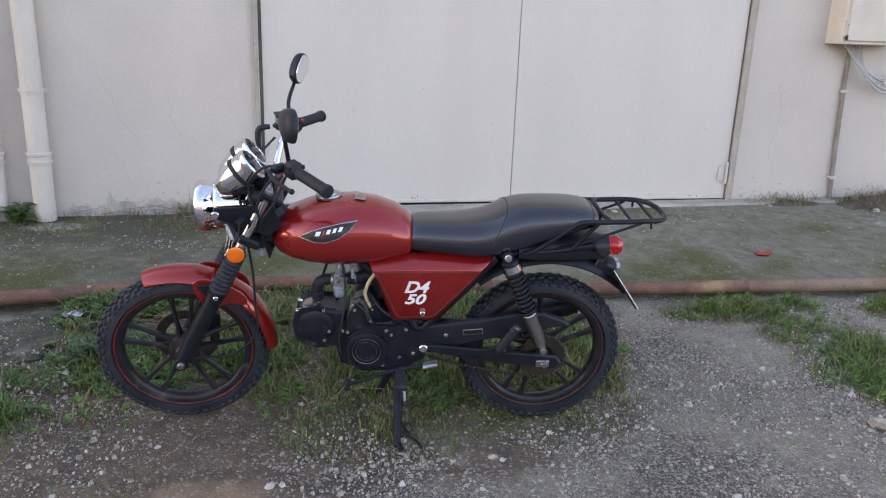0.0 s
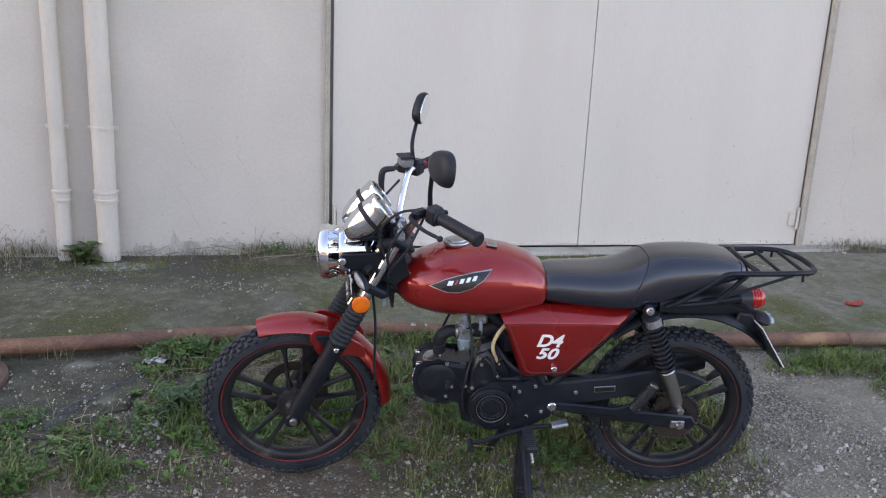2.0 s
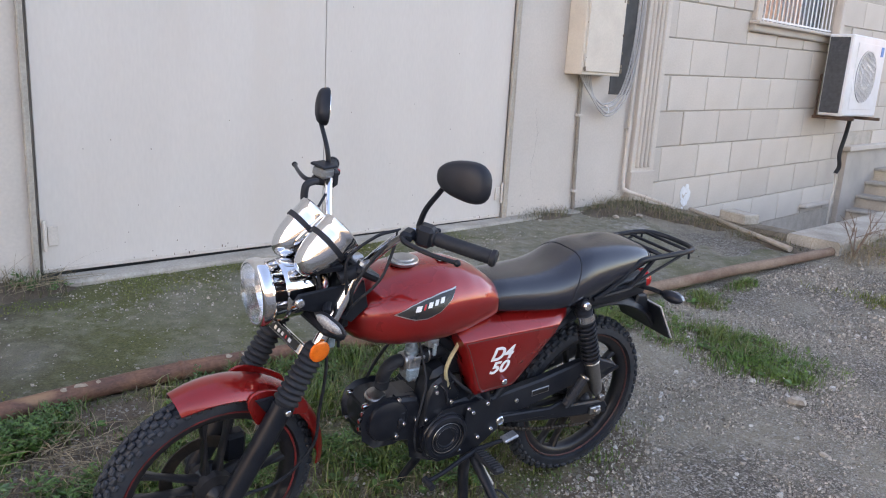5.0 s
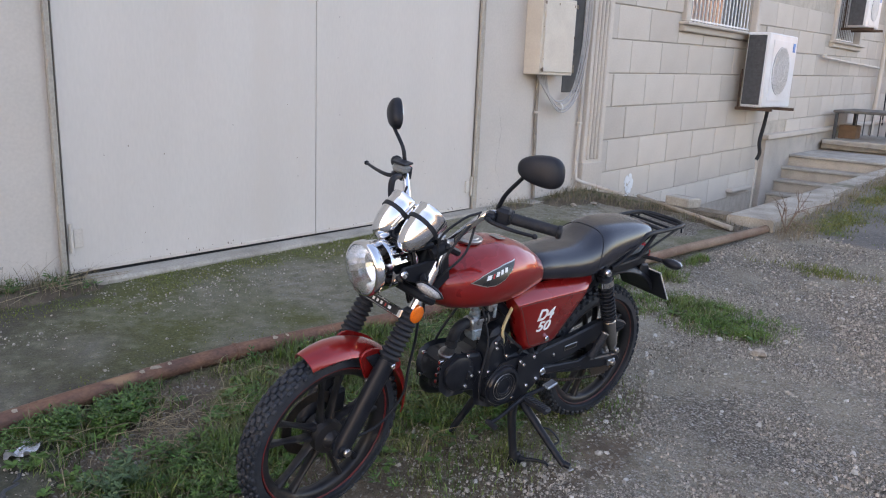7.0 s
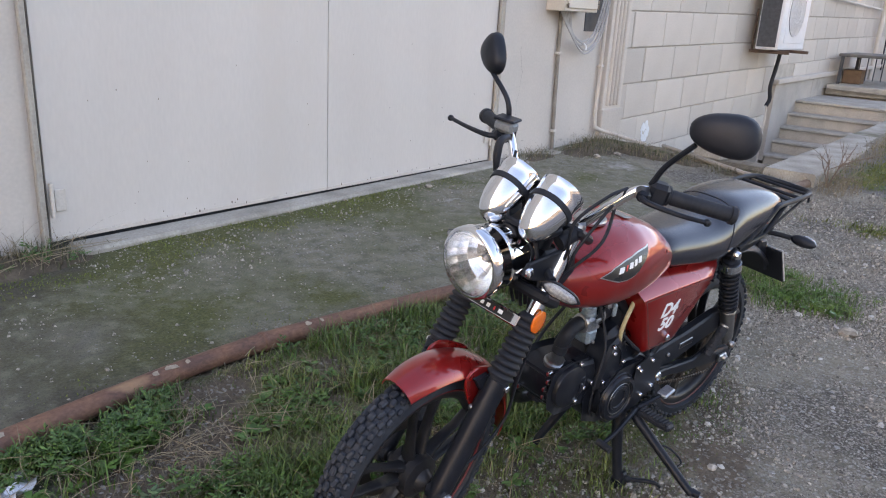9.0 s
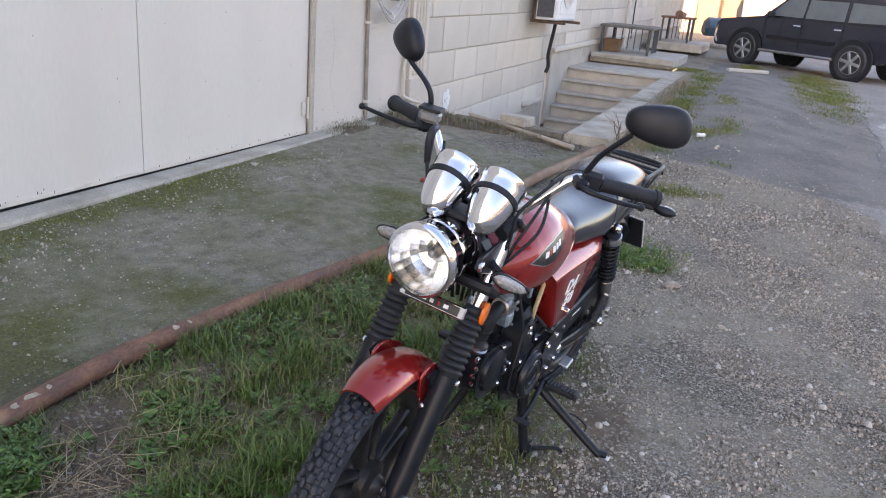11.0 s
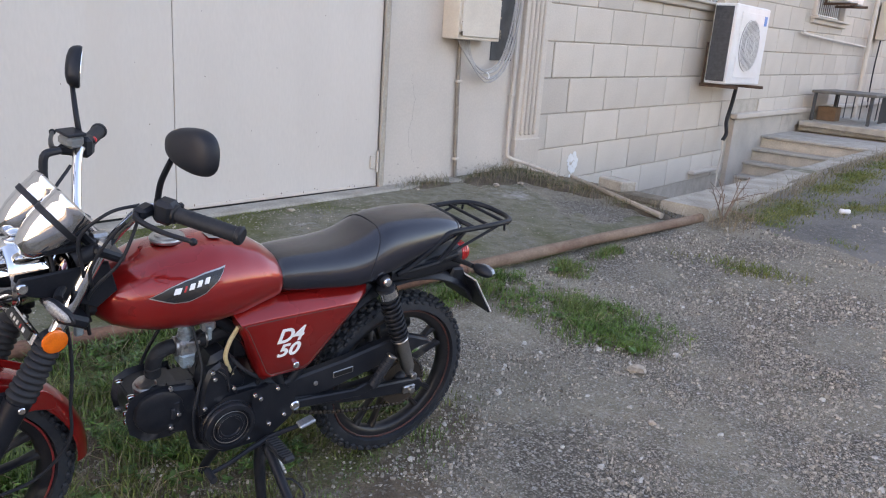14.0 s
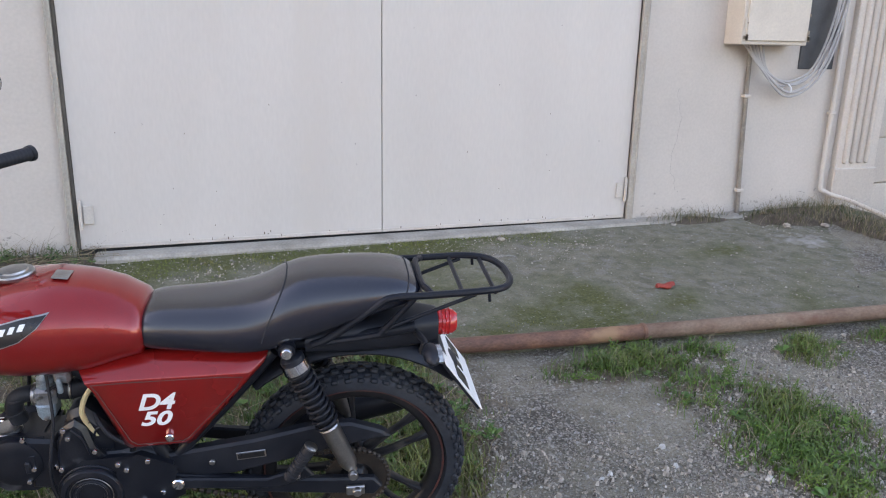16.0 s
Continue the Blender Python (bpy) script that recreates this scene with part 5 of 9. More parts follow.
def tyre_geo(c, r, half, seed):
    """A knobbly tyre about c."""
    g = Geo()
    prof = []
    inner = r - 0.050
    for a in np.linspace(-0.5 * np.pi * 1.25, 0.5 * np.pi * 1.25, 13):
        prof.append((r - 0.036 + 0.032 * math.cos(a) - (0.0 if abs(a) < 1.5 else 0.022), half * math.sin(max(-1.57, min(1.57, a)))))
    prof = [(inner, -half * 0.62)] + [(max(q, inner + 0.004), h) for q, h in prof] + [(inner, half * 0.62)]
    lathe(prof, c, (0, 1, 0), 72, g, caps=False)
    rows = [(0.0, 0.0125, 0.0125), (0.40, 0.0115, 0.0120), (-0.40, 0.0115, 0.0120), (0.78, 0.0110, 0.0115), (-0.78, 0.0110, 0.0115), (1.12, 0.0105, 0.0105), (-1.12, 0.0105, 0.0105)]
    n = 52
    r_ = np.random.default_rng(seed)
    for ri, (a, w, l_) in enumerate(rows):
        for i in range(n):
            th = 2 * np.pi * (i + (0.5 if ri in (1, 2, 5, 6) else 0.0) + r_.normal(0, 0.05)) / n
            rad = r - 0.036 + 0.036 * math.cos(a)
            m = Matrix.Translation(c) @ Matrix.Rotation(-th, 4, "Y") @ Matrix.Translation((rad, half * math.sin(a) * 1.0, 0)) @ Matrix.Rotation(a, 4, "Z")
            cbox((0, 0, 0), (0.012, w * 1.15 * r_.uniform(0.9, 1.1), l_ * 1.75 * r_.uniform(0.9, 1.1)), 0.0042, m @ Matrix.Rotation(r_.normal(0, 0.12), 4, "X"), g)
    return g


def wheel(c, front):
    h = 0.034 if front else 0.038
    rim = mp("front_wheel" if front else "rear_wheel", lathe([(0.206, -0.020), (0.216, -0.023), (0.229, -0.024), (0.231, -0.019), (0.220, -0.016), (0.210, -0.006), (0.208, 0.0), (0.210, 0.006), (0.220, 0.016), (0.231, 0.019), (0.229, 0.024), (0.216, 0.023), (0.206, 0.020), (0.199, 0.012), (0.197, 0.0), (0.199, -0.012), (0.206, -0.020)], c, (0, 1, 0), 64, caps=False), RIM, None, "black cast alloy wheel with a red pinstripe", front)
    mp("tyre", tyre_geo(c, WHEEL_R, h, 3), TYRE, rim, "knobbly black tyre", front, 40)
    for s in (-1, 1):
        mp("pinstripe", ring(0.2270, 0.0030, c + Vector((0, s * 0.0255, 0)), (0, 1, 0), 64, 6), RED_LINE if front else RED_FADED, rim, "worn red pinstripe" if front else "faded red pinstripe", front)
    hw = 0.042 if front else 0.055
    mp("hub", lathe([(0.014, -hw - 0.02), (0.026, -hw - 0.01), (0.03, -hw), (0.052, -hw * 0.8), (0.055, -hw * 0.3), (0.042, 0), (0.055, hw * 0.3), (0.052, hw * 0.8), (0.03, hw), (0.026, hw + 0.01), (0.014, hw + 0.02)], c, (0, 1, 0), 28), RIM, rim, "", front)
    for k in range(5):
        a0 = 2 * math.pi * k / 5 + (0.35 if front else 0.1)
        for d in (-1, 1):
            a1 = a0 + d * 0.17
            p0 = c + Vector((0.046 * math.cos(a0 + d * 0.34), 0, 0.046 * math.sin(a0 + d * 0.34)))
            p1 = c + Vector((0.204 * math.cos(a1), 0, 0.204 * math.sin(a1)))
            t = (p1 - p0).normalized()
            nrm = Vector((-t.z, 0, t.x))
            rings_ = []
            for f_, w, th in ((0.0, 0.012, 0.020), (0.22, 0.0062, 0.015), (0.7, 0.0056, 0.012), (1.0, 0.011, 0.015)):
                q = p0.lerp(p1, f_)
                rings_.append([q + nrm * (w * x) + Vector((0, th * y, 0)) for x, y in ((-1, -0.6), (-0.5, -1), (0.5, -1), (1, -0.6), (1, 0.6), (0.5, 1), (-0.5, 1), (-1, 0.6))])
            mp("spoke", loft(rings_), RIM, rim, "", front)
    return rim


fw, rw = wheel(AXLE_F, True), wheel(AXLE_R, False)
# front brake disc, axle and caliper
disc = Geo()
lathe([(0.075, -0.002), (0.108, -0.002), (0.108, 0.002), (0.075, 0.002), (0.075, -0.002)], AXLE_F + Vector((0, -0.058, 0)), (0, 1, 0), 36, disc, caps=False)
mp("brake_disc", disc, DARKIRON, fw, "dark drilled brake disc", True)
mp("caliper", cbox(tuple(AXLE_F + Vector((-0.085, -0.062, 0.055))), (0.06, 0.045, 0.085), 0.01), BLACK, None, "", True)
ax = mp("front_axle", tube([AXLE_F + Vector((0, -0.12, 0)), AXLE_F + Vector((0, 0.118, 0))], 0.009, 12, smooth=False), STEEL, fw, "", True)
mp("axle_nut", bolt(AXLE_F + Vector((0, 0.115, 0)), (0, 1, 0), 0.013, 0.012), STEEL, ax, "", True)

# fork legs, gaiters, upper tubes
for s in (1, -1):
    y = Vector((0, 0.092 * s, 0))
    leg = mp("fork_leg", tube([fork(-0.028) + y, fork(0.0) + y, fork(0.02) + y, fork(0.26) + y, fork(0.292) + y], [0.018, 0.025, 0.027, 0.0275, 0.030], 16, smooth=False), BLACK, None, "black fork lower leg", True)
    mp("axle_lug", lathe([(0.020, -0.024), (0.023, -0.02), (0.023, 0.02), (0.020, 0.024)], AXLE_F + y, (0, 1, 0), 16), BLACK, leg, "", True)
    mp("fork_bolt", bolt(fork(0.285, 0.0) + y + Vector((0, 0.027 * s, 0)), (0, s, 0), 0.0085, 0.007), CHROME, leg, "", True)
    prof = [(0.026, 0.0)]
    n = 10
    for i in range(n):
        r0 = 0.033 - 0.005 * i / n
        prof += [(r0 - 0.007, 0.008 + 0.0158 * i), (r0, 0.0135 + 0.0158 * i), (r0, 0.0170 + 0.0158 * i)]
    prof += [(0.022, 0.170)]
    mp("fork_gaiter", lathe(prof, fork(0.290) + y, fork(1) - fork(0), 20), RUBBER, None, "ribbed black rubber fork gaiter", True, 60)
    mp("fork_tube", tube([fork(0.44) + y, fork(0.68) + y], 0.0165, 16, smooth=False), CHROME, None, "chromed fork tube", True)
    mp("fork_cap", bolt(fork(0.68) + y, fork(1) - fork(0), 0.016, 0.01), STEEL, None, "", True)
mp("lower_yoke", cbox((0, 0, 0), (0.075, 0.235, 0.028), 0.008, Matrix.Translation(fork(0.505, -0.014)) @ Matrix.Rotation(-RAKE, 4, "Y")), BLACK, None, "", True)
mp("upper_yoke", cbox((0, 0, 0), (0.075, 0.235, 0.022), 0.008, Matrix.Translation(fork(0.668, -0.014)) @ Matrix.Rotation(-RAKE, 4, "Y")), BLACK, None, "", True)
mp("steering_head", tube([fork(0.49, -0.04), fork(0.68, -0.04)], 0.027, 16, smooth=False), BLACK)

# name bar between the forks
nb = mp("name_bar", cbox((0, 0, 0), (0.012, 0.165, 0.030), 0.003, Matrix.Translation(fork(0.432, 0.026)) @ Matrix.Rotation(-RAKE, 4, "Y")), CHROME, None, "chrome bar with a dark name strip", True)
mp("name_strip", cbox((0, 0, 0), (0.003, 0.135, 0.021), 0.001, Matrix.Translation(fork(0.432, 0.034)) @ Matrix.Rotation(-RAKE, 4, "Y")), DECAL_BLACK, nb, "", True)
for i, w in enumerate((0.012, 0.004, 0.009, 0.009, 0.009)):
    mp("bar_mark", cbox((0, 0, 0), (0.002, w, 0.009), 0.0005, Matrix.Translation(fork(0.432, 0.0366) + Vector((0, 0.036 - 0.018 * i, 0))) @ Matrix.Rotation(-RAKE, 4, "Y")), DECAL_RED if i == 1 else WHITE, nb, "", True)

# front fender
def arc_shell(c, r, a0, a1, half, drop, thick, n=30, k=9, taper=0.0):
    rings_ = []
    for i in range(n):
        t = i / (n - 1)
        a = a0 + (a1 - a0) * t
        w = half * (1 - taper * (2 * t - 1) ** 4)
        out, inn = [], []
        for j in range(k):
            u = -1 + 2 * j / (k - 1)
            y, rr = w * math.sin(u * 1.35) / math.sin(1.35), r - drop * (1 - math.cos(u * 1.35)) / (1 - math.cos(1.35))
            out.append(c + Vector((rr * math.cos(a), y, rr * math.sin(a))))
            inn.append(c + Vector(((rr - thick) * math.cos(a), y * 0.96, (rr - thick) * math.sin(a))))
        rings_.append(out + inn[::-1])
    return loft(rings_)


FC = AXLE_F
fend = mp("front_fender", arc_shell(FC, 0.314, radians(70), radians(181), 0.060, 0.034, 0.004, taper=0.25), RED, None, "glossy red front fender", True)
for s in (1, -1):
    wing = smooth_outline([(-0.055, 0.268), (-0.090, 0.188), (-0.122, 0.180), (-0.165, 0.200), (-0.222, 0.190), (-0.205, 0.24), (-0.10, 0.292)])
    mp("fender_stay", prism(wing[::-1], 0.0, 0.008, lambda u, v, w: FC + Vector((u, s * (0.058 + w), v)), 0.002), RED, fend, "", True)
    mp("stay_bracket", prism([(-0.075, 0.272), (-0.105, 0.232), (-0.128, 0.246), (-0.118, 0.272)], 0.0, 0.012, lambda u, v, w: FC + Vector((u, s * (0.068 + w), v)), 0.002), BLACK, fend, "", True)
    mp("stay_bolt", bolt(FC + Vector((-0.085, s * 0.068, 0.193)), (0, s, 0), 0.0075, 0.012), STEEL, fend, "", True)
for s in (1, -1):
    mp("reflector", lathe([(0.025, 0), (0.027, 0.002), (0.027, 0.007), (0.024, 0.009), (0.010, 0.0105)], fork(0.452, 0.006) + Vector((0, s * 0.112, 0)), (-0.06, s, 0), 28), AMBER, None, "round amber reflector", True)

# headlight
REFLECTOR = surface("reflector_metal", (0.86, 0.86, 0.85), 0.22, 1.0, None, 40, 200, 0.05, 0.1, 0.001, rough_var=0.08)
HL = Vector((1.000, -0.012, 0.808))
hx_ = Vector((1, -0.08, -0.06)).normalized()
K, KX = 0.89, 1.03
shell = mp("headlight", lathe([(r_ * K, h_ * KX) for r_, h_ in ((0.006, -0.046), (0.034, -0.042), (0.058, -0.030), (0.073, -0.008), (0.081, 0.028), (0.0845, 0.070), (0.0850, 0.078), (0.0835, 0.080), (0.0835, 0.082), (0.0865, 0.084), (0.0885, 0.108), (0.091, 0.110), (0.0935, 0.116), (0.0935, 0.134), (0.089, 0.140), (0.084, 0.141), (0.082, 0.132))], HL, hx_, 40, caps=False), CHROME, None, "round chrome headlight", True, 50)
mp("reflector_bowl", lathe([(r_ * K, h_ * KX) for r_, h_ in ((0.0825, 0.133), (0.077, 0.108), (0.066, 0.086), (0.050, 0.070), (0.032, 0.060), (0.014, 0.056), (0.002, 0.055))], HL, hx_, 24, caps=False), REFLECTOR, shell, "bright faceted reflector", True, 4)
ln = mp("lens", lathe([(r_ * K, h_ * KX) for r_, h_ in ((0.084, 0.135), (0.078, 0.143), (0.050, 0.150), (0.001, 0.153))], HL, hx_, 36, caps=False), FLUTED, shell, "clear glass lens", True, 60)
ln.visible_shadow = False
mp("bulb", lathe([(0.009, 0.052), (0.011, 0.075), (0.010, 0.092), (0.004, 0.098)], HL, hx_, 14), CLEARLENS, shell, "", True)
mp("bulb_shield", lathe([(0.013, 0.066), (0.014, 0.068), (0.014, 0.080), (0.013, 0.082)], HL, hx_, 16, caps=False), STEEL, shell, "", True)
for s in (1, -1):
    ear = mp("headlight_bracket", prism([(0.905, 0.845), (0.885, 0.77), (0.93, 0.735), (0.985, 0.765), (1.070, 0.795), (1.098, 0.815), (1.085, 0.838), (1.0, 0.842)], 0, 0.010, lambda u, v, w: Vector((u, s * (0.083 + w), v)), 0.003), BLACK, None, "", True)
    mp("headlight_bolt", bolt(Vector((1.082, s * 0.090, 0.818)), (0, s, 0), 0.012, 0.010), CHROME, ear, "", True)
    st_ = mp("turn_signal", tube([Vector((1.002, s * 0.088, 0.800)), Vector((1.015, s * 0.105, 0.797)), Vector((1.022, s * 0.120, 0.794))], 0.0095, 10), RUBBER, None, "small leaf-shaped turn signal with a clear lens", True)
    m = Matrix.Translation((1.037, s * 0.154, 0.784)) @ Matrix.Rotation(s * 0.35, 4, "Z") @ Matrix.Rotation(-s * 0.22, 4, "X")
    body, cap = [], []
    for t in np.linspace(-1, 1, 9):
        w = 0.019 * math.sqrt(max(1 - t * t, 0.01)) * (1.0 if t * s < 0 else 0.9)
        body.append([m @ Vector((0.016 * math.sqrt(max(1 - t * t, 0.02)) * math.cos(a) - (0.004), 0.047 * t, w * math.sin(a))) for a in np.linspace(0.42 * np.pi, 1.58 * np.pi, 10)])
        cap.append([m @ Vector((0.009 * math.sqrt(max(1 - t * t, 0.02)) * math.cos(a) - 0.001, 0.040 * t, 0.84 * w * math.sin(a))) for a in np.linspace(-0.5 * np.pi, 0.5 * np.pi, 8)])
    mp("signal_housing", loft(body, closed=True), PLASTIC, st_, "", True, 60)
    mp("signal_lens", loft(cap, closed=True), MESHLENS, st_, "ribbed clear lens", True, 60)

# twin gauges
ga = Vector((-0.775, 0, 0.632)).normalized()
for s in (1, -1):
    tip = Vector((1.072, s * 0.056, 0.880))
    can = mp("gauge", lathe([(0.004, 0.0), (0.014, 0.002), (0.026, 0.012), (0.036, 0.030), (0.044, 0.055), (0.049, 0.085), (0.0515, 0.115), (0.052, 0.128), (0.0535, 0.130), (0.0535, 0.142), (0.047, 0.146), (0.046, 0.140)], tip, ga, 36, caps=False), CHROME, None, "bullet-shaped chrome gauge", True, 50)
    mp("gauge_strap", lathe([(0.0495, 0.086), (0.0525, 0.087), (0.0535, 0.099), (0.0508, 0.100)], tip, ga, 36, caps=False), RUBBER, can, "black rubber strap", True)
    mp("dial", lathe([(0.047, 0.139), (0.001, 0.1395)], tip, ga, 30, caps=False), DECAL_BLACK, can, "", True)
    for k in range(9):
        a = -2.2 + 0.55 * k
        q = ga.to_track_quat("Z", "Y").to_matrix()
        c0 = tip + ga * 0.1405
        mp("tick", tube([c0 + q @ Vector((0.034 * math.sin(a), 0.034 * math.cos(a), 0)), c0 + q @ Vector((0.043 * math.sin(a), 0.043 * math.cos(a), 0))], 0.0012, 4, smooth=False), WHITE, can, "", True)
    gl = mp("gauge_glass", lathe([(0.047, 0.1435), (0.001, 0.1455)], tip, ga, 30, caps=False), CLEAR, can, "", True, 60)
    gl.visible_shadow = False
mp("gauge_mount", cbox((1.0, 0.0, 0.885), (0.07, 0.17, 0.016), 0.004), BLACK, None, "", True)
mp("ignition_lock", tube([Vector((0.955, 0.0, 0.86)), Vector((0.925, 0.0, 0.925))], 0.019, 16, smooth=False), PLASTIC, None, "", True)
mp("left_clamp_knob", tube([Vector((0.975, 0.085, 0.86)), Vector((0.93, 0.095, 0.88))], 0.018, 14, smooth=False), PLASTIC, None, "", True)

# handlebar, grips, levers, mirrors
bar = [(0.800, 0.272, 1.000), (0.845, 0.203, 1.006), (0.868, 0.172, 0.998), (0.890, 0.125, 0.940), (0.905, 0.08, 0.885), (0.908, 0.04, 0.880), (0.908, 0, 0.880)]
full = bar + [(x, -y, z) for x, y, z in bar[-2::-1]]
mp("handlebar", tube(full, 0.0115, 12), CHROME, None, "chrome handlebar", True)
for y in (0.045, -0.045):
    mp("bar_clamp", cbox((0.908, y, 0.872), (0.04, 0.026, 0.05), 0.006), STEEL, None, "", True)
for s in (1, -1):
    a, b = Vector((0.845, s * 0.203, 1.006)), Vector((0.743, s * 0.357, 0.992))
    d = (b - a).normalized()
    gr = mp("grip", lathe([(0.012, 0.030), (0.021, 0.031), (0.021, 0.036), (0.0165, 0.038)] + [q for i in range(11) for q in ((0.0165, 0.042 + 0.0115 * i), (0.0172, 0.045 + 0.0115 * i), (0.0172, 0.050 + 0.0115 * i))] + [(0.0165, 0.170), (0.020, 0.172), (0.0205, 0.181), (0.016, 0.185)], a, d, 18), RUBBER, None, "ribbed black rubber grip", True)
    sw = mp("switch_box", cbox((0, 0, 0), (0.044, 0.046, 0.052), 0.010, Matrix.Translation(a + d * 0.012) @ d.to_track_quat("Y", "Z").to_matrix().to_4x4()), PLASTIC, None, "black switch housing", True)
    for k in range(2):
        mp("switch", cbox((0, 0, 0), (0.012, 0.014, 0.012), 0.003, Matrix.Translation(a + d * (0.004 + 0.018 * k) + Vector((-0.022, 0, 0.012)))), DECAL_RED if (k and s < 0) else PLASTIC, sw, "", True)
    pv = a + d * -0.006 + Vector((0.03, 0, -0.002))
    pc = mp("lever_perch", cbox((0, 0, 0), (0.045, 0.03, 0.026), 0.007, Matrix.Translation(pv) @ d.to_track_quat("Y", "Z").to_matrix().to_4x4()), BLACK, None, "", True)
    tipl = pv + Vector((-0.036, s * 0.138, -0.016)) if s > 0 else pv + Vector((-0.030, s * 0.190, -0.020))
    lv = mp("brake_lever" if s < 0 else "clutch_lever", tube([pv + Vector((0.012, 0, 0)), pv + Vector((0.026, s * 0.026, -0.004)), (pv + Vector((0.022, s * 0.06, -0.008))).lerp(tipl, 0.35), tipl], [0.0075, 0.0065, 0.0055, 0.005], 10), BLACK, pc, "", True)
    mp("lever_ball", lathe([(0.003, -0.008), (0.007, -0.005), (0.0085, 0), (0.007, 0.005), (0.003, 0.008)], tipl, (0, 1, 0.2), 12), BLACK, lv, "", True, 60)
mp("brake_reservoir", cbox((0, 0, 0), (0.044, 0.052, 0.030), 0.012, Matrix.Translation((0.876, -0.190, 1.030)) @ Matrix.Rotation(0.2, 4, "Z")), surface("cloudy_plastic", (0.20, 0.21, 0.21), 0.35, 0, (0.13, 0.135, 0.135), 30, 200, 0.2, 0.05), None, "cloudy grey brake fluid reservoir", True)
mp("reservoir_cap", cbox((0, 0, 0), (0.047, 0.055, 0.007), 0.002, Matrix.Translation((0.876, -0.190, 1.048)) @ Matrix.Rotation(0.2, 4, "Z")), PLASTIC, None, "", True)
mp("brake_hose_union", tube([Vector((0.915, -0.15, 1.02)), Vector((0.948, -0.145, 1.015)), Vector((0.955, -0.142, 0.985)), Vector((0.952, -0.138, 0.945))], [0.008, 0.010, 0.010, 0.007], 10), PLASTIC, None, "", True)


def mirror(c, base, knee, face, w, h, roll, out, foot, lab):
    """A mirror with a rounded black shell; face is the way its glass looks."""
    f_ = Vector(face).normalized()
    up = Vector((0, 0, 1))
    side = up.cross(f_).normalized()
    up = f_.cross(side)
    q = Matrix((side, up, f_)).transposed().to_4x4()
    m = Matrix.Translation(c) @ q @ Matrix.Rotation(roll, 4, "Z")
    stem = mp("mirror", tube([base, knee, m @ Vector((foot[0] * w, foot[1] * h, -0.014))], [0.007, 0.0065, 0.0060], 10), BLACK, None, lab)
    rings_ = []
    a = np.linspace(0, 2 * np.pi, 28, endpoint=False)
    ca, sa = np.sign(np.cos(a)) * np.abs(np.cos(a)) ** 0.80, np.sign(np.sin(a)) * np.abs(np.sin(a)) ** 0.80
    egg = np.stack([w * ca, h * sa * (1 + 0.20 * out * ca) - 0.10 * h * out * ca], 1)
    for k, z in ((0.97, 0.002), (1.0, -0.002), (0.985, -0.010), (0.93, -0.019), (0.80, -0.026), (0.50, -0.031), (0.1, -0.033)):
        rings_.append([m @ Vector((x * k, y * k, z)) for x, y in egg])
    mp("mirror_shell", loft([r[::-1] for r in rings_], caps=True), PLASTIC, stem, "rounded black mirror back", False, 60)
    mp("mirror_glass", loft([[m @ Vector((x * k, y * k, z)) for x, y in egg] for k, z in ((0.90, 0.0035), (0.88, 0.0045), (0.02, 0.0047))]), MIRROR, stem, "mirror glass")


mirror(Vector((0.797, 0.318, 1.150)), Vector((0.827, 0.200, 1.010)), Vector((0.829, 0.226, 1.060)), (-0.93, -0.30, -0.10), 0.070, 0.043, -0.10, -1, (0.72, -0.62), "black rear-view mirror on a bent stem")
mirror(Vector((0.843, -0.298, 1.187)), Vector((0.872, -0.196, 1.03)), Vector((0.878, -0.206, 1.095)), (-0.945, 0.325, -0.06), 0.055, 0.042, 0.75, 1, (-0.80, -0.35), "black rear-view mirror on a bent stem")

# cables
def cable(pts, r=0.0038, steer=True, mat=None, name="cable"):
    mp(name, tube(pts, r, 8, 8), mat or RUBBER, None, "", steer)


cable([(0.868, 0.155, 1.0), (0.93, 0.145, 0.985), (0.975, 0.11, 0.92), (0.965, 0.105, 0.84), (0.955, 0.08, 0.77), (0.935, 0.03, 0.70)])
cable([(0.86, 0.145, 0.985), (0.92, 0.14, 0.93), (0.955, 0.120, 0.85), (0.945, 0.10, 0.79), (0.950, 0.04, 0.74)])
cable([(0.85, 0.13, 0.98), (0.90, 0.15, 0.88), (0.94, 0.12, 0.81), (0.950, 0.09, 0.76), (0.935, 0.05, 0.68)])
cable([(0.955, -0.138, 0.95), (0.985, -0.10, 0.88), (1.0, -0.06, 0.80), (1.04, -0.07, 0.66), (1.12, -0.09, 0.50), (1.16, -0.07, 0.36)], 0.0045)
cable([(0.90, -0.13, 0.99), (0.96, -0.09, 0.93), (0.97, -0.05, 0.86), (0.92, -0.05, 0.78)])
cable([(1.01, 0.045, 0.86), (1.0, 0.075, 0.76), (0.985, 0.085, 0.62), (0.985, 0.075, 0.48), (0.99, 0.07, 0.37), (1.07, 0.062, 0.285), (1.20, 0.060, 0.275)], 0.0042)
cable([(0.98, 0.07, 0.79), (0.955, 0.085, 0.76), (0.945, 0.07, 0.72), (0.930, 0.05, 0.68)], 0.005)
for k in range(7):
    y = -0.048 + 0.016 * k
    cable([(0.985, y, 0.795), (0.958, y * 1.25, 0.755 - 0.006 * (k % 3)), (0.938, y * 1.1, 0.70), (0.925, y * 0.8, 0.640 + 0.012 * (k % 2))], 0.0045 + 0.001 * (k % 2), False)
mp("connector", cbox((0.945, 0.062, 0.700), (0.022, 0.016, 0.034), 0.004), PLASTIC)
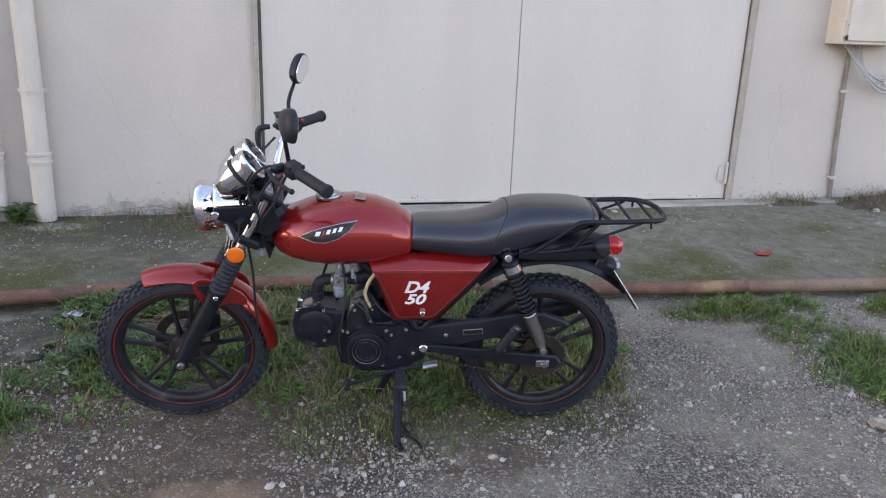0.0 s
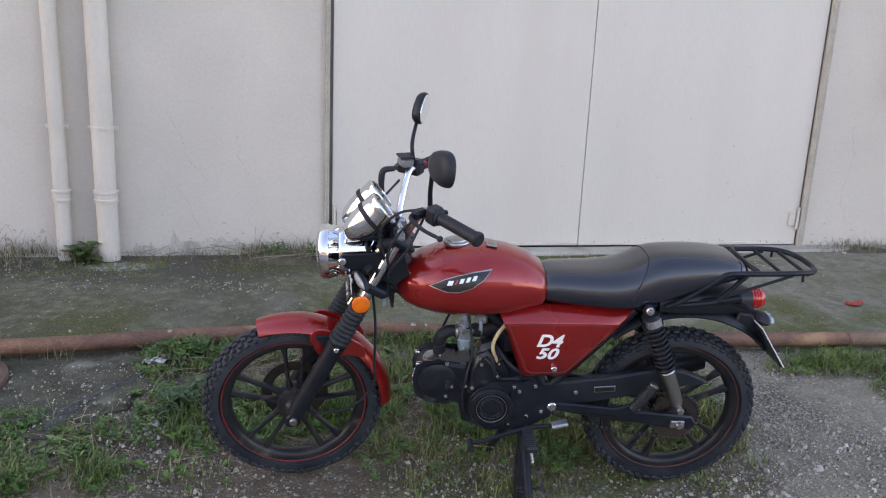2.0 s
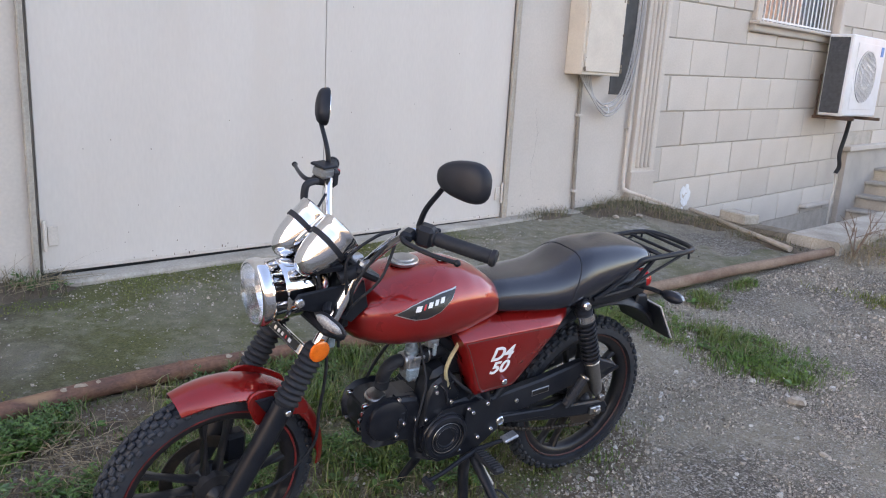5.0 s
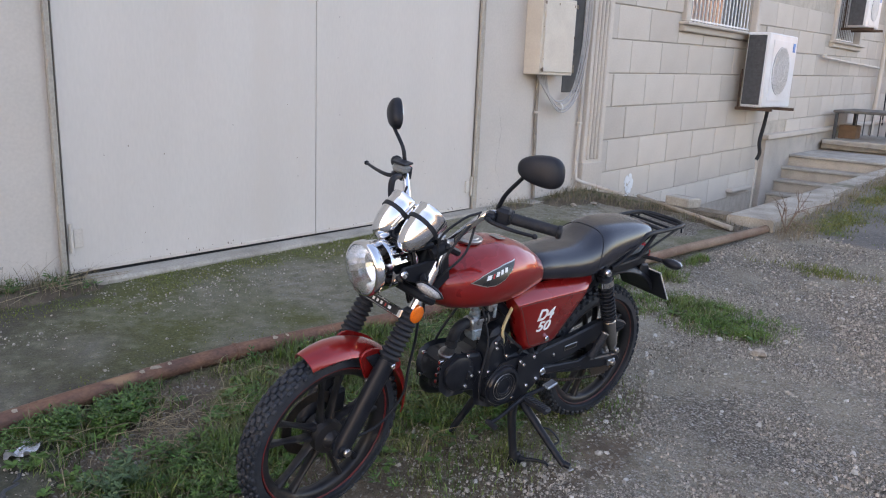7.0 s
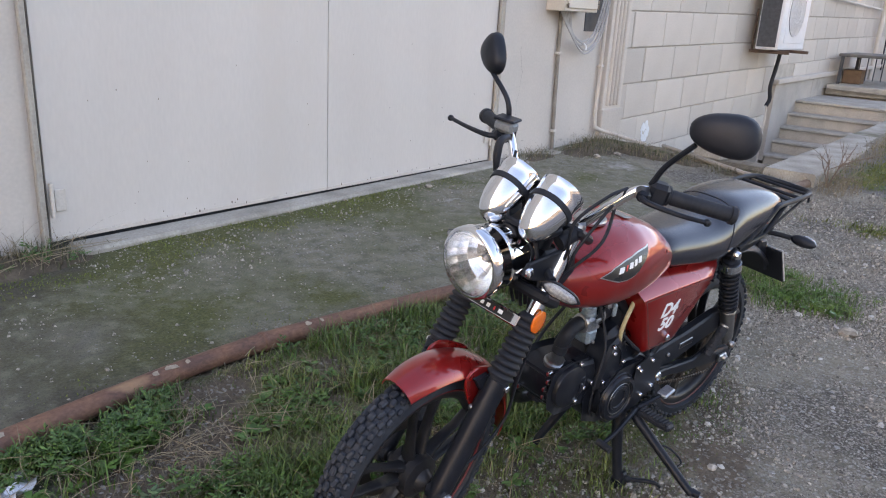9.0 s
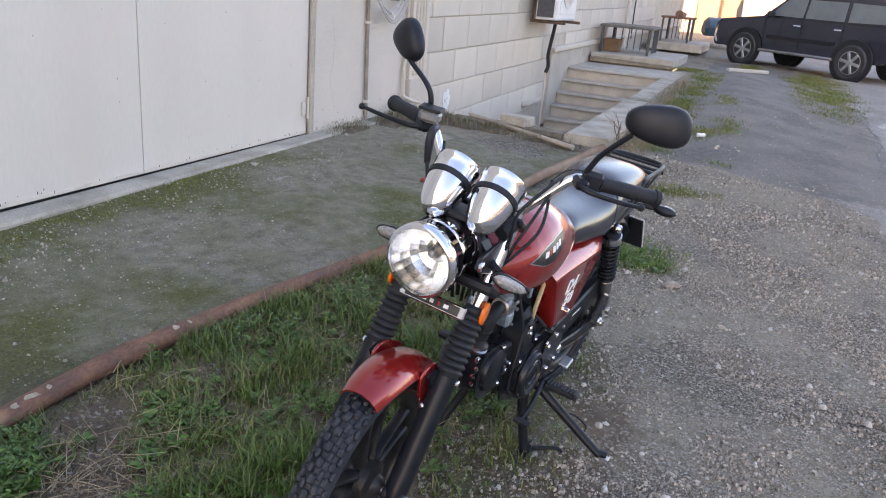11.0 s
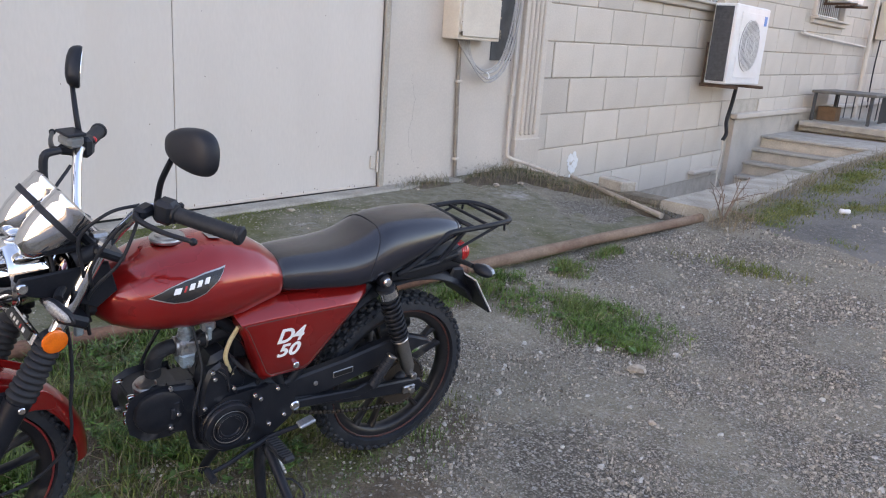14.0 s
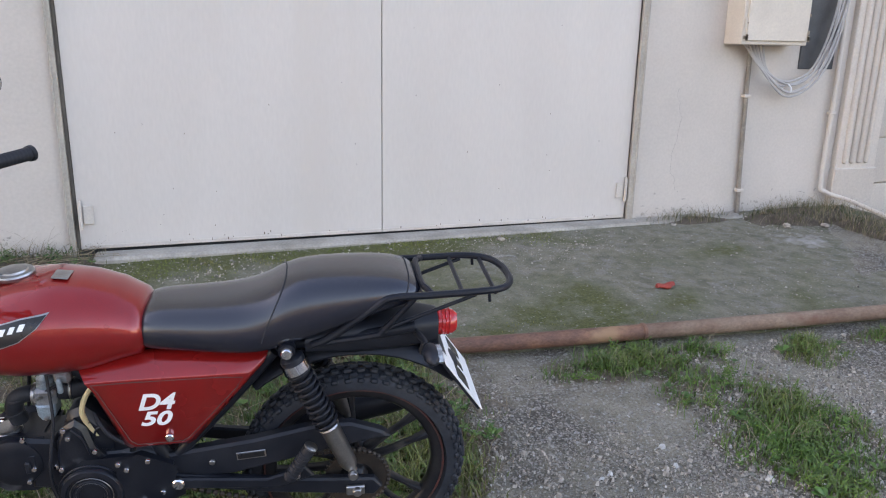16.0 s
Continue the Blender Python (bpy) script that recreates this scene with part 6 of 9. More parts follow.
mp("connector", cbox((0.950, 0.045, 0.660), (0.020, 0.014, 0.030), 0.004), CARBBLUE, None, "small grey-blue plug")
mp("connector", cbox((0.962, 0.070, 0.748), (0.024, 0.014, 0.022), 0.004), PLASTIC)

# frame: down tube cluster, cradle and rear loop
mp("wiring_cover", cbox((0.915, 0.0, 0.745), (0.075, 0.11, 0.12), 0.02), PLASTIC)
mp("horn", lathe([(0.012, 0), (0.030, 0.004), (0.032, 0.016), (0.024, 0.028), (0.012, 0.032)], (0.872, 0.0, 0.690), (0.9, 0.4, 0), 20), PLASTIC, None, "round black horn")
for s in (1, -1):
    mp("frame_tube", tube([(0.90, 0.02 * s, 0.80), (0.80, 0.035 * s, 0.70), (0.62, 0.045 * s, 0.62), (0.50, 0.075 * s, 0.50), (0.44, 0.085 * s, 0.38), (0.42, 0.085 * s, 0.32)], 0.016, 12), BLACK)
    mp("seat_rail", tube([(0.55, 0.045 * s, 0.62), (0.35, 0.050 * s, 0.648), (0.20, 0.062 * s, 0.668), (-0.02, 0.082 * s, 0.70), (-0.13, 0.080 * s, 0.715)], 0.013, 12), BLACK)
    mp("frame_strut", tube([(0.19, 0.086 * s, 0.67), (0.31, 0.084 * s, 0.53), (0.42, 0.084 * s, 0.41)], 0.014, 12), BLACK)

# tank
TX = [0.925, 0.912, 0.885, 0.845, 0.79, 0.72, 0.65, 0.58, 0.52, 0.475, 0.462]
TT = [0.728, 0.757, 0.785, 0.808, 0.829, 0.841, 0.846, 0.835, 0.814, 0.786, 0.765]
TB = [0.703, 0.678, 0.657, 0.642, 0.631, 0.625, 0.625, 0.632, 0.650, 0.662, 0.680]
TW = [0.020, 0.055, 0.090, 0.117, 0.137, 0.146, 0.143, 0.132, 0.118, 0.104, 0.088]


def tank_at(x):
    xr = TX[::-1]
    return [float(np.interp(x, xr, q[::-1])) for q in (TT, TB, TW)]


def tank_y(x, z):
    t, b, w = tank_at(x)
    zc = b + (t - b) * 0.44
    h = (t - zc) if z > zc else (zc - b)
    n = 2.3
    return w * max(1 - min(abs((z - zc) / h), 1) ** n, 0) ** (1 / n)


rings_ = []
for x in smooth_path([(x, 0, 0) for x in TX], 3)[:, 0]:
    t, b, w = tank_at(x)
    zc = b + (t - b) * 0.44
    ringp = []
    for a in np.linspace(0, 2 * np.pi, 40, endpoint=False):
        c, s = math.cos(a), math.sin(a)
        ringp.append((x, w * math.copysign(abs(c) ** (2 / 2.3), c), zc + (t - zc if s > 0 else zc - b) * math.copysign(abs(s) ** (2 / 2.3), s)))
    rings_.append(ringp)
tank = mp("fuel_tank", loft(rings_), RED, None, "glossy red fuel tank with small chips", False, 50)
cap = mp("filler_cap", lathe([(0.040, -0.004), (0.042, 0.003), (0.040, 0.007), (0.030, 0.008), (0.028, 0.012), (0.012, 0.014)], (0.735, 0, 0.842), (0.05, 0, 1), 32), STEEL, tank, "round steel filler cap")
mp("tank_sticker", cbox((0, 0, 0), (0.034, 0.045, 0.002), 0.0005, Matrix.Translation((0.632, 0.018, 0.8452)) @ Matrix.Rotation(-0.12, 4, "Y")), STEEL, tank, "small foil sticker")
BADGE = [(0.815, 0.751), (0.775, 0.770), (0.735, 0.783), (0.690, 0.793), (0.640, 0.800), (0.662, 0.775), (0.695, 0.752), (0.735, 0.739), (0.765, 0.738)]


def on_tank(poly, off, s, g=None):
    """A thin decal that follows the tank's side."""
    g = g or Geo()
    p = np.array(poly)
    c = p.mean(0)
    rings2 = []
    for k in (1.0, 0.8, 0.6, 0.4, 0.2, 0.02):
        fine_p = []
        q = c + (p - c) * k
        for i in range(len(q)):
            for t in (0, 0.34, 0.67):
                fine_p.append(q[i] + (q[(i + 1) % len(q)] - q[i]) * t)
        rings2.append([(x, s * (tank_y(x, z) + off), z) for x, z in fine_p])
    edge_ = [(x, y - s * 0.003, z) for x, y, z in rings2[0]]
    return loft([edge_] + rings2, g=g)


for s in (1, -1):
    bd = mp("badge", on_tank([(0.7245 + (x - 0.7245) * 1.05, 0.768 + (z - 0.768) * 1.10) for x, z in BADGE], 0.0016, s), STEEL, tank, "black pointed badge with a pale outline")
    mp("badge_field", on_tank(BADGE, 0.0030, s), DECAL_BLACK, bd)
    x = 0.768
    for i, w in enumerate((0.015, 0.004, 0.011, 0.010, 0.011)):
        zz = 0.7565 + 0.0040 * i
        sl = -0.006
        mp("badge_mark", on_tank([(x, zz), (x + sl, zz + 0.0130), (x + sl - w, zz + 0.0130 + 0.1 * w), (x - w, zz + 0.1 * w)], 0.0042, s), DECAL_RED if i == 1 else WHITE, bd)
        x -= w + 0.008

# seat
SX = [0.480, 0.468, 0.44, 0.38, 0.31, 0.25, 0.205, 0.165, 0.12, 0.05, -0.03, -0.09, -0.125, -0.145, -0.150]
STOP = [0.740, 0.768, 0.777, 0.780, 0.783, 0.791, 0.806, 0.827, 0.841, 0.846, 0.845, 0.838, 0.826, 0.808, 0.792]
SBOT = [0.700, 0.696, 0.692, 0.688, 0.684, 0.682, 0.687, 0.698, 0.711, 0.735, 0.760, 0.776, 0.782, 0.784, 0.786]
SW = [0.080, 0.092, 0.100, 0.108, 0.117, 0.122, 0.124, 0.124, 0.122, 0.119, 0.114, 0.106, 0.095, 0.075, 0.055]
P3 = smooth_path(np.stack([SX, STOP, SBOT], 1), 4)
PW = smooth_path(np.stack([SX, SW, SW], 1), 4)[:, 1]
rings_ = []
for (x, t, b), w in zip(P3, PW):
    rp_ = [(x, -w * 0.90, b), (x, 0, b - 0.002), (x, w * 0.90, b), (x, w * 0.97, b + 0.006)]
    for a in np.linspace(0.05, math.pi - 0.05, 22):
        c, s = math.cos(a), math.sin(a)
        rp_.append((x, w * math.copysign(abs(c) ** 0.62, c), b + 0.012 + (t - b - 0.012) * abs(s) ** 0.72))
    rp_.append((x, -w * 0.97, b + 0.006))
    rings_.append(rp_)
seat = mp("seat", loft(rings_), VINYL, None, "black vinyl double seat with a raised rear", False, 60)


def seat_line(x0, x1):
    pts = []
    for a in np.linspace(0.06, math.pi - 0.06, 26):
        x = x0 + (x1 - x0) * abs(math.sin(a)) ** 1.2
        t, b, w = (float(np.interp(x, P3[::-1, 0], q[::-1])) for q in (P3[:, 1], P3[:, 2], PW))
        c, s = math.cos(a), math.sin(a)
        pts.append((x, w * math.copysign(abs(c) ** 0.62, c) * 1.002, b + 0.012 + (t - b - 0.012) * abs(s) ** 0.72 + 0.0004))
    return tube(pts, 0.0016, 5, 1, smooth=False)


mp("seam", seat_line(0.215, 0.158), RUBBER, seat, "stitched seam across the seat")
mp("seam", seat_line(-0.105, -0.118), RUBBER, seat, "stitched seam across the seat")

# side covers with model number
COVER_BASE = [(0.606, 0.660), (0.590, 0.628), (0.528, 0.460), (0.515, 0.449), (0.390, 0.452), (0.374, 0.462), (0.212, 0.655), (0.198, 0.679), (0.300, 0.680), (0.50, 0.675)]
COVER_FACE = [(0.590, 0.632), (0.577, 0.612), (0.518, 0.472), (0.503, 0.461), (0.397, 0.464), (0.382, 0.473), (0.262, 0.606), (0.246, 0.634), (0.300, 0.637), (0.50, 0.635)]


COVER_Y = [0.098, 0.107, 0.109, 0.109, 0.109, 0.109, 0.106, 0.088, 0.085, 0.085]


def cover_ring(k, s, y=None):
    return [(a[0] + (b[0] - a[0]) * k, s * (y or y0 + (0.1203 - y0) * k), a[1] + (b[1] - a[1]) * k) for a, b, y0 in zip(COVER_BASE, COVER_FACE, COVER_Y)]


for s in (1, -1):
    cover = mp("side_cover", loft([cover_ring(0.0, s, 0.060), cover_ring(0.0, s), cover_ring(0.95, s), cover_ring(1.0, s), cover_ring(1.07, s, 0.1210)]), RED, None, "glossy red side cover with white numerals", False, 80)
    groove = [(x + (0.43 - x) * 0.07, s * 0.1212, z + (0.545 - z) * 0.07) for x, z in COVER_FACE]
    mp("groove", tube(groove + groove[:1], 0.0011, 6, 1, smooth=False), RED_FADED, cover, "fine dark groove round the panel")
    if s < 0:
        cover["label"] = "glossy red side cover"
    mp("cover_bolt", bolt(Vector((0.427, s * 0.1205, 0.482)), (0, s, 0), 0.010, 0.008), CHROME, cover)


def lettering(text, size, m, mat, parent):
    cu = bpy.data.curves.new("numeral", "FONT")
    cu.body, cu.size, cu.shear, cu.extrude, cu.offset = text, size, 0.32, 0.0006, size * 0.028
    tmp = new("numeral", cu)
    dg = bpy.context.evaluated_depsgraph_get()
    me_ = bpy.data.meshes.new_from_object(tmp.evaluated_get(dg))
    bpy.data.objects.remove(tmp)
    me_.transform(m)
    ob = new("numeral", me_)
    me_.materials.clear()
    me_.materials.append(mat)
    ob.parent = parent
    return ob


left_cover = [o for o in moto.children if o.name.startswith("side_cover")][0]
TM = Matrix(((-1, 0, 0, 0), (0, 0, 1, 0), (0, 1, 0, 0), (0, 0, 0, 1)))
lettering("D4", 0.056, Matrix.Translation((0.489, 0.1216, 0.558)) @ TM @ Matrix.Diagonal((1.08, 1, 1, 1)), WHITE, left_cover)
lettering("50", 0.049, Matrix.Translation((0.487, 0.1216, 0.517)) @ TM @ Matrix.Diagonal((1.28, 1, 1, 1)), WHITE, left_cover)

# engine
eng = mp("engine", prism([(0.425, 0.40), (0.43, 0.30), (0.50, 0.262), (0.62, 0.258), (0.685, 0.285), (0.70, 0.35), (0.66, 0.42), (0.60, 0.47), (0.52, 0.445)][::-1], -0.085, 0.085, lambda u, v, w: (u, w, v), 0.015), ENGINE, None, "black four-stroke engine with silver bolts")
mp("clutch_cover", prism([(0.44, 0.395), (0.445, 0.315), (0.50, 0.275), (0.62, 0.270), (0.670, 0.30), (0.675, 0.37), (0.62, 0.42), (0.52, 0.425)][::-1], 0.08, 0.118, lambda u, v, w: (u, w, v), 0.010), ENGINE, eng)
mp("flywheel_cover", lathe([(0.070, -0.02), (0.070, 0.008), (0.066, 0.014), (0.056, 0.016), (0.054, 0.010), (0.040, 0.010), (0.038, 0.013), (0.028, 0.013), (0.026, 0.009), (0.004, 0.009)], (0.610, 0.118, 0.342), (0, 1, 0), 40), ENGINE, eng, "round black flywheel cover")
for k, r_ in enumerate((0.047, 0.034)):
    mp("cover_ring", ring(r_, 0.0012, (0.610, 0.130, 0.342), (0, 1, 0), 36, 5), STEEL, eng)
mp("sprocket_cover", prism([(0.43, 0.40), (0.44, 0.33), (0.50, 0.30), (0.545, 0.34), (0.54, 0.42), (0.50, 0.432)][::-1], 0.085, 0.126, lambda u, v, w: (u, w, v), 0.010), ENGINE, eng)
mp("starter_gear_cover", prism([(0.686, 0.375), (0.676, 0.47), (0.662, 0.505), (0.632, 0.525), (0.610, 0.505), (0.598, 0.450), (0.578, 0.425), (0.580, 0.385)], 0.03, 0.104, lambda u, v, w: (u, w, v), 0.009), ENGINE, eng, "black gear cover over the crankcase")
mp("cover_rib", tube([(0.640, 0.104, 0.505), (0.618, 0.106, 0.480), (0.606, 0.106, 0.438)], 0.003, 6), ENGINE, eng)
cyl = mp("cylinder", cbox((0.715, 0, 0.410), (0.10, 0.085, 0.090), 0.01), ENGINE, eng, "finned black cylinder")
for i in range(6):
    mp("cylinder_fin", cbox((0.682 + 0.0135 * i, 0, 0.403), (0.005, 0.115, 0.104), 0.0015), ENGINE, cyl)
mp("chain_tunnel", prism([(0.752, 0.470), (0.690, 0.462), (0.668, 0.42), (0.672, 0.35), (0.700, 0.325), (0.752, 0.335)], 0.040, 0.082, lambda u, v, w: (u, w, v), 0.008), ENGINE, cyl)
hd = mp("cylinder_head", prism([(0.838, 0.365), (0.846, 0.410), (0.838, 0.448), (0.815, 0.462), (0.780, 0.466), (0.722, 0.460), (0.715, 0.352), (0.750, 0.335), (0.806, 0.338)][::-1], -0.050, 0.072, lambda u, v, w: (u, w, v), 0.012), ENGINE, eng)
mp("head_cover", lathe([(0.062, -0.02), (0.062, 0.008), (0.059, 0.014), (0.050, 0.018), (0.030, 0.021), (0.004, 0.022)], (0.778, 0.070, 0.408), (0, 1, 0), 32), ENGINE, hd, "round black cam cover")
mp("cover_lug", cbox((0.742, 0.080, 0.410), (0.030, 0.020, 0.050), 0.006), ENGINE, hd)
mp("cover_clip", cbox((0.748, 0.092, 0.402), (0.012, 0.010, 0.030), 0.003), PLASTIC, hd)
for i in range(5):
    mp("head_fin", cbox((0.826, 0.010, 0.372 + 0.0165 * i), (0.030, 0.108 - 0.008 * abs(i - 2.0), 0.004), 0.0015), ENGINE, hd)
mp("valve_cap", lathe([(0.029, -0.01), (0.029, 0.006), (0.024, 0.009), (0.023, 0.015), (0.010, 0.017)], (0.798, 0.030, 0.462), (0.1, 0.15, 1), 24), STEEL, hd, "steel valve cap")
mp("valve_cap", lathe([(0.024, -0.01), (0.024, 0.008), (0.016, 0.012)], (0.806, 0.0, 0.345), (0.2, 0, -1), 20), ENGINE, hd)
for x, y, z in ((0.832, 0.052, 0.452), (0.838, 0.060, 0.434), (0.843, 0.056, 0.412), (0.842, 0.056, 0.388), (0.834, -0.035, 0.448), (0.838, -0.035, 0.37)):
    mp("head_nut", bolt(Vector((x, y, z)), (1, 0.15, 0.1), 0.0078, 0.016), CHROME, hd)
for x, y, z in ((0.735, 0.090, 0.398), (0.752, 0.085, 0.360), (0.752, 0.080, 0.470), (0.690, 0.082, 0.395), (0.672, 0.104, 0.402), (0.648, 0.104, 0.484), (0.662, 0.118, 0.300), (0.545, 0.125, 0.420), (0.596, 0.104, 0.445), (0.555, 0.118, 0.282), (0.528, 0.126, 0.405), (0.480, 0.126, 0.425), (0.455, 0.125, 0.335), (0.500, 0.126, 0.318), (0.655, 0.104, 0.505)):
    mp("case_bolt", bolt(Vector((x, y, z)), (0, 1, 0), 0.0066, 0.007), CHROME, eng)
mp("upper_casing", prism([(0.655, 0.43), (0.668, 0.48), (0.648, 0.535), (0.615, 0.548), (0.575, 0.505), (0.545, 0.46), (0.55, 0.42)], 0.010, 0.088, lambda u, v, w: (u, w, v), 0.014), ENGINE, eng, "dusty black upper crankcase")
for k in range(3):
    mp("casing_rib", tube([(0.660 - 0.026 * k, 0.089, 0.445), (0.648 - 0.028 * k, 0.091, 0.49), (0.632 - 0.028 * k, 0.089, 0.525 - 0.012 * k)], 0.0028, 6), ENGINE, eng)
mp("casing_lip", ring(0.0725, 0.0032, (0.610, 0.119, 0.342), (0, 1, 0), 40, 6), ENGINE, eng)
mp("oil_hose", tube([(0.598, 0.070, 0.525), (0.568, 0.098, 0.490), (0.532, 0.104, 0.462), (0.505, 0.098, 0.448)], 0.0055, 8), RUBBER, eng)
mp("loop_hose", tube([(0.520, 0.090, 0.430), (0.515, 0.105, 0.468), (0.490, 0.108, 0.486), (0.468, 0.100, 0.470)], 0.0065, 8), RUBBER, eng)
mp("starter_motor", tube([(0.56, 0.03, 0.455), (0.64, 0.03, 0.470)], 0.030, 18, smooth=False), ENGINE, eng)
mp("engine_mount_bolt", bolt(Vector((0.421, 0.118, 0.351)), (0, 1, 0), 0.015, 0.012), CHROME, eng, "chrome mounting bolt")
# intake, carburettor
mp("intake_elbow", tube([(0.775, 0.02, 0.485), (0.778, 0.03, 0.520), (0.768, 0.035, 0.550), (0.745, 0.035, 0.562), (0.722, 0.032, 0.560)], [0.020, 0.0195, 0.019, 0.019, 0.019], 14), RUBBER, eng, "black intake elbow")
for p_ in ((0.778, 0.03, 0.512), (0.765, 0.036, 0.552)):
    mp("elbow_rib", ring(0.0195, 0.002, p_, (0.2, 0, 1), 20, 6), RUBBER, eng)
carb = mp("carburettor", cbox((0.700, 0.035, 0.560), (0.048, 0.050, 0.046), 0.008), ALLOY, None, "oxidised alloy carburettor")
mp("float_bowl", prism([(0.722, 0.545), (0.680, 0.545), (0.682, 0.515), (0.690, 0.503), (0.712, 0.503), (0.720, 0.515)], 0.012, 0.062, lambda u, v, w: (u, w, v), 0.006), CARBBLUE, carb)
mp("drain_screw", bolt(Vector((0.700, 0.062, 0.514)), (0, 1, 0), 0.005, 0.008), STEEL, carb)
mp("carb_top", lathe([(0.020, 0), (0.020, 0.010), (0.018, 0.012), (0.018, 0.024), (0.012, 0.030), (0.006, 0.042)], (0.700, 0.035, 0.580), (0, 0, 1), 20), CARBBLUE, carb)
mp("throttle_stub", tube([(0.700, 0.035, 0.615), (0.704, 0.035, 0.635), (0.720, 0.035, 0.66)], 0.006, 8), RUBBER, carb)
mp("idle_screw", tube([(0.705, 0.058, 0.566), (0.712, 0.078, 0.569)], 0.005, 8, smooth=False), STEEL, carb)
mp("choke_lever", cbox((0.690, 0.066, 0.578), (0.034, 0.006, 0.010), 0.002), STEEL, carb)
mp("carb_flange", lathe([(0.024, -0.004), (0.026, -0.002), (0.026, 0.004), (0.023, 0.006)], (0.724, 0.034, 0.560), (1, 0, 0), 18), STEEL, carb)
tap_ = mp("fuel_tap", cbox((0.652, 0.060, 0.618), (0.036, 0.028, 0.030), 0.007), ALLOY, None, "alloy fuel tap")
mp("tap_lever", cbox((0.655, 0.080, 0.604), (0.012, 0.010, 0.036), 0.004), CARBBLUE, tap_)
mp("intake_boot", tube([(0.678, 0.03, 0.562), (0.655, 0.028, 0.565), (0.63, 0.025, 0.568), (0.585, 0.015, 0.575)], [0.020, 0.024, 0.024, 0.032], 14), RUBBER, carb)
mp("boot_clamp", ring(0.0245, 0.003, (0.648, 0.027, 0.566), (1, 0, 0), 20, 6), STEEL, carb)
mp("airbox", cbox((0.54, 0.0, 0.56), (0.11, 0.11, 0.15), 0.02), PLASTIC)
mp("breather_hose", tube([(0.560, 0.075, 0.640), (0.585, 0.086, 0.605), (0.605, 0.090, 0.575), (0.615, 0.09, 0.535), (0.600, 0.085, 0.49), (0.58, 0.08, 0.46)], 0.006, 8), HOSE, None, "yellowed breather hose")
mp("fuel_hose", tube([(0.655, 0.05, 0.60), (0.685, 0.06, 0.585), (0.70, 0.05, 0.57)], 0.004, 8), RUBBER)
mp("clutch_cable", tube([(0.69, 0.05, 0.63), (0.678, 0.090, 0.52), (0.690, 0.100, 0.45), (0.700, 0.100, 0.38), (0.690, 0.098, 0.31), (0.66, 0.09, 0.28)], 0.0035, 8), RUBBER)
mp("spark_lead", tube([(0.79, -0.06, 0.44), (0.77, -0.04, 0.52), (0.74, 0.0, 0.62)], 0.0045, 8), RUBBER)

# exhaust on the far side
mp("exhaust", tube([(0.790, -0.045, 0.36), (0.785, -0.085, 0.31), (0.73, -0.115, 0.245), (0.60, -0.125, 0.225), (0.36, -0.135, 0.26), (0.22, -0.145, 0.30)], [0.017, 0.018, 0.018, 0.018, 0.020, 0.03], 14), BLACK, None, "black exhaust pipe")
mp("silencer", lathe([(0.020, 0), (0.036, 0.03), (0.041, 0.06), (0.041, 0.36), (0.036, 0.40), (0.018, 0.41)], (0.24, -0.148, 0.295), (-1, -0.02, 0.22), 22), BLACK, None, "black silencer")

# swing arm, chain case, chain, sprocket
for s in (1, -1):
    mp("swing_arm", prism([(0.435, 0.365), (0.43, 0.330), (0.22, 0.292), (-0.035, 0.262), (-0.055, 0.285), (-0.035, 0.312), (0.22, 0.332)][::-1], 0.085, 0.108, lambda u, v, w: (u, s * w, v), 0.005), BLACK, None, "black swing arm")
    mp("axle_adjuster", cbox((0.012, s * 0.114, 0.288), (0.045, 0.012, 0.026), 0.003), STEEL)
    mp("axle_nut", bolt(Vector((0.008, s * 0.118, 0.288)), (0, s, 0), 0.012, 0.012), STEEL)
cg = mp("chain_guard", prism([(0.445, 0.415), (0.44, 0.345), (0.30, 0.348), (0.10, 0.392), (-0.03, 0.420), (-0.075, 0.424), (-0.055, 0.442), (0.02, 0.470), (0.10, 0.470), (0.25, 0.440)][::-1], 0.066, 0.098, lambda u, v, w: (u, w, v), 0.006), PLASTIC, None, "long black chain guard")
mp("guard_plate", cbox((0, 0, 0), (0.068, 0.003, 0.020), 0.001, Matrix.Translation((0.255, 0.0995, 0.402)) @ Matrix.Rotation(0.08, 4, "Y")), STEEL, cg, "small raised maker's plate")
mp("guard_plate_face", cbox((0, 0, 0), (0.062, 0.003, 0.015), 0.001, Matrix.Translation((0.255, 0.1006, 0.402)) @ Matrix.Rotation(0.08, 4, "Y")), DECAL_BLACK, cg)
mp("guard_bolt", bolt(Vector((0.345, 0.098, 0.388)), (0, 1, 0), 0.007, 0.006), STEEL, cg)
spk = Geo()
lathe([(0.045, -0.003), (0.078, -0.003), (0.078, 0.003), (0.045, 0.003), (0.045, -0.003)], AXLE_R + Vector((0, 0.068, 0)), (0, 1, 0), 36, spk, caps=False)
for i in range(36):
    a = 2 * math.pi * i / 36
    cbox((0, 0, 0), (0.008, 0.004, 0.006), 0.001, Matrix.Translation(AXLE_R + Vector((0.080 * math.cos(a), 0.068, 0.080 * math.sin(a)))) @ Matrix.Rotation(-a, 4, "Y"), spk)
mp("sprocket", spk, DARKIRON, rw, "dark toothed rear sprocket")
ch = Geo()
path = []
for t in np.linspace(0, 1, 30):
    path.append(Vector((0.47 + (0.008 - 0.47) * t, 0.068, 0.385 + (0.369 - 0.385) * t)))
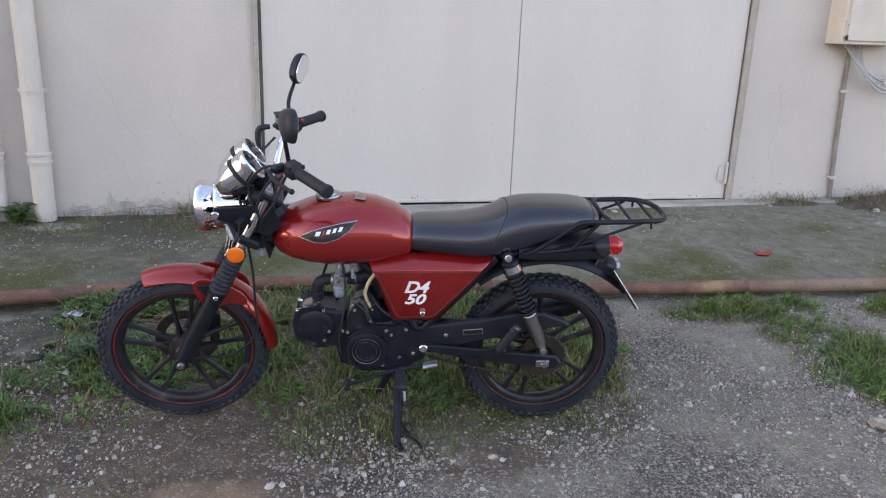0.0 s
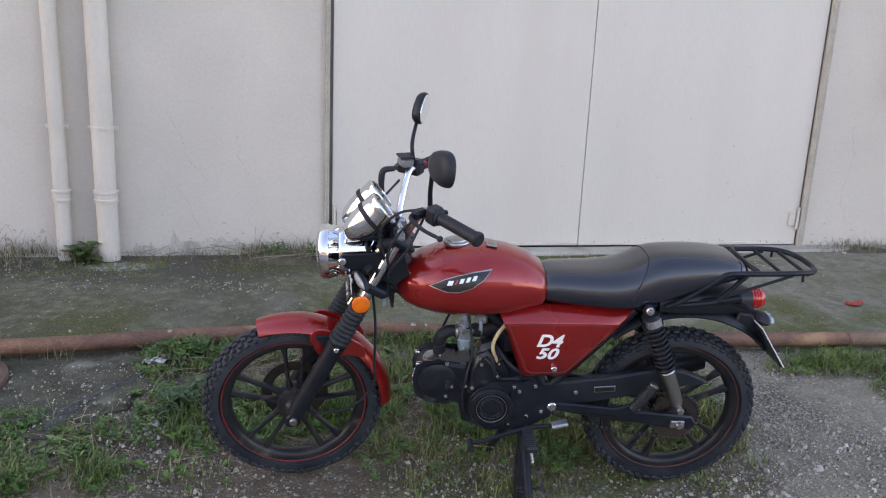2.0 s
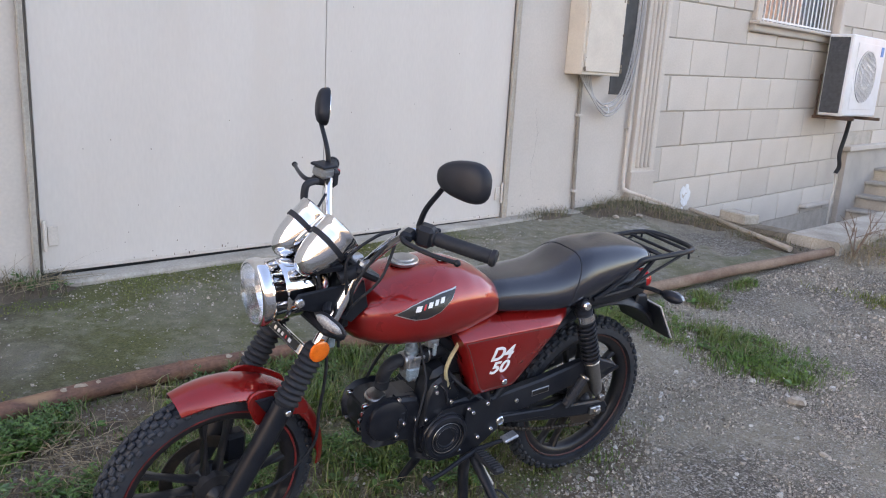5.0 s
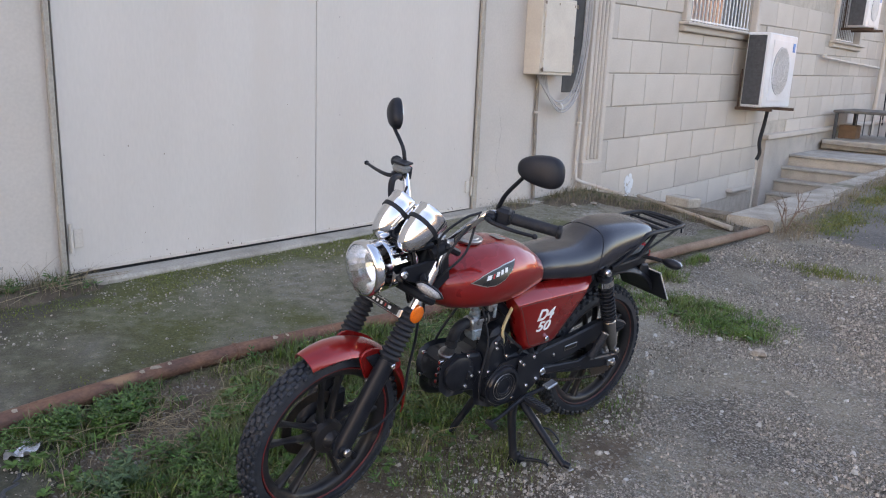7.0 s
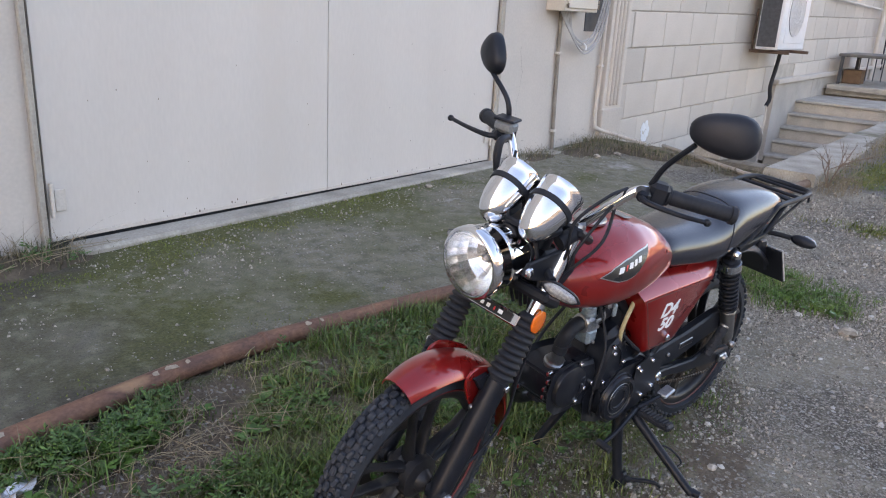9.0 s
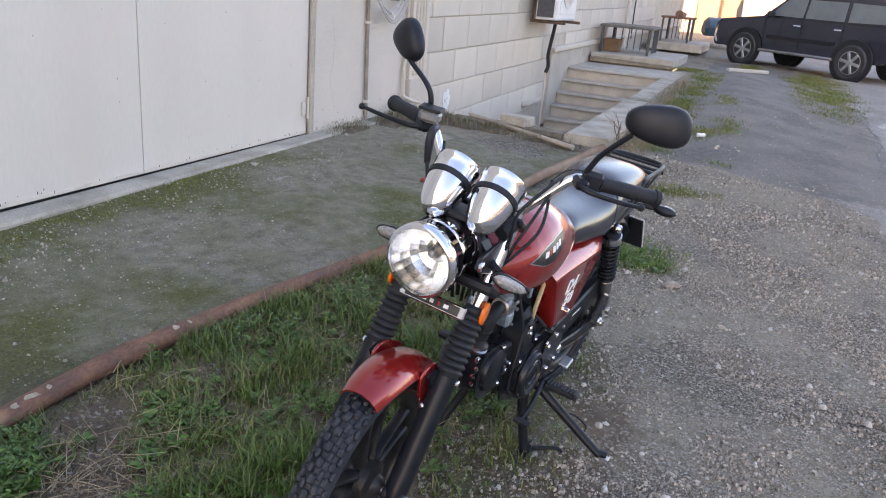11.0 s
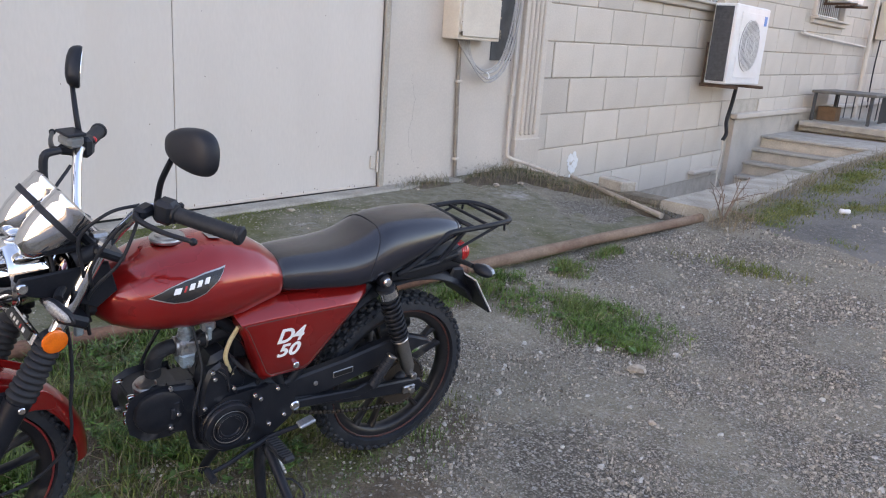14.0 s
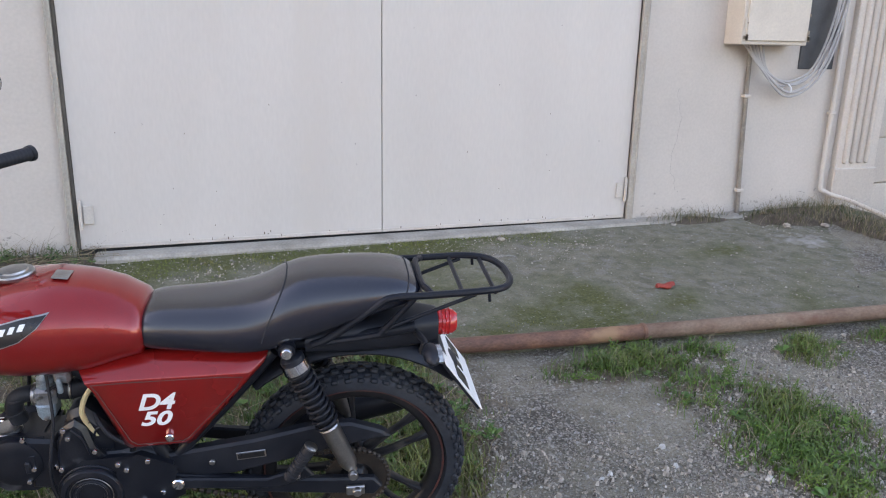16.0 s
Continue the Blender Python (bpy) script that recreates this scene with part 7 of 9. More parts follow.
for a in np.linspace(math.pi / 2, 1.5 * math.pi, 20):
    path.append(AXLE_R + Vector((0.081 * math.cos(a), 0.068, 0.081 * math.sin(a))))
for t in np.linspace(0, 1, 30):
    path.append(Vector((0.008 + (0.47 - 0.008) * t, 0.068, 0.207 + (0.315 - 0.207) * t - 0.018 * math.sin(math.pi * t))))
for p_, q_ in zip(path[:-1], path[1:]):
    d = q_ - p_
    if d.length > 1e-4:
        cbox((0, 0, 0), (d.length * 0.86, 0.012, 0.011), 0.003, Matrix.Translation((p_ + q_) / 2) @ Matrix.Rotation(-math.atan2(d.z, d.x), 4, "Y"), ch)
mp("chain", ch, DARKIRON, None, "dark drive chain")

# rear shock absorbers
for s in (1, -1):
    a, b = Vector((0.160, s * 0.113, 0.688)), Vector((0.018, s * 0.115, 0.348))
    d = (b - a).normalized()
    sh = mp("shock_absorber", tube([a, b], 0.012, 12, smooth=False), STEEL, None, "rear shock absorber with a black coil spring")
    mp("shock_eye", lathe([(0.010, -0.014), (0.019, -0.013), (0.019, 0.013), (0.010, 0.014)], a, (0, 1, 0), 20), BLACK, sh)
    mp("shock_nut", bolt(a + Vector((0, s * 0.013, 0)), (0, s, 0), 0.014, 0.014), CHROME, sh)
    mp("spring_cap", lathe([(0.015, 0.030), (0.032, 0.032), (0.033, 0.055), (0.028, 0.058)], a, d, 22), CHROME if s > 0 else CHROME, sh)
    mp("upper_shroud", lathe([(0.015, 0.015), (0.027, 0.022), (0.029, 0.040)], a, d, 20), BLACK, sh)
    hel = [a + d * (0.058 + 0.165 * t / 90) + (d.orthogonal().normalized() * math.cos(2 * math.pi * t / 9.0) + d.cross(d.orthogonal()).normalized() * math.sin(2 * math.pi * t / 9.0)) * 0.0265 for t in range(91)]
    mp("spring", tube(hel, 0.0046, 7, 1, smooth=False), BLACK, sh, "black coil spring", False, 60)
    mp("damper_body", tube([a + d * 0.06, a + d * 0.23], 0.019, 14, smooth=False), RUBBER, sh)
    mp("lower_body", lathe([(0.024, 0.222), (0.026, 0.226), (0.0235, 0.232), (0.021, 0.34), (0.016, 0.355)], a, d, 20), STEEL, sh, "bare alloy lower body")
    mp("lower_nut", bolt(b + Vector((0, s * 0.016, 0)), (0, s, 0), 0.012, 0.012), STEEL, sh)

# footrests, pedals, stands
peg = mp("footrest", tube([(0.505, 0.09, 0.262), (0.500, 0.13, 0.262)], 0.012, 10, smooth=False), BLACK, None, "black rubber footrest")
mp("footrest_rubber", cbox((0, 0, 0), (0.036, 0.105, 0.022), 0.007, Matrix.Translation((0.494, 0.19, 0.268)) @ Matrix.Rotation(0.06, 4, "Z")), RUBBER, peg)
for i in range(9):
    mp("footrest_rib", cbox((0.496, 0.148 + 0.0105 * i, 0.2805), (0.033, 0.005, 0.006), 0.0015), RUBBER, peg)
pegr = mp("footrest", cbox((0.494, -0.19, 0.268), (0.036, 0.105, 0.022), 0.007), RUBBER, None, "black rubber footrest")
gl_ = mp("gear_lever", tube([(0.50, 0.13, 0.272), (0.56, 0.142, 0.262), (0.62, 0.150, 0.244), (0.675, 0.150, 0.228)], [0.009, 0.007, 0.0065, 0.006], 10), BLACK, None, "black gear lever")
mp("lever_rubber", tube([(0.672, 0.135, 0.228), (0.672, 0.178, 0.226)], 0.010, 12, smooth=False), RUBBER, gl_)
mp("heel_pedal", tube([(0.50, 0.132, 0.275), (0.455, 0.145, 0.292), (0.40, 0.15, 0.300)], [0.009, 0.007, 0.006], 10), BLACK, gl_)
mp("heel_pad", cbox((0, 0, 0), (0.050, 0.032, 0.012), 0.005, Matrix.Translation((0.398, 0.152, 0.306)) @ Matrix.Rotation(0.25, 4, "Y")), ALLOY, gl_, "worn metal heel pad")
mp("brake_pedal", tube([(0.50, -0.12, 0.262), (0.60, -0.15, 0.245), (0.70, -0.15, 0.262)], 0.007, 10), BLACK, None, "black brake pedal")
pb = mp("passenger_bracket", prism([(0.435, 0.365), (0.425, 0.335), (0.20, 0.315), (0.11, 0.345), (0.13, 0.372), (0.22, 0.345)][::-1], 0.108, 0.122, lambda u, v, w: (u, w, v), 0.004), BLACK)
mp("bracket_bolt", bolt(Vector((0.150, 0.122, 0.350)), (0, 1, 0), 0.008, 0.008), STEEL, pb)
pp = mp("passenger_footrest", tube([(0.168, 0.132, 0.352), (0.116, 0.138, 0.440)], 0.0155, 14, smooth=False), RUBBER, None, "folded passenger footrest")
mp("footrest_end", lathe([(0.016, 0), (0.0165, 0.004), (0.013, 0.006), (0.004, 0.007)], (0.116, 0.138, 0.440), (-0.5, 0.06, 0.86), 16), STEEL, pp)
for i in range(7):
    mp("footrest_groove", ring(0.0155, 0.0016, Vector((0.168, 0.132, 0.352)).lerp(Vector((0.116, 0.138, 0.440)), 0.15 + 0.11 * i), (-0.5, 0.06, 0.86), 18, 5), RUBBER, pp)
sd = mp("side_stand", tube([(0.500, 0.105, 0.262), (0.502, 0.140, 0.243), (0.505, 0.335, 0.140), (0.500, 0.352, 0.133), (0.492, 0.372, 0.131)], [0.016, 0.015, 0.012, 0.012, 0.010], 12), BLACK, None, "black side stand swung out")
mp("stand_tip", cbox((0, 0, 0), (0.022, 0.030, 0.006), 0.002, Matrix.Translation((0.492, 0.368, 0.122))), STEEL, sd, "scraped steel tip")
mp("stand_pivot", bolt(Vector((0.503, 0.118, 0.262)), (0, 1, 0), 0.010, 0.010), CHROME, sd)
mp("stand_spring", lathe([(0.004, 0), (0.0075, 0.006)] + [q for i in range(12) for q in ((0.0078, 0.008 + 0.006 * i), (0.0064, 0.011 + 0.006 * i))] + [(0.0075, 0.082), (0.004, 0.088)], (0.488, 0.130, 0.240), (-0.06, 0.82, -0.43), 10), STEEL, sd, "bright stand spring")
mp("stand_hook", tube([(0.500, 0.222, 0.200), (0.474, 0.236, 0.196), (0.462, 0.262, 0.184), (0.464, 0.285, 0.170), (0.495, 0.288, 0.166)], 0.0032, 6), BLACK, sd)
cs = mp("centre_stand", tube([(0.49, 0.075, 0.235), (0.500, 0.090, 0.16), (0.502, 0.118, 0.060), (0.500, 0.132, 0.020)], [0.018, 0.017, 0.015, 0.018], 12), BLACK, None, "black centre stand resting on the ground")
mp("centre_stand_leg", tube([(0.49, -0.075, 0.235), (0.52, -0.10, 0.14), (0.565, -0.13, 0.035), (0.575, -0.135, 0.005)], [0.016, 0.015, 0.013, 0.012], 12), BLACK, cs)
mp("stand_tab", tube([(0.500, 0.130, 0.030), (0.475, 0.160, 0.026), (0.448, 0.190, 0.030), (0.428, 0.215, 0.028), (0.420, 0.225, 0.018)], [0.011, 0.007, 0.006, 0.006, 0.005], 8), BLACK, cs)
mp("stand_pad", prism([(0.525, -0.006), (0.522, 0.006), (0.505, 0.050), (0.490, 0.050), (0.462, 0.012), (0.455, -0.004)], 0.112, 0.150, lambda u, v, w: (u, w, v), 0.006), BLACK, cs)
mp("stand_cross_bar", tube([(0.49, 0.08, 0.215), (0.49, -0.08, 0.215)], 0.010, 10, smooth=False), BLACK, cs)

# rear fender, tail, lights, number plate
rf = mp("rear_fender", arc_shell(AXLE_R, 0.388, radians(50), radians(131), 0.074, 0.030, 0.005, 34), PLASTIC, None, "black plastic rear fender")
tail_rings = []
for x, zt, zb, w in ((0.12, 0.715, 0.655, 0.10), (0.02, 0.735, 0.640, 0.095), (-0.08, 0.730, 0.640, 0.080), (-0.15, 0.722, 0.638, 0.058), (-0.192, 0.715, 0.640, 0.044)):
    tail_rings.append([(x, w * math.copysign(abs(math.cos(a)) ** 0.7, math.cos(a)), (zt + zb) / 2 + (zt - zb) / 2 * math.copysign(abs(math.sin(a)) ** 0.7, math.sin(a))) for a in np.linspace(0, 2 * np.pi, 24, endpoint=False)])
mp("tail_fairing", loft(tail_rings), PLASTIC, None, "black plastic tail", False, 50)
tl = mp("tail_light", lathe([(0.028, -0.004), (0.032, 0.0), (0.033, 0.022), (0.031, 0.036), (0.024, 0.046), (0.006, 0.049)], (-0.194, 0, 0.683), (-1, 0, -0.05), 26), REDLENS, None, "red tail light")
for z in (0.672, 0.690, 0.708):
    mp("lens_rib", ring(0.0332, 0.0012, (-0.203 - (z - 0.672) * 0.5, 0, 0.683), (1, 0, 0.05), 26, 5), REDLENS, tl)
flap = [(-0.150, 0.655), (-0.192, 0.650), (-0.222, 0.600), (-0.262, 0.530), (-0.252, 0.522), (-0.205, 0.580), (-0.165, 0.610), (-0.14, 0.625)]
mp("tail_extension", prism(flap, -0.060, 0.060, lambda u, v, w: (u, w, v), 0.006), PLASTIC, None, "black plate carrier")
pq = Matrix.Translation((-0.246, 0.0, 0.566)) @ Matrix.Rotation(math.atan2(0.092, 0.130), 4, "Y")
plate = mp("number_plate", cbox((0, 0, 0), (0.003, 0.235, 0.160), 0.001, pq), WHITE, None, "white number plate, seen edge-on")
for i, w in enumerate((0.05, 0.03, 0.06)):
    mp("plate_mark", cbox((-0.0022, -0.07 + 0.07 * i, 0.0), (0.002, w, 0.05), 0.0005, pq), DECAL_BLACK, plate)
mp("plate_backing", cbox((0.006, 0, 0), (0.006, 0.229, 0.154), 0.001, pq), PLASTIC, plate)
for s in (1, -1):
    stk = mp("rear_turn_signal", tube([(-0.13, s * 0.05, 0.690), (-0.145, s * 0.11, 0.696), (-0.148, s * 0.145, 0.698)], 0.008, 8), RUBBER, None, "small black rear turn signal")
    m = Matrix.Translation((-0.155, s * 0.183, 0.698))
    body = []
    for t in np.linspace(-1, 1, 9):
        q = math.sqrt(max(1 - t * t, 0.02))
        body.append([m @ Vector((0.020 * q * math.cos(a), 0.042 * t, 0.018 * q * math.sin(a))) for a in np.linspace(0, 2 * np.pi, 12, endpoint=False)])
    mp("signal_housing", loft(body), PLASTIC, stk, "", False, 60)
    mp("signal_lens", loft([[m @ Vector((-0.012 * k - 0.010, 0.038 * t_ * 0.9, 0.015 * z_)) for t_, z_ in ((-1, 0), (-0.7, -0.7), (0, -1), (0.7, -0.7), (1, 0), (0.7, 0.7), (0, 1), (-0.7, 0.7))] for k in (0.0, 0.7, 1.0)]), CLEARLENS, stk)

# luggage rack
rack = mp("luggage_rack", tube([(0.105, 0.102, 0.690), (0.06, 0.106, 0.712), (-0.04, 0.110, 0.785), (-0.075, 0.110, 0.803), (-0.16, 0.108, 0.806), (-0.27, 0.106, 0.810), (-0.330, 0.088, 0.808), (-0.357, 0.045, 0.805), (-0.362, 0.0, 0.804), (-0.357, -0.045, 0.805), (-0.330, -0.088, 0.808), (-0.27, -0.106, 0.810), (-0.16, -0.108, 0.806), (-0.075, -0.110, 0.803), (-0.04, -0.110, 0.785), (0.06, -0.106, 0.712), (0.105, -0.102, 0.690)], 0.0085, 10), BLACK, None, "black tubular steel luggage rack")
mp("rack_cross_bar", tube([(-0.165, 0.106, 0.806), (-0.155, 0.085, 0.812), (-0.146, 0.06, 0.815), (-0.146, -0.06, 0.815), (-0.155, -0.085, 0.812), (-0.165, -0.106, 0.806)], 0.0075, 8), BLACK, rack)
for x in (-0.235, -0.31):
    mp("rack_cross_bar", tube([(x, 0.103, 0.805), (x, -0.103, 0.805)], 0.0055, 8, smooth=False), BLACK, rack)
for s in (1, -1):
    mp("rack_stay", tube([(0.09, s * 0.100, 0.692), (-0.03, s * 0.104, 0.708), (-0.055, s * 0.104, 0.722), (-0.125, s * 0.107, 0.800)], 0.0075, 8), BLACK, rack)
    mp("rack_stay", tube([(-0.055, s * 0.104, 0.722), (-0.265, s * 0.104, 0.802)], 0.0048, 8, smooth=False), BLACK, rack)
    mp("rack_hook", tube([(-0.295, s * 0.104, 0.806), (-0.297, s * 0.106, 0.784)], 0.004, 6, smooth=False), BLACK, rack)


# ---- dark off-road car at the end of the yard ----
def car(m):
    cr = thing("car", "dark navy off-road car parked on the verge", "car", m)
    # x forward, y left, z up, wheelbase 2.78
    side = [(2.28, 0.45), (2.36, 0.62), (2.33, 0.92), (2.20, 1.02), (1.30, 1.14), (1.05, 1.17), (-1.95, 1.17), (-2.12, 0.95), (-2.15, 0.50), (-1.95, 0.40), (1.9, 0.38)]
    body = Geo()
    rings_ = []
    for y, k, dz in ((-0.90, 0.985, 0.0), (-0.93, 1.0, 0.0), (-0.93, 1.0, 0.0), (0.93, 1.0, 0.0), (0.90, 0.985, 0.0)):
        rings_.append([(x * k, y, 0.78 + (z - 0.78) * k) for x, z in side])
    loft(rings_, g=body)
    bd = part("body", body, NAVY, cr)
    cab = Geo()
    lo = [(1.10, 0.86, 1.16), (-2.02, 0.86, 1.16), (-2.02, -0.86, 1.16), (1.10, -0.86, 1.16)]
    mid_ = [(0.55, 0.78, 1.62), (-1.92, 0.78, 1.62), (-1.92, -0.78, 1.62), (0.55, -0.78, 1.62)]
    hi = [(0.30, 0.70, 1.74), (-1.80, 0.70, 1.76), (-1.80, -0.70, 1.76), (0.30, -0.70, 1.74)]
    loft([lo, mid_, hi], g=cab)
    part("roof", cab, NAVY, cr)
    for s in (1, -1):
        for a, b, c, d in (((0.92, 1.20), (0.05, 1.20), (0.05, 1.60), (0.50, 1.60)), ((-0.02, 1.20), (-0.95, 1.20), (-0.92, 1.60), (-0.02, 1.60)), ((-1.05, 1.20), (-1.90, 1.22), (-1.82, 1.58), (-1.02, 1.60))):
            q = [a, b, c, d]
            part("window", prism(q if s < 0 else q, 0, 0.012, lambda u, v, w: (u, s * (0.868 - (v - 1.16) * 0.174 + w), v), 0.003), GLASSDARK, cr)
        mr = part("mirror", cbox((0.78, s * 1.02, 1.22), (0.12, 0.20, 0.14), 0.03), PLASTIC, cr)
        for x in (0.45, -0.55):
            part("door_handle", cbox((x - 0.35, s * 0.945, 1.02), (0.18, 0.03, 0.035), 0.01), CHROME, cr)
        for x in (0.02, -0.98, 0.98):
            part("door_seam", cbox((x, s * 0.932, 0.82), (0.008, 0.006, 0.66), 0.001), RUBBER, cr)
        part("side_step", cbox((0.0, s * 0.95, 0.40), (1.9, 0.16, 0.06), 0.02), STEEL, cr)
        part("rub_strip", cbox((0.0, s * 0.938, 0.72), (1.7, 0.03, 0.09), 0.012), PLASTIC, cr)
        part("headlight", cbox((2.22, s * 0.68, 0.86), (0.24, 0.40, 0.17), 0.04), CLEARLENS, cr)
        for x in (1.42, -1.36):
            part("wheel_arch", lathe([(0.36, -0.02), (0.47, -0.02), (0.47, 0.03), (0.36, 0.03), (0.36, -0.02)], (x, s * 0.925, 0.40), (0, s, 0), 32, caps=False), PLASTIC, cr)
            part("arch_hollow", lathe([(0.02, 0.0), (0.42, 0.0), (0.42, 0.012), (0.02, 0.012)], (x, s * 0.922, 0.40), (0, s, 0), 32), RUBBER, cr)
            wh = part("wheel", lathe([(0.22, -0.10), (0.34, -0.11), (0.375, -0.08), (0.38, 0.0), (0.375, 0.08), (0.34, 0.11), (0.24, 0.10)], (x, s * 0.87, 0.38), (0, s, 0), 36), TYRE, cr)
            rm = part("rim", lathe([(0.24, 0.06), (0.25, 0.10), (0.235, 0.105), (0.22, 0.07), (0.06, 0.06)], (x, s * 0.87, 0.38), (0, s, 0), 32), STEEL, wh)
            for k in range(6):
                a = k * math.pi / 3 + 0.2
                part("rim_spoke", cbox((0, 0, 0), (0.20, 0.05, 0.075), 0.015, Matrix.Translation((x + 0.135 * math.cos(a), s * 0.955, 0.38 + 0.135 * math.sin(a))) @ Matrix.Rotation(-a, 4, "Y")), ALLOY, wh)
            part("hub_cap", lathe([(0.055, 0), (0.05, 0.02), (0.02, 0.025)], (x, s * 0.96, 0.38), (0, s, 0), 16), ALLOY, wh)
    part("windscreen", prism([(-0.74, 0.02), (0.74, 0.02), (0.66, 0.62), (-0.66, 0.62)], 0, 0.01, lambda u, v, w: (1.085 - v * 0.86 + w, u, 1.20 + v * 0.70 + w), 0.003), GLASSDARK, cr)
    part("grille", cbox((2.345, 0, 0.80), (0.05, 0.85, 0.22), 0.02), PLASTIC, cr)
    part("bumper", cbox((2.30, 0, 0.52), (0.22, 1.80, 0.26), 0.06), PLASTIC, cr)
    part("rear_bumper", cbox((-2.14, 0, 0.52), (0.16, 1.78, 0.22), 0.05), PLASTIC, cr)
    for y in (-0.62, 0.62):
        part("roof_rail", tube([(0.2, y, 1.77), (0.1, y, 1.82), (-1.6, y, 1.83), (-1.7, y, 1.78)], 0.018, 8), STEEL, cr)
    return cr


def frame_from(f_, r_, half):
    """A car's pose from where its two near wheels touch the ground."""
    f_, r_ = Vector(f_), Vector(r_)
    x = (f_ - r_).normalized()
    z = Vector((0, 0, 1)) - x * x.z
    z.normalize()
    y = z.cross(x)
    mid = (f_ + r_) / 2 - x * 0.03 - y * half
    m = Matrix((x, y, z)).transposed().to_4x4()
    return Matrix.Translation(mid) @ m


CAR_POSE = frame_from((19.1, 2.68, float(ground_z(19.1, 2.68)) - 0.004), (17.1, -0.08, float(ground_z(17.1, -0.08)) - 0.004), 0.87)
car(CAR_POSE)
white_bar = single("timber", cbox((0, 0, 0), (0.9, 0.12, 0.07), 0.012), STONEPALE, "pale timber lying on the ground by the car", "timber", pose(15.6, 2.2, 0.27, 0, 0, -60))

# ---- small loose things ----
def rag():
    g = Geo()
    n = 12
    rings_ = []
    for i in range(n):
        t = i / (n - 1)
        w = 0.026 * math.sin(math.pi * (0.08 + 0.84 * t)) + 0.004
        rings_.append([(-0.055 + 0.11 * t, w * math.cos(a) + 0.006 * math.sin(9 * t), 0.012 + 0.011 * math.sin(a) * (1 + 0.4 * math.sin(7 * t + a))) for a in np.linspace(0, 2 * np.pi, 12, endpoint=False)])
    return loft(rings_)


RAG_XY = (2.80, 3.80)
single("rag", rag(), REDCLOTH, "crumpled red rag lying on the concrete apron", "rag", pose(RAG_XY[0], RAG_XY[1], float(apron_z(*RAG_XY)) + 0.002, 0, 0, 5))
g = Geo()
k = 9
v = []
for i in range(k):
    for j in range(6):
        v.append((0.11 * i / (k - 1) - 0.055, 0.07 * j / 5 - 0.035 + 0.01 * math.sin(i), 0.012 + 0.009 * math.sin(1.3 * i + j) + 0.006 * math.cos(2.1 * j)))
g.add(v, [(i * 6 + j, (i + 1) * 6 + j, (i + 1) * 6 + j + 1, i * 6 + j + 1) for i in range(k - 1) for j in range(5)])
ob = single("foil_wrapper", g, surface("crumpled_foil", (0.55, 0.56, 0.58), 0.3, 0.6, None, 40, 200, 0.2, 0.4), "crumpled silvery wrapper by the rusty pipe", "wrapper", pose(-0.86, 3.43, 0.128, 0, 0, 35))
ob.modifiers.new("thickness", "SOLIDIFY").thickness = 0.001


def rock_geo(rx, ry, rz, seed, seg=7, rows_=5):
    r = np.random.default_rng(seed)
    rings_ = []
    for i in range(rows_):
        t = math.pi * (0.08 + 0.84 * i / (rows_ - 1))
        rings_.append([(rx * math.sin(t) * math.cos(a) * r.uniform(0.8, 1.15), ry * math.sin(t) * math.sin(a) * r.uniform(0.8, 1.15), -rz * math.cos(t) * r.uniform(0.85, 1.1)) for a in np.linspace(0, 2 * np.pi, seg, endpoint=False)])
    return loft(rings_)


PEBBLES = [(0.70, 2.21, 0.022, 0), (-0.035, 2.17, 0.017, 1), (0.726, 2.19, 0.016, 1), (0.42, 1.95, 0.017, 1), (0.275, 1.13, 0.020, 0), (1.455, 1.40, 0.016, 0), (2.45, 1.40, 0.018, 0), (1.80, 1.88, 0.022, 0),
           (2.17, 2.14, 0.045, 0), (0.62, 2.05, 0.012, 1), (0.20, 1.35, 0.016, 0), (0.9, 1.6, 0.013, 0), (1.2, 1.2, 0.012, 1), (0.1, 1.02, 0.016, 0), (0.5, 0.95, 0.014, 0), (-0.4, 2.45, 0.012, 1), (1.6, 2.3, 0.014, 0), (-0.82, 3.28, 0.010, 1), (-1.06, 3.36, 0.012, 1)]
for i, (x, y, r_, pale) in enumerate(PEBBLES):
    single("stone", rock_geo(r_, r_ * 0.8, r_ * 0.55, 40 + i), STONEPALE if pale else STONE, "pale loose stone on the gravel" if pale else "grey loose stone on the gravel", "stone", pose(x, y, float(ground_z(x, y)) + r_ * 0.30, 0, 0, 37 * i), group="loose stones", sharp=25)
for x, y, s_ in ((2.3, 4.78, 0.035), (4.28, 4.60, 0.05), (4.40, 4.80, 0.06), (4.55, 4.55, 0.045), (4.35, 4.90, 0.05), (3.55, 4.82, 0.03), (1.62, 4.86, 0.02)):
    single("rubble", rock_geo(s_ * 0.8, s_ * 0.55, s_ * 0.4, int(x * 100)), STONE, "grey lump of rubble by the wall", "rubble", pose(x, y, float(apron_z(x, y)) + s_ * 0.25, 0, 0, 60 * x), group="rubble by the wall", sharp=25)
bt = thing("can", "crushed white can on the road edge", "can", pose(6.03, 2.35, float(ground_z(6.03, 2.35)) + 0.03, 90, 0, 30))
part("shell", lathe([(0.018, -0.04), (0.022, -0.032), (0.017, 0.0), (0.022, 0.032), (0.016, 0.04)], (0, 0, 0), (0, 0, 1), 14), ACWHITE, bt)

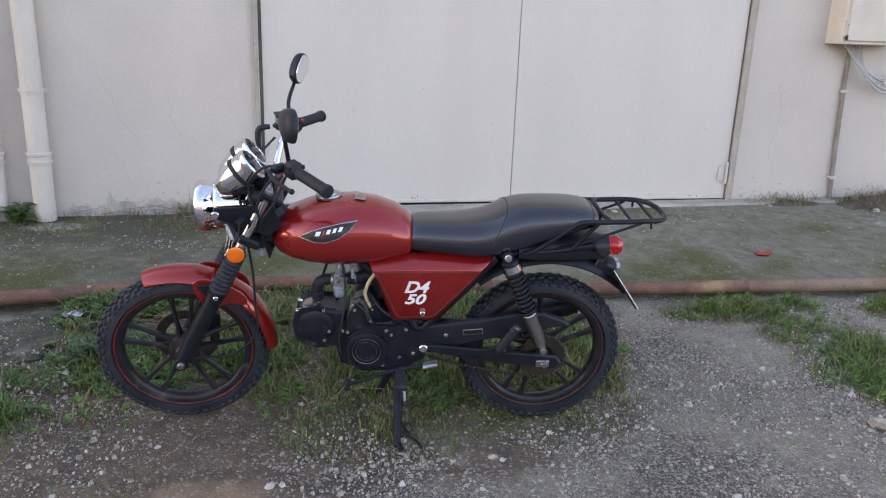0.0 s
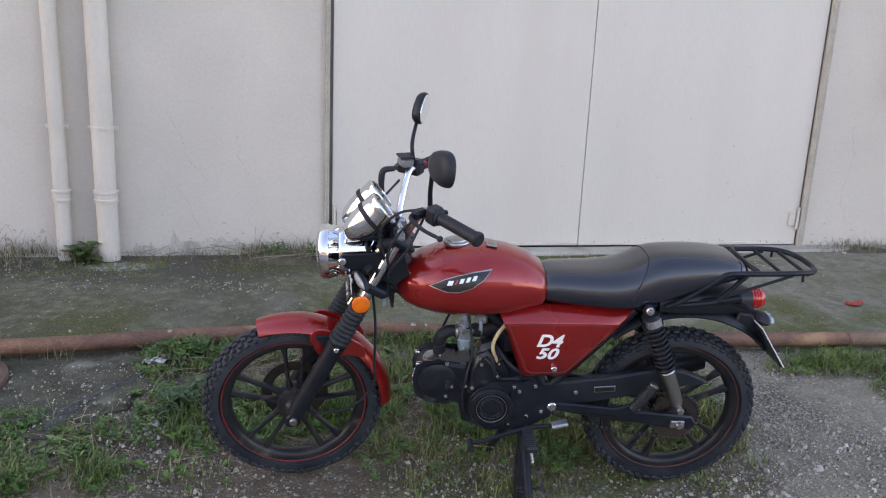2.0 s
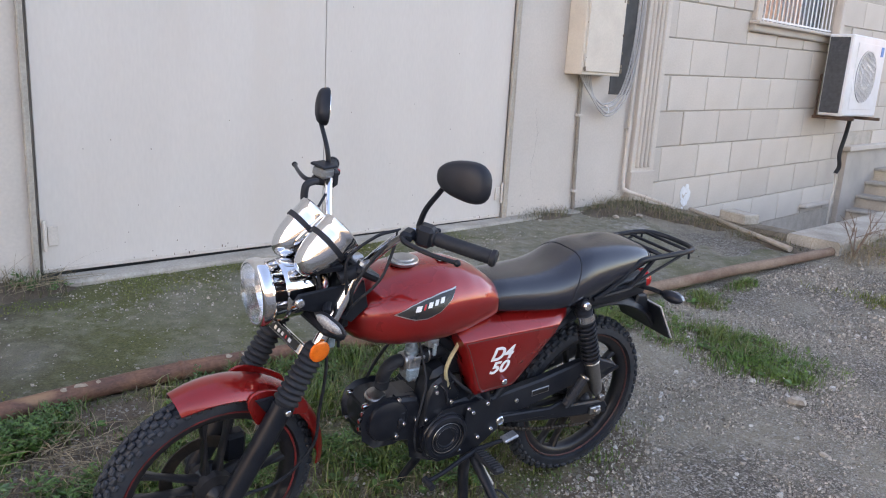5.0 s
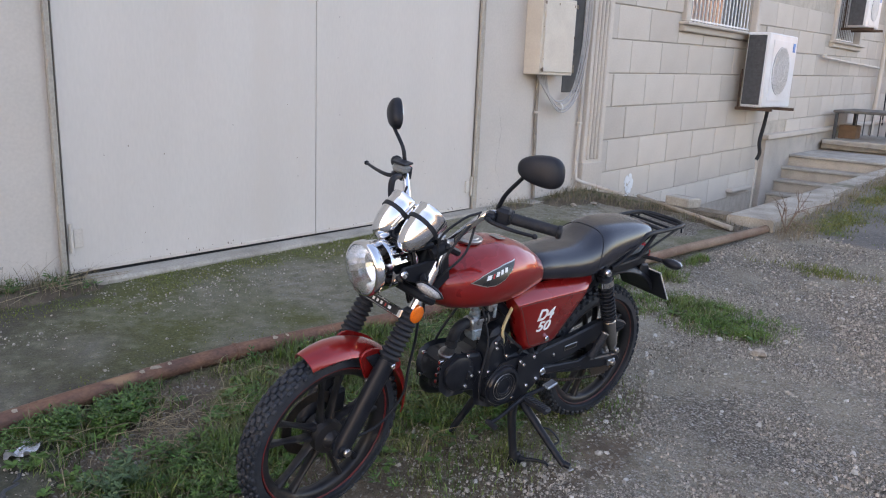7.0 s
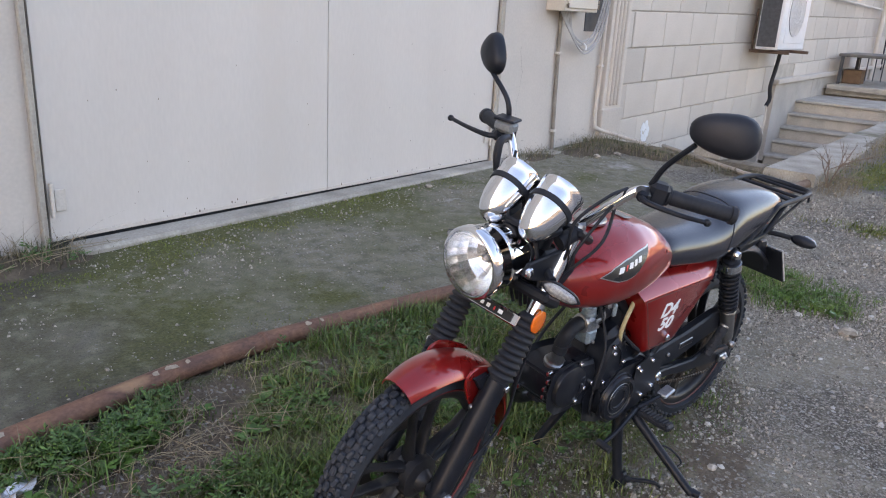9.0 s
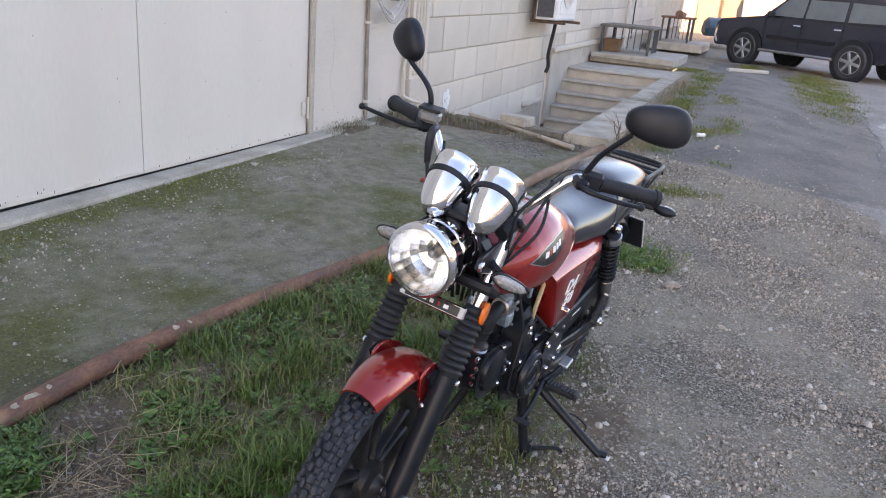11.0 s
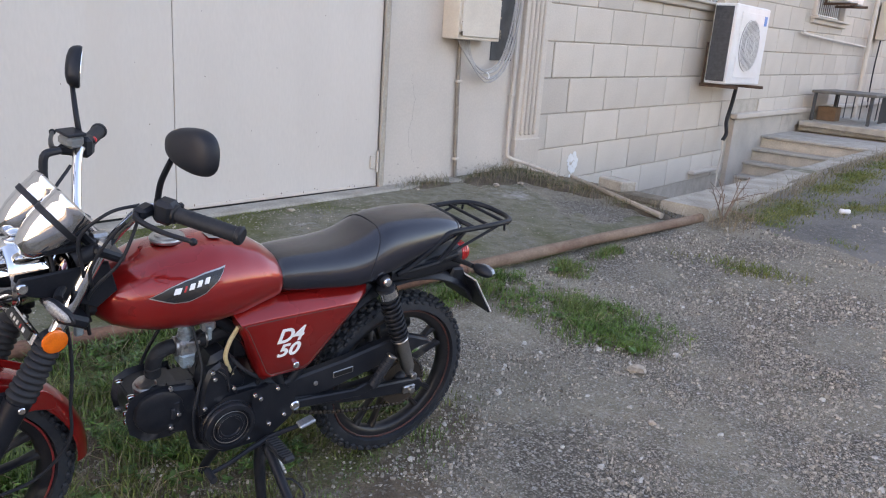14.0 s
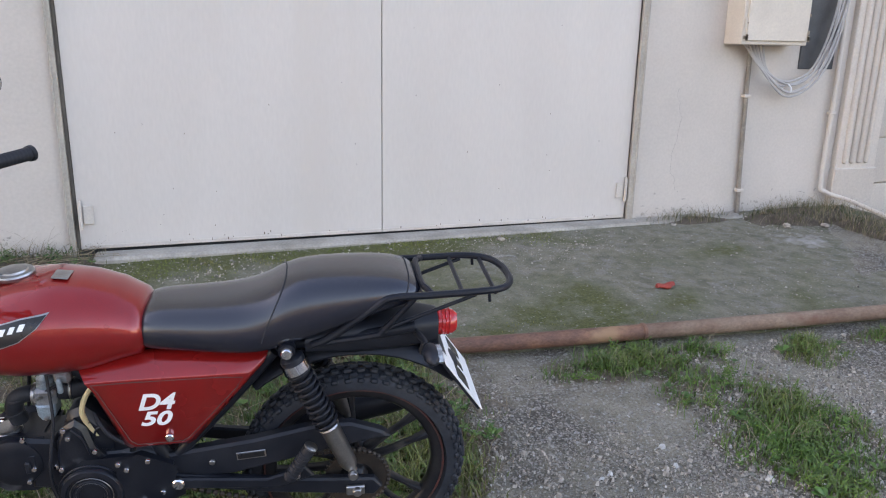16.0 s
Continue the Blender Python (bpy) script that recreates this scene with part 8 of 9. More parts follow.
# ---- scattered gravel ----
def scatter_stones(n, region, size, seed, dens):
    r = np.random.default_rng(seed)
    base = []
    for i in range(9):
        k = 5 + i % 2
        a = np.linspace(0, 2 * np.pi, k, endpoint=False) + r.normal(0, 0.2, k)
        low, top = r.uniform(0.75, 1.15, k), r.uniform(0.35, 0.75, k)
        v = np.concatenate([np.stack([low * np.cos(a), 0.75 * low * np.sin(a), np.full(k, -0.45)], 1), np.stack([top * np.cos(a + 0.2), 0.75 * top * np.sin(a + 0.2), r.uniform(0.25, 0.55, k)], 1)])
        base.append((v, [(j, (j + 1) % k, k + (j + 1) % k, k + j) for j in range(k)] + [tuple(range(k, 2 * k))]))
    V, F, off = [], [], 0
    x0, x1, y0, y1 = region
    X, Y = r.uniform(x0, x1, n * 3), r.uniform(y0, y1, n * 3)
    keep = r.random(n * 3) < dens(X, Y)
    X, Y = X[keep][:n], Y[keep][:n]
    Z = ground_z(X, Y) + 0.02 * grass_cover(X, Y)
    S = np.clip(r.lognormal(math.log(size), 0.55, len(X)), size * 0.45, size * 3.6)
    T = r.uniform(0, 6.28, len(X))
    for x, y, z, s_, t, k in zip(X, Y, Z, S, T, r.integers(0, 9, len(X))):
        v, f_ = base[k]
        c, sn = math.cos(t), math.sin(t)
        V.append(np.stack([x + s_ * (v[:, 0] * c - v[:, 1] * sn), y + s_ * (v[:, 0] * sn + v[:, 1] * c), z + s_ * v[:, 2] + 0.15 * s_], 1))
        F += [tuple(i + off for i in q) for q in f_]
        off += len(v)
    g_ = Geo()
    g_.v, g_.f, g_.n = V, F, off
    return g_


def gravel_density(X, Y):
    onroad = np.clip((road_edge(X) - Y) / 0.25 + 0.5, 0, 1)
    return np.clip((1 - 0.93 * onroad) * (1 - 0.75 * grass_cover(X, Y)) * (0.35 + 0.65 * (np.sin(3.1 * X + 1.3 * Y) * np.sin(2.3 * Y - 0.7 * X) * 0.5 + 0.5)) * (1 - 0.7 * blob(X, Y, -0.05, 1.85, 0.45, 0.4)) * (1 - 0.70 * smoothstep(1.1, -0.7, X) * smoothstep(1.4, 2.4, Y)) * (Y < pipe_y(X) - 0.05), 0, 1)


single("gravel", scatter_stones(58000, (-1.2, 3.2, 0.5, 3.2), 0.0042, 5, gravel_density), STONE, "loose grey gravel strewn over the worn asphalt", "gravel", kind="stuff", sharp=25)
single("gravel", scatter_stones(11000, (2.6, 5.3, 0.7, 3.2), 0.0062, 6, gravel_density), STONE, "loose grey gravel strewn over the worn asphalt", "gravel", kind="stuff", sharp=25)
single("gravel", scatter_stones(1200, (-1.0, 4.6, 0.5, 3.0), 0.0055, 8, gravel_density), STONEPALE, "pale chips strewn among the gravel", "gravel", kind="stuff", sharp=25)
single("gravel", scatter_stones(500, (4.6, 9.0, 0.3, 3.0), 0.008, 9, lambda X, Y: 0.6 + 0 * X), STONE, "loose stones on the dark asphalt", "gravel", kind="stuff", sharp=25)


def apron_stones():
    g_ = scatter_stones(6500, (-3.0, 4.9, 3.5, 4.98), 0.0036, 11, lambda X, Y: (Y > pipe_y(X) + 0.05) * (0.2 + 0.8 * (Y > 4.3)) * (0.3 + 0.7 * (np.sin(2.2 * X) * np.sin(3.0 * Y + X) > -0.2)))
    for v in g_.v:
        v[:, 2] += float(apron_z(v[0, 0], v[0, 1]) - ground_z(v[0, 0], v[0, 1])) 
    return g_


def slab_stones():
    g_ = scatter_stones(1200, (-2.4, -0.74, 2.78, 3.44), 0.0034, 12, lambda X, Y: (Y > 2.80 - 0.75 * (X + 1.6)) * 1.0)
    for v in g_.v:
        v[:, 2] += float(0.092 + 0.075 * (v[0, 1] - 3.0) - ground_z(v[0, 0], v[0, 1]) - 0.02 * grass_cover(v[:1, 0], v[:1, 1])[0]) + 0.001
    return g_


single("grit", slab_stones(), STONE, "grit scattered on the cracked slab", "gravel", kind="stuff", sharp=25)
single("grit", apron_stones(), STONE, "pale grit scattered on the mossy apron", "gravel", kind="stuff", sharp=25)


# ---- grass, weeds and straw ----
def blades(X, Y, Z, H, seed, width=0.0022, bend=0.5, mat=None, name="grass", label="", lean=None):
    r = np.random.default_rng(seed)
    n = len(X)
    A = r.uniform(0, 2 * np.pi, n)
    B = bend * r.uniform(0.3, 1.2, n) * H
    W = width * r.uniform(0.6, 1.3, n)
    dx, dy = np.cos(A), np.sin(A)
    px, py = -dy, dx
    V = np.zeros((n, 7, 3))
    for k, (t, w) in enumerate(((0.0, 1.0), (0.0, -1.0), (0.4, 0.85), (0.4, -0.85), (0.75, 0.55), (0.75, -0.55), (1.0, 0.0))):
        V[:, k, 0] = X + dx * B * t * t + px * W * w
        V[:, k, 1] = Y + dy * B * t * t + py * W * w
        V[:, k, 2] = Z + H * (t - 0.28 * bend * t * t)
    faces = []
    o = (np.arange(n) * 7)[:, None]
    quads = np.concatenate([o + np.array([[0, 1, 3, 2]]), o + np.array([[2, 3, 5, 4]])])
    tris = o + np.array([[4, 5, 6]])
    g_ = Geo()
    g_.v, g_.f, g_.n = [V.reshape(-1, 3)], quads.tolist() + tris.tolist(), n * 7
    me_ = bpy.data.meshes.new(name)
    me_.from_pydata(V.reshape(-1, 3).tolist(), [], g_.f)
    me_.polygons.foreach_set("use_smooth", np.ones(len(me_.polygons), bool))
    me_.materials.append(mat)
    return tagged(new(name, me_), label, "grass", kind="stuff")


def pick(n, region, dens, seed):
    r = np.random.default_rng(seed)
    x0, x1, y0, y1 = region
    X, Y = r.uniform(x0, x1, n * 6), r.uniform(y0, y1, n * 6)
    clump = 0.35 + 0.65 * np.clip(0.5 + 0.9 * np.sin(9.3 * X + 3 * np.sin(4 * Y)) * np.sin(11.1 * Y + 2 * np.sin(5 * X)), 0, 1)
    keep = r.random(n * 6) < dens(X, Y) * clump
    return X[keep][:n], Y[keep][:n]


X, Y = pick(44000, (-2.2, 3.9, 1.8, 3.6), lambda x, y: grass_cover(x, y) ** 1.3 * np.clip(0.72 + 1.3 * field(x, y, 4.5, 9.0), 0.12, 1), 21)
H = np.random.default_rng(3).uniform(0.025, 0.085, len(X)) * (0.45 + 0.7 * grass_cover(X, Y)) * np.where(Y < 2.62, 0.6, 1.0) * (0.55 + 0.9 * np.clip(0.5 + 1.1 * field(X, Y, 5.5, 2.0), 0, 1))
blades(X, Y, ground_z(X, Y) + 0.012 * grass_cover(X, Y), H, 22, 0.0021, 0.7, GRASS, "grass", "lush green grass along the rusty pipe")
X, Y = pick(11000, (1.8, 3.9, 2.0, 3.5), lambda x, y: grass_cover(x, y) ** 1.1, 23)
blades(X, Y, ground_z(X, Y) + 0.010 * grass_cover(X, Y), np.random.default_rng(13).uniform(0.02, 0.065, len(X)), 26, 0.0019, 0.8, GRASSBRIGHT, "grass", "bright green grass patch in the gravel")
X, Y = pick(3600, (-2.2, 3.8, 2.3, 3.6), lambda x, y: np.maximum(grass_cover(x, y) ** 1.2, 0.9 * blob(x, y, -0.46, 3.22, 0.32, 0.16)) * (y > 2.5), 24)
blades(X, Y, ground_z(X, Y) + 0.008, np.random.default_rng(4).uniform(0.03, 0.11, len(X)), 25, 0.0013, 1.3, STRAW, "dry_grass", "dry straw among the green grass")
X, Y = pick(60000, (3.5, 18.5, 0.2, 4.6), lambda x, y: verge_cover(x, y) ** 1.2, 27)
blades(X, Y, ground_z(X, Y), np.random.default_rng(5).uniform(0.010, 0.042, len(X)) * np.where(X < 4.6, 1.5, 1.0), 28, 0.0032, 0.9, MOSSGREEN, "grass", "short mossy grass along the kerb and road")


def wall_fringe(x, y):
    return np.maximum.reduce([blob(x, y, -0.32, 4.92, 0.42, 0.15), 0.45 * blob(x, y, -0.95, 4.95, 0.5, 0.07), blob(x, y, -1.95, 4.90, 0.6, 0.18), 0.8 * blob(x, y, 3.75, 4.90, 0.35, 0.10), blob(x, y, 4.60, 4.78, 0.50, 0.20), blob(x, y, 4.78, 4.3, 0.16, 0.5), 0.7 * blob(x, y, 4.70, 3.5, 0.14, 0.4), 0.35 * blob(x, y, -0.15, 4.85, 0.3, 0.1)])


def bank_height(x, y):
    return 0.075 * smoothstep(0.1, 0.8, wall_fringe(x, y)) * (0.6 + 0.5 * field(x, y, 5.0, 3.0)) * smoothstep(3.3, 4.2, x) + 0.045 * smoothstep(0.1, 0.9, wall_fringe(x, y)) * smoothstep(1.0, 0.0, x)


def soil_bank(x0, x1, y0):
    xs, ys = np.arange(x0, x1, 0.03), np.arange(y0, 5.03, 0.03)
    gx, gy = np.meshgrid(xs, ys, indexing="ij")
    gz = apron_z(gx, gy) - 0.006 + bank_height(gx, gy) + 0.006 * field(gx, gy, 14.0, 1.0)
    idx = np.arange(gx.size).reshape(gx.shape)
    faces = np.stack([idx[:-1, :-1], idx[1:, :-1], idx[1:, 1:], idx[:-1, 1:]], -1).reshape(-1, 4)
    ok = (wall_fringe(gx, gy) > 0.02).reshape(-1)
    faces = faces[ok[faces].all(1)]
    g_ = Geo()
    g_.v, g_.f, g_.n = [np.stack([gx, gy, gz], -1).reshape(-1, 3)], faces.tolist(), gx.size
    return g_


for x0, x1, y0 in ((3.3, 4.88, 3.15), (-1.25, 0.45, 4.66)):
    single("soil", soil_bank(x0, x1, y0), SOIL, "dark soil heaped along the foot of the wall", "soil", kind="structure", sharp=60)
X, Y = pick(9500, (-2.5, 5.05, 3.2, 5.0), wall_fringe, 31)
blades(X, Y, apron_z(X, Y) + bank_height(X, Y) - 0.005, np.random.default_rng(6).uniform(0.02, 0.10, len(X)), 32, 0.0018, 0.9, DULLGRASS, "grass", "thin green weeds at the foot of the wall")
X, Y = pick(8500, (-2.6, 5.1, 3.2, 5.0), wall_fringe, 33)
blades(X, Y, apron_z(X, Y) + bank_height(X, Y) - 0.005, np.random.default_rng(7).uniform(0.03, 0.17, len(X)), 34, 0.0011, 1.3, STRAW, "dry_grass", "dry brown stalks at the foot of the wall")
X, Y = pick(150, (-2.4, -0.1, 4.75, 4.98), lambda x, y: np.maximum(blob(x, y, -0.35, 4.9, 0.3, 0.12), blob(x, y, -2.0, 4.9, 0.5, 0.14)), 51)
blades(X, Y, apron_z(X, Y), np.random.default_rng(14).uniform(0.14, 0.34, len(X)), 52, 0.0015, 1.1, STRAW, "dry_grass", "long dead stalks against the wall")
X, Y = pick(3000, (4.7, 10.5, 2.4, 3.25), lambda x, y: np.maximum(blob(x, y, 5.05, 2.88, 0.35, 0.16), 0.5 * np.clip(1 - np.abs(y - 2.92) / 0.12, 0, 1)), 35)
blades(X, Y, ground_z(X, Y), np.random.default_rng(8).uniform(0.05, 0.26, len(X)), 36, 0.0016, 1.1, STRAW, "dry_grass", "dry brown weeds over the kerb")
X, Y = pick(160, (-2.2, 1.6, 3.3, 3.5), lambda x, y: 1.0 * (np.abs(y - pipe_y(x) + 0.05) < 0.05), 37)
blades(X, Y, ground_z(X, Y), np.random.default_rng(9).uniform(0.10, 0.24, len(X)), 38, 0.0012, 0.9, STRAW, "dry_grass", "tall dry stalks beside the rusty pipe")
X, Y = pick(14000, (-2.4, 2.9, 3.5, 5.0), lambda x, y: np.clip(0.9 * smoothstep(4.50, 4.75, y) * smoothstep(3.2, 2.0, x) * (y < 4.9) + 0.15 * (y < pipe_y(x) + 0.25) * (y > pipe_y(x) + 0.03), 0, 1) * (field(x, y, 3.0, 8.0) > -0.05), 39)
blades(X, Y, apron_z(X, Y), np.random.default_rng(10).uniform(0.005, 0.014, len(X)), 40, 0.0025, 0.8, MOSSGREEN, "moss", "green moss tufts along the gate sill")


def rosettes(X, Y, Z, seed, size):
    """Low broad-leaved weeds: a rosette of folded leaves at each place."""
    r = np.random.default_rng(seed)
    V, F, off = [], [], 0
    for x, y, z in zip(X, Y, Z):
        n = r.integers(6, 11)
        s_ = size * r.uniform(0.5, 1.3)
        for k in range(n):
            a = r.uniform(0, 6.28)
            L, w, up = s_ * r.uniform(0.6, 1.1), s_ * r.uniform(0.16, 0.28), r.uniform(0.15, 0.9)
            d, p = np.array([math.cos(a), math.sin(a), 0]), np.array([-math.sin(a), math.cos(a), 0])
            o = np.array([x, y, z])
            pts = []
            for t, ww in ((0.05, 0.25), (0.35, 0.8), (0.65, 1.0), (0.88, 0.6)):
                c = o + d * L * t * math.cos(up * 0.8) + np.array([0, 0, L * (up * t - 0.55 * t * t * up)])
                pts += [c + p * w * ww + np.array([0, 0, 0.10 * w]), c, c - p * w * ww + np.array([0, 0, 0.10 * w])]
            pts.append(o + d * L * math.cos(up * 0.8) + np.array([0, 0, L * up * 0.42]))
            V.append(np.array(pts))
            for i in range(3):
                b = off + 3 * i
                F += [(b, b + 1, b + 4, b + 3), (b + 1, b + 2, b + 5, b + 4)]
            b = off + 9
            F += [(b, b + 1, off + 12), (b + 1, b + 2, off + 12)]
            off += 13
    g_ = Geo()
    g_.v, g_.f, g_.n = V, F, off
    return g_


def leafy(X, Y, Z, seed, size, stems=4, leaves=7):
    """Small upright weeds: a few leaning stems, each set with narrow folded leaves."""
    r = np.random.default_rng(seed)
    n = len(X) * stems * leaves
    plant = np.repeat(np.arange(len(X)), stems * leaves)
    stem = np.repeat(np.arange(len(X) * stems), leaves)
    s_ = (size * r.uniform(0.55, 1.35, len(X)))[plant]
    az, tilt = r.uniform(0, 6.28, len(X) * stems)[stem], r.uniform(0.15, 1.1, len(X) * stems)[stem]
    t = np.tile((np.arange(leaves) + 0.6) / leaves, len(X) * stems)
    P = np.stack([np.asarray(X)[plant] + np.cos(az) * np.sin(tilt) * s_ * t, np.asarray(Y)[plant] + np.sin(az) * np.sin(tilt) * s_ * t, np.asarray(Z)[plant] + np.cos(tilt) * s_ * t], 1)
    a, up = r.uniform(0, 6.28, n), r.uniform(0.05, 0.95, n)
    D = np.stack([np.cos(a) * np.cos(up), np.sin(a) * np.cos(up), np.sin(up)], 1)
    S = np.stack([-np.sin(a), np.cos(a), np.zeros(n)], 1)
    L = (s_ * r.uniform(0.30, 0.62, n) * (1.1 - 0.5 * t))[:, None]
    W = L * r.uniform(0.11, 0.22, n)[:, None]
    N = np.cross(D, S) * L * 0.08
    V = np.stack([P, P + D * L * 0.5 + S * W - N, P + D * L * 0.55 + N, P + D * L * 0.5 - S * W - N, P + D * L + np.array([0, 0, -0.12]) * L], 1).reshape(-1, 3)
    o = (np.arange(n) * 5)[:, None]
    g_ = Geo()
    g_.v, g_.n = [V], n * 5
    g_.f = np.concatenate([o + np.array([[0, 1, 2]]), o + np.array([[0, 2, 3]]), o + np.array([[1, 4, 2]]), o + np.array([[2, 4, 3]])]).tolist()
    return g_


def litter(X, Y, Z, seed, lo, hi, thick=0.0011):
    """Dead stalks lying flat, criss-cross."""
    r = np.random.default_rng(seed)
    g_ = Geo()
    for x, y, z in zip(X, Y, Z):
        L, a, q = r.uniform(lo, hi), r.uniform(0, 6.28), r.uniform(0.0, 0.16)
        d = Vector((math.cos(a), math.sin(a), q)) * L
        p = Vector((x, y, z + r.uniform(0.002, 0.014)))
        tube([p, p + d * 0.5 + Vector((r.normal(0, 0.006), r.normal(0, 0.006), 0.004)), p + d], [thick * 1.2, thick, thick * 0.6], 3, 3, g_)
    return g_


X, Y = pick(800, (-2.0, 1.5, 2.45, 3.62), lambda x, y: grass_cover(x, y) ** 1.2 * np.clip(0.10 + 2.2 * field(x, y, 3.6, 14.0) + 0.25 * smoothstep(0.4, -0.5, x), 0, 1), 61)
single("weeds", leafy(X, Y, ground_z(X, Y) + 0.022, 62, 0.052), WEED, "small leafy green weeds crowded in the grass", "weed", kind="stuff", sharp=60)
X, Y = pick(200, (1.9, 3.4, 2.1, 3.35), lambda x, y: grass_cover(x, y), 63)
single("weeds", leafy(X, Y, ground_z(X, Y) + 0.012, 64, 0.042), GRASSBRIGHT, "fresh leafy weeds in the grass patch", "weed", kind="stuff", sharp=60)
X, Y = pick(34, (-1.0, -0.5, 2.9, 3.25), lambda x, y: blob(x, y, -0.70, 3.04, 0.12, 0.09), 65)
single("weeds", leafy(X, Y, ground_z(X, Y) + 0.035, 66, 0.066, 5, 11), WEEDGREY, "grey-green weeds beside the broken slab", "weed", kind="stuff", sharp=60)
X, Y = pick(80, (-1.0, -0.30, 3.25, 3.6), lambda x, y: blob(x, y, -0.60, 3.47, 0.20, 0.08), 67)
single("weeds", leafy(X, Y, ground_z(X, Y) + 0.03, 68, 0.056, 5, 11), WEED, "tall leafy weeds beside the rusty pipe", "weed", kind="stuff", sharp=60)
X, Y = pick(16, (-0.9, 0.1, 4.75, 5.0), wall_fringe, 69)
single("weeds", leafy(X, Y, apron_z(X, Y) + 0.02, 70, 0.075), WEED, "green weeds in the soil by the gate", "weed", kind="stuff", sharp=60)
X, Y = pick(150, (-0.9, 0.1, 2.95, 3.45), lambda x, y: blob(x, y, -0.45, 3.27, 0.28, 0.15), 71)
single("straw", litter(X, Y, ground_z(X, Y) + 0.03, 72, 0.05, 0.16), STRAW, "dead straw lying flat on bare soil", "straw", kind="stuff")
X, Y = pick(160, (-1.2, 1.4, 2.5, 3.6), lambda x, y: grass_cover(x, y), 73)
single("straw", litter(X, Y, ground_z(X, Y) + 0.045, 74, 0.05, 0.15), STRAW, "dead stalks caught in the grass", "straw", kind="stuff")
X, Y = pick(45, (-1.2, 0.1, 4.78, 4.97), wall_fringe, 75)
single("straw", litter(X, Y, apron_z(X, Y) + 0.04, 76, 0.12, 0.34, 0.0018), STRAW, "long dead stalks fallen by the gate", "straw", kind="stuff")
X, Y = pick(900, (-2.0, 1.5, 2.4, 3.45), lambda x, y: grass_cover(x, y) ** 1.5 * np.clip(0.35 + 0.9 * smoothstep(0.6, -0.6, x), 0, 1) * (y > 2.55), 41)
single("weeds", rosettes(X, Y, ground_z(X, Y) + 0.025, 42, 0.034), WEED, "low broad-leaved weeds growing in the grass", "weed", kind="stuff", sharp=60)
X, Y = pick(110, (1.9, 3.6, 2.2, 3.4), lambda x, y: grass_cover(x, y), 43)
single("weeds", rosettes(X, Y, ground_z(X, Y) + 0.02, 44, 0.04), WEED, "small broad-leaved weeds in the grass patch", "weed", kind="stuff", sharp=60)
X, Y = pick(110, (4.0, 12.0, 2.0, 3.1), verge_cover, 45)
single("weeds", rosettes(X, Y, ground_z(X, Y), 46, 0.034), WEED, "low weeds along the kerb", "weed", kind="stuff", sharp=60)
X = np.array([-1.48, -1.47, -1.50, -1.455])
single("dock_plant", rosettes(X, np.full(4, 4.90), apron_z(X, np.full(4, 4.9)) + np.array([0, 0.03, 0.06, 0.09]), 47, 0.11), WEED, "dark green dock plant between the downpipes", "plant", sharp=60)


# bare shrub by the areaway
def twig(g_, p, d, L, r_, depth, rr):
    q = p + d * L
    tube([p, (p + q) / 2 + Vector([rr.normal(0, 0.02 * L) for _ in range(3)]), q], [r_, r_ * 0.8, r_ * 0.6], 5, 3, g_)
    if depth:
        for _ in range(3):
            nd = (d + Vector([rr.normal(0, 0.45) for _ in range(3)]) + Vector((0, 0, 0.12))).normalized()
            twig(g_, p + d * L * rr.uniform(0.45, 1.0), nd, L * rr.uniform(0.5, 0.75), r_ * 0.6, depth - 1, rr)


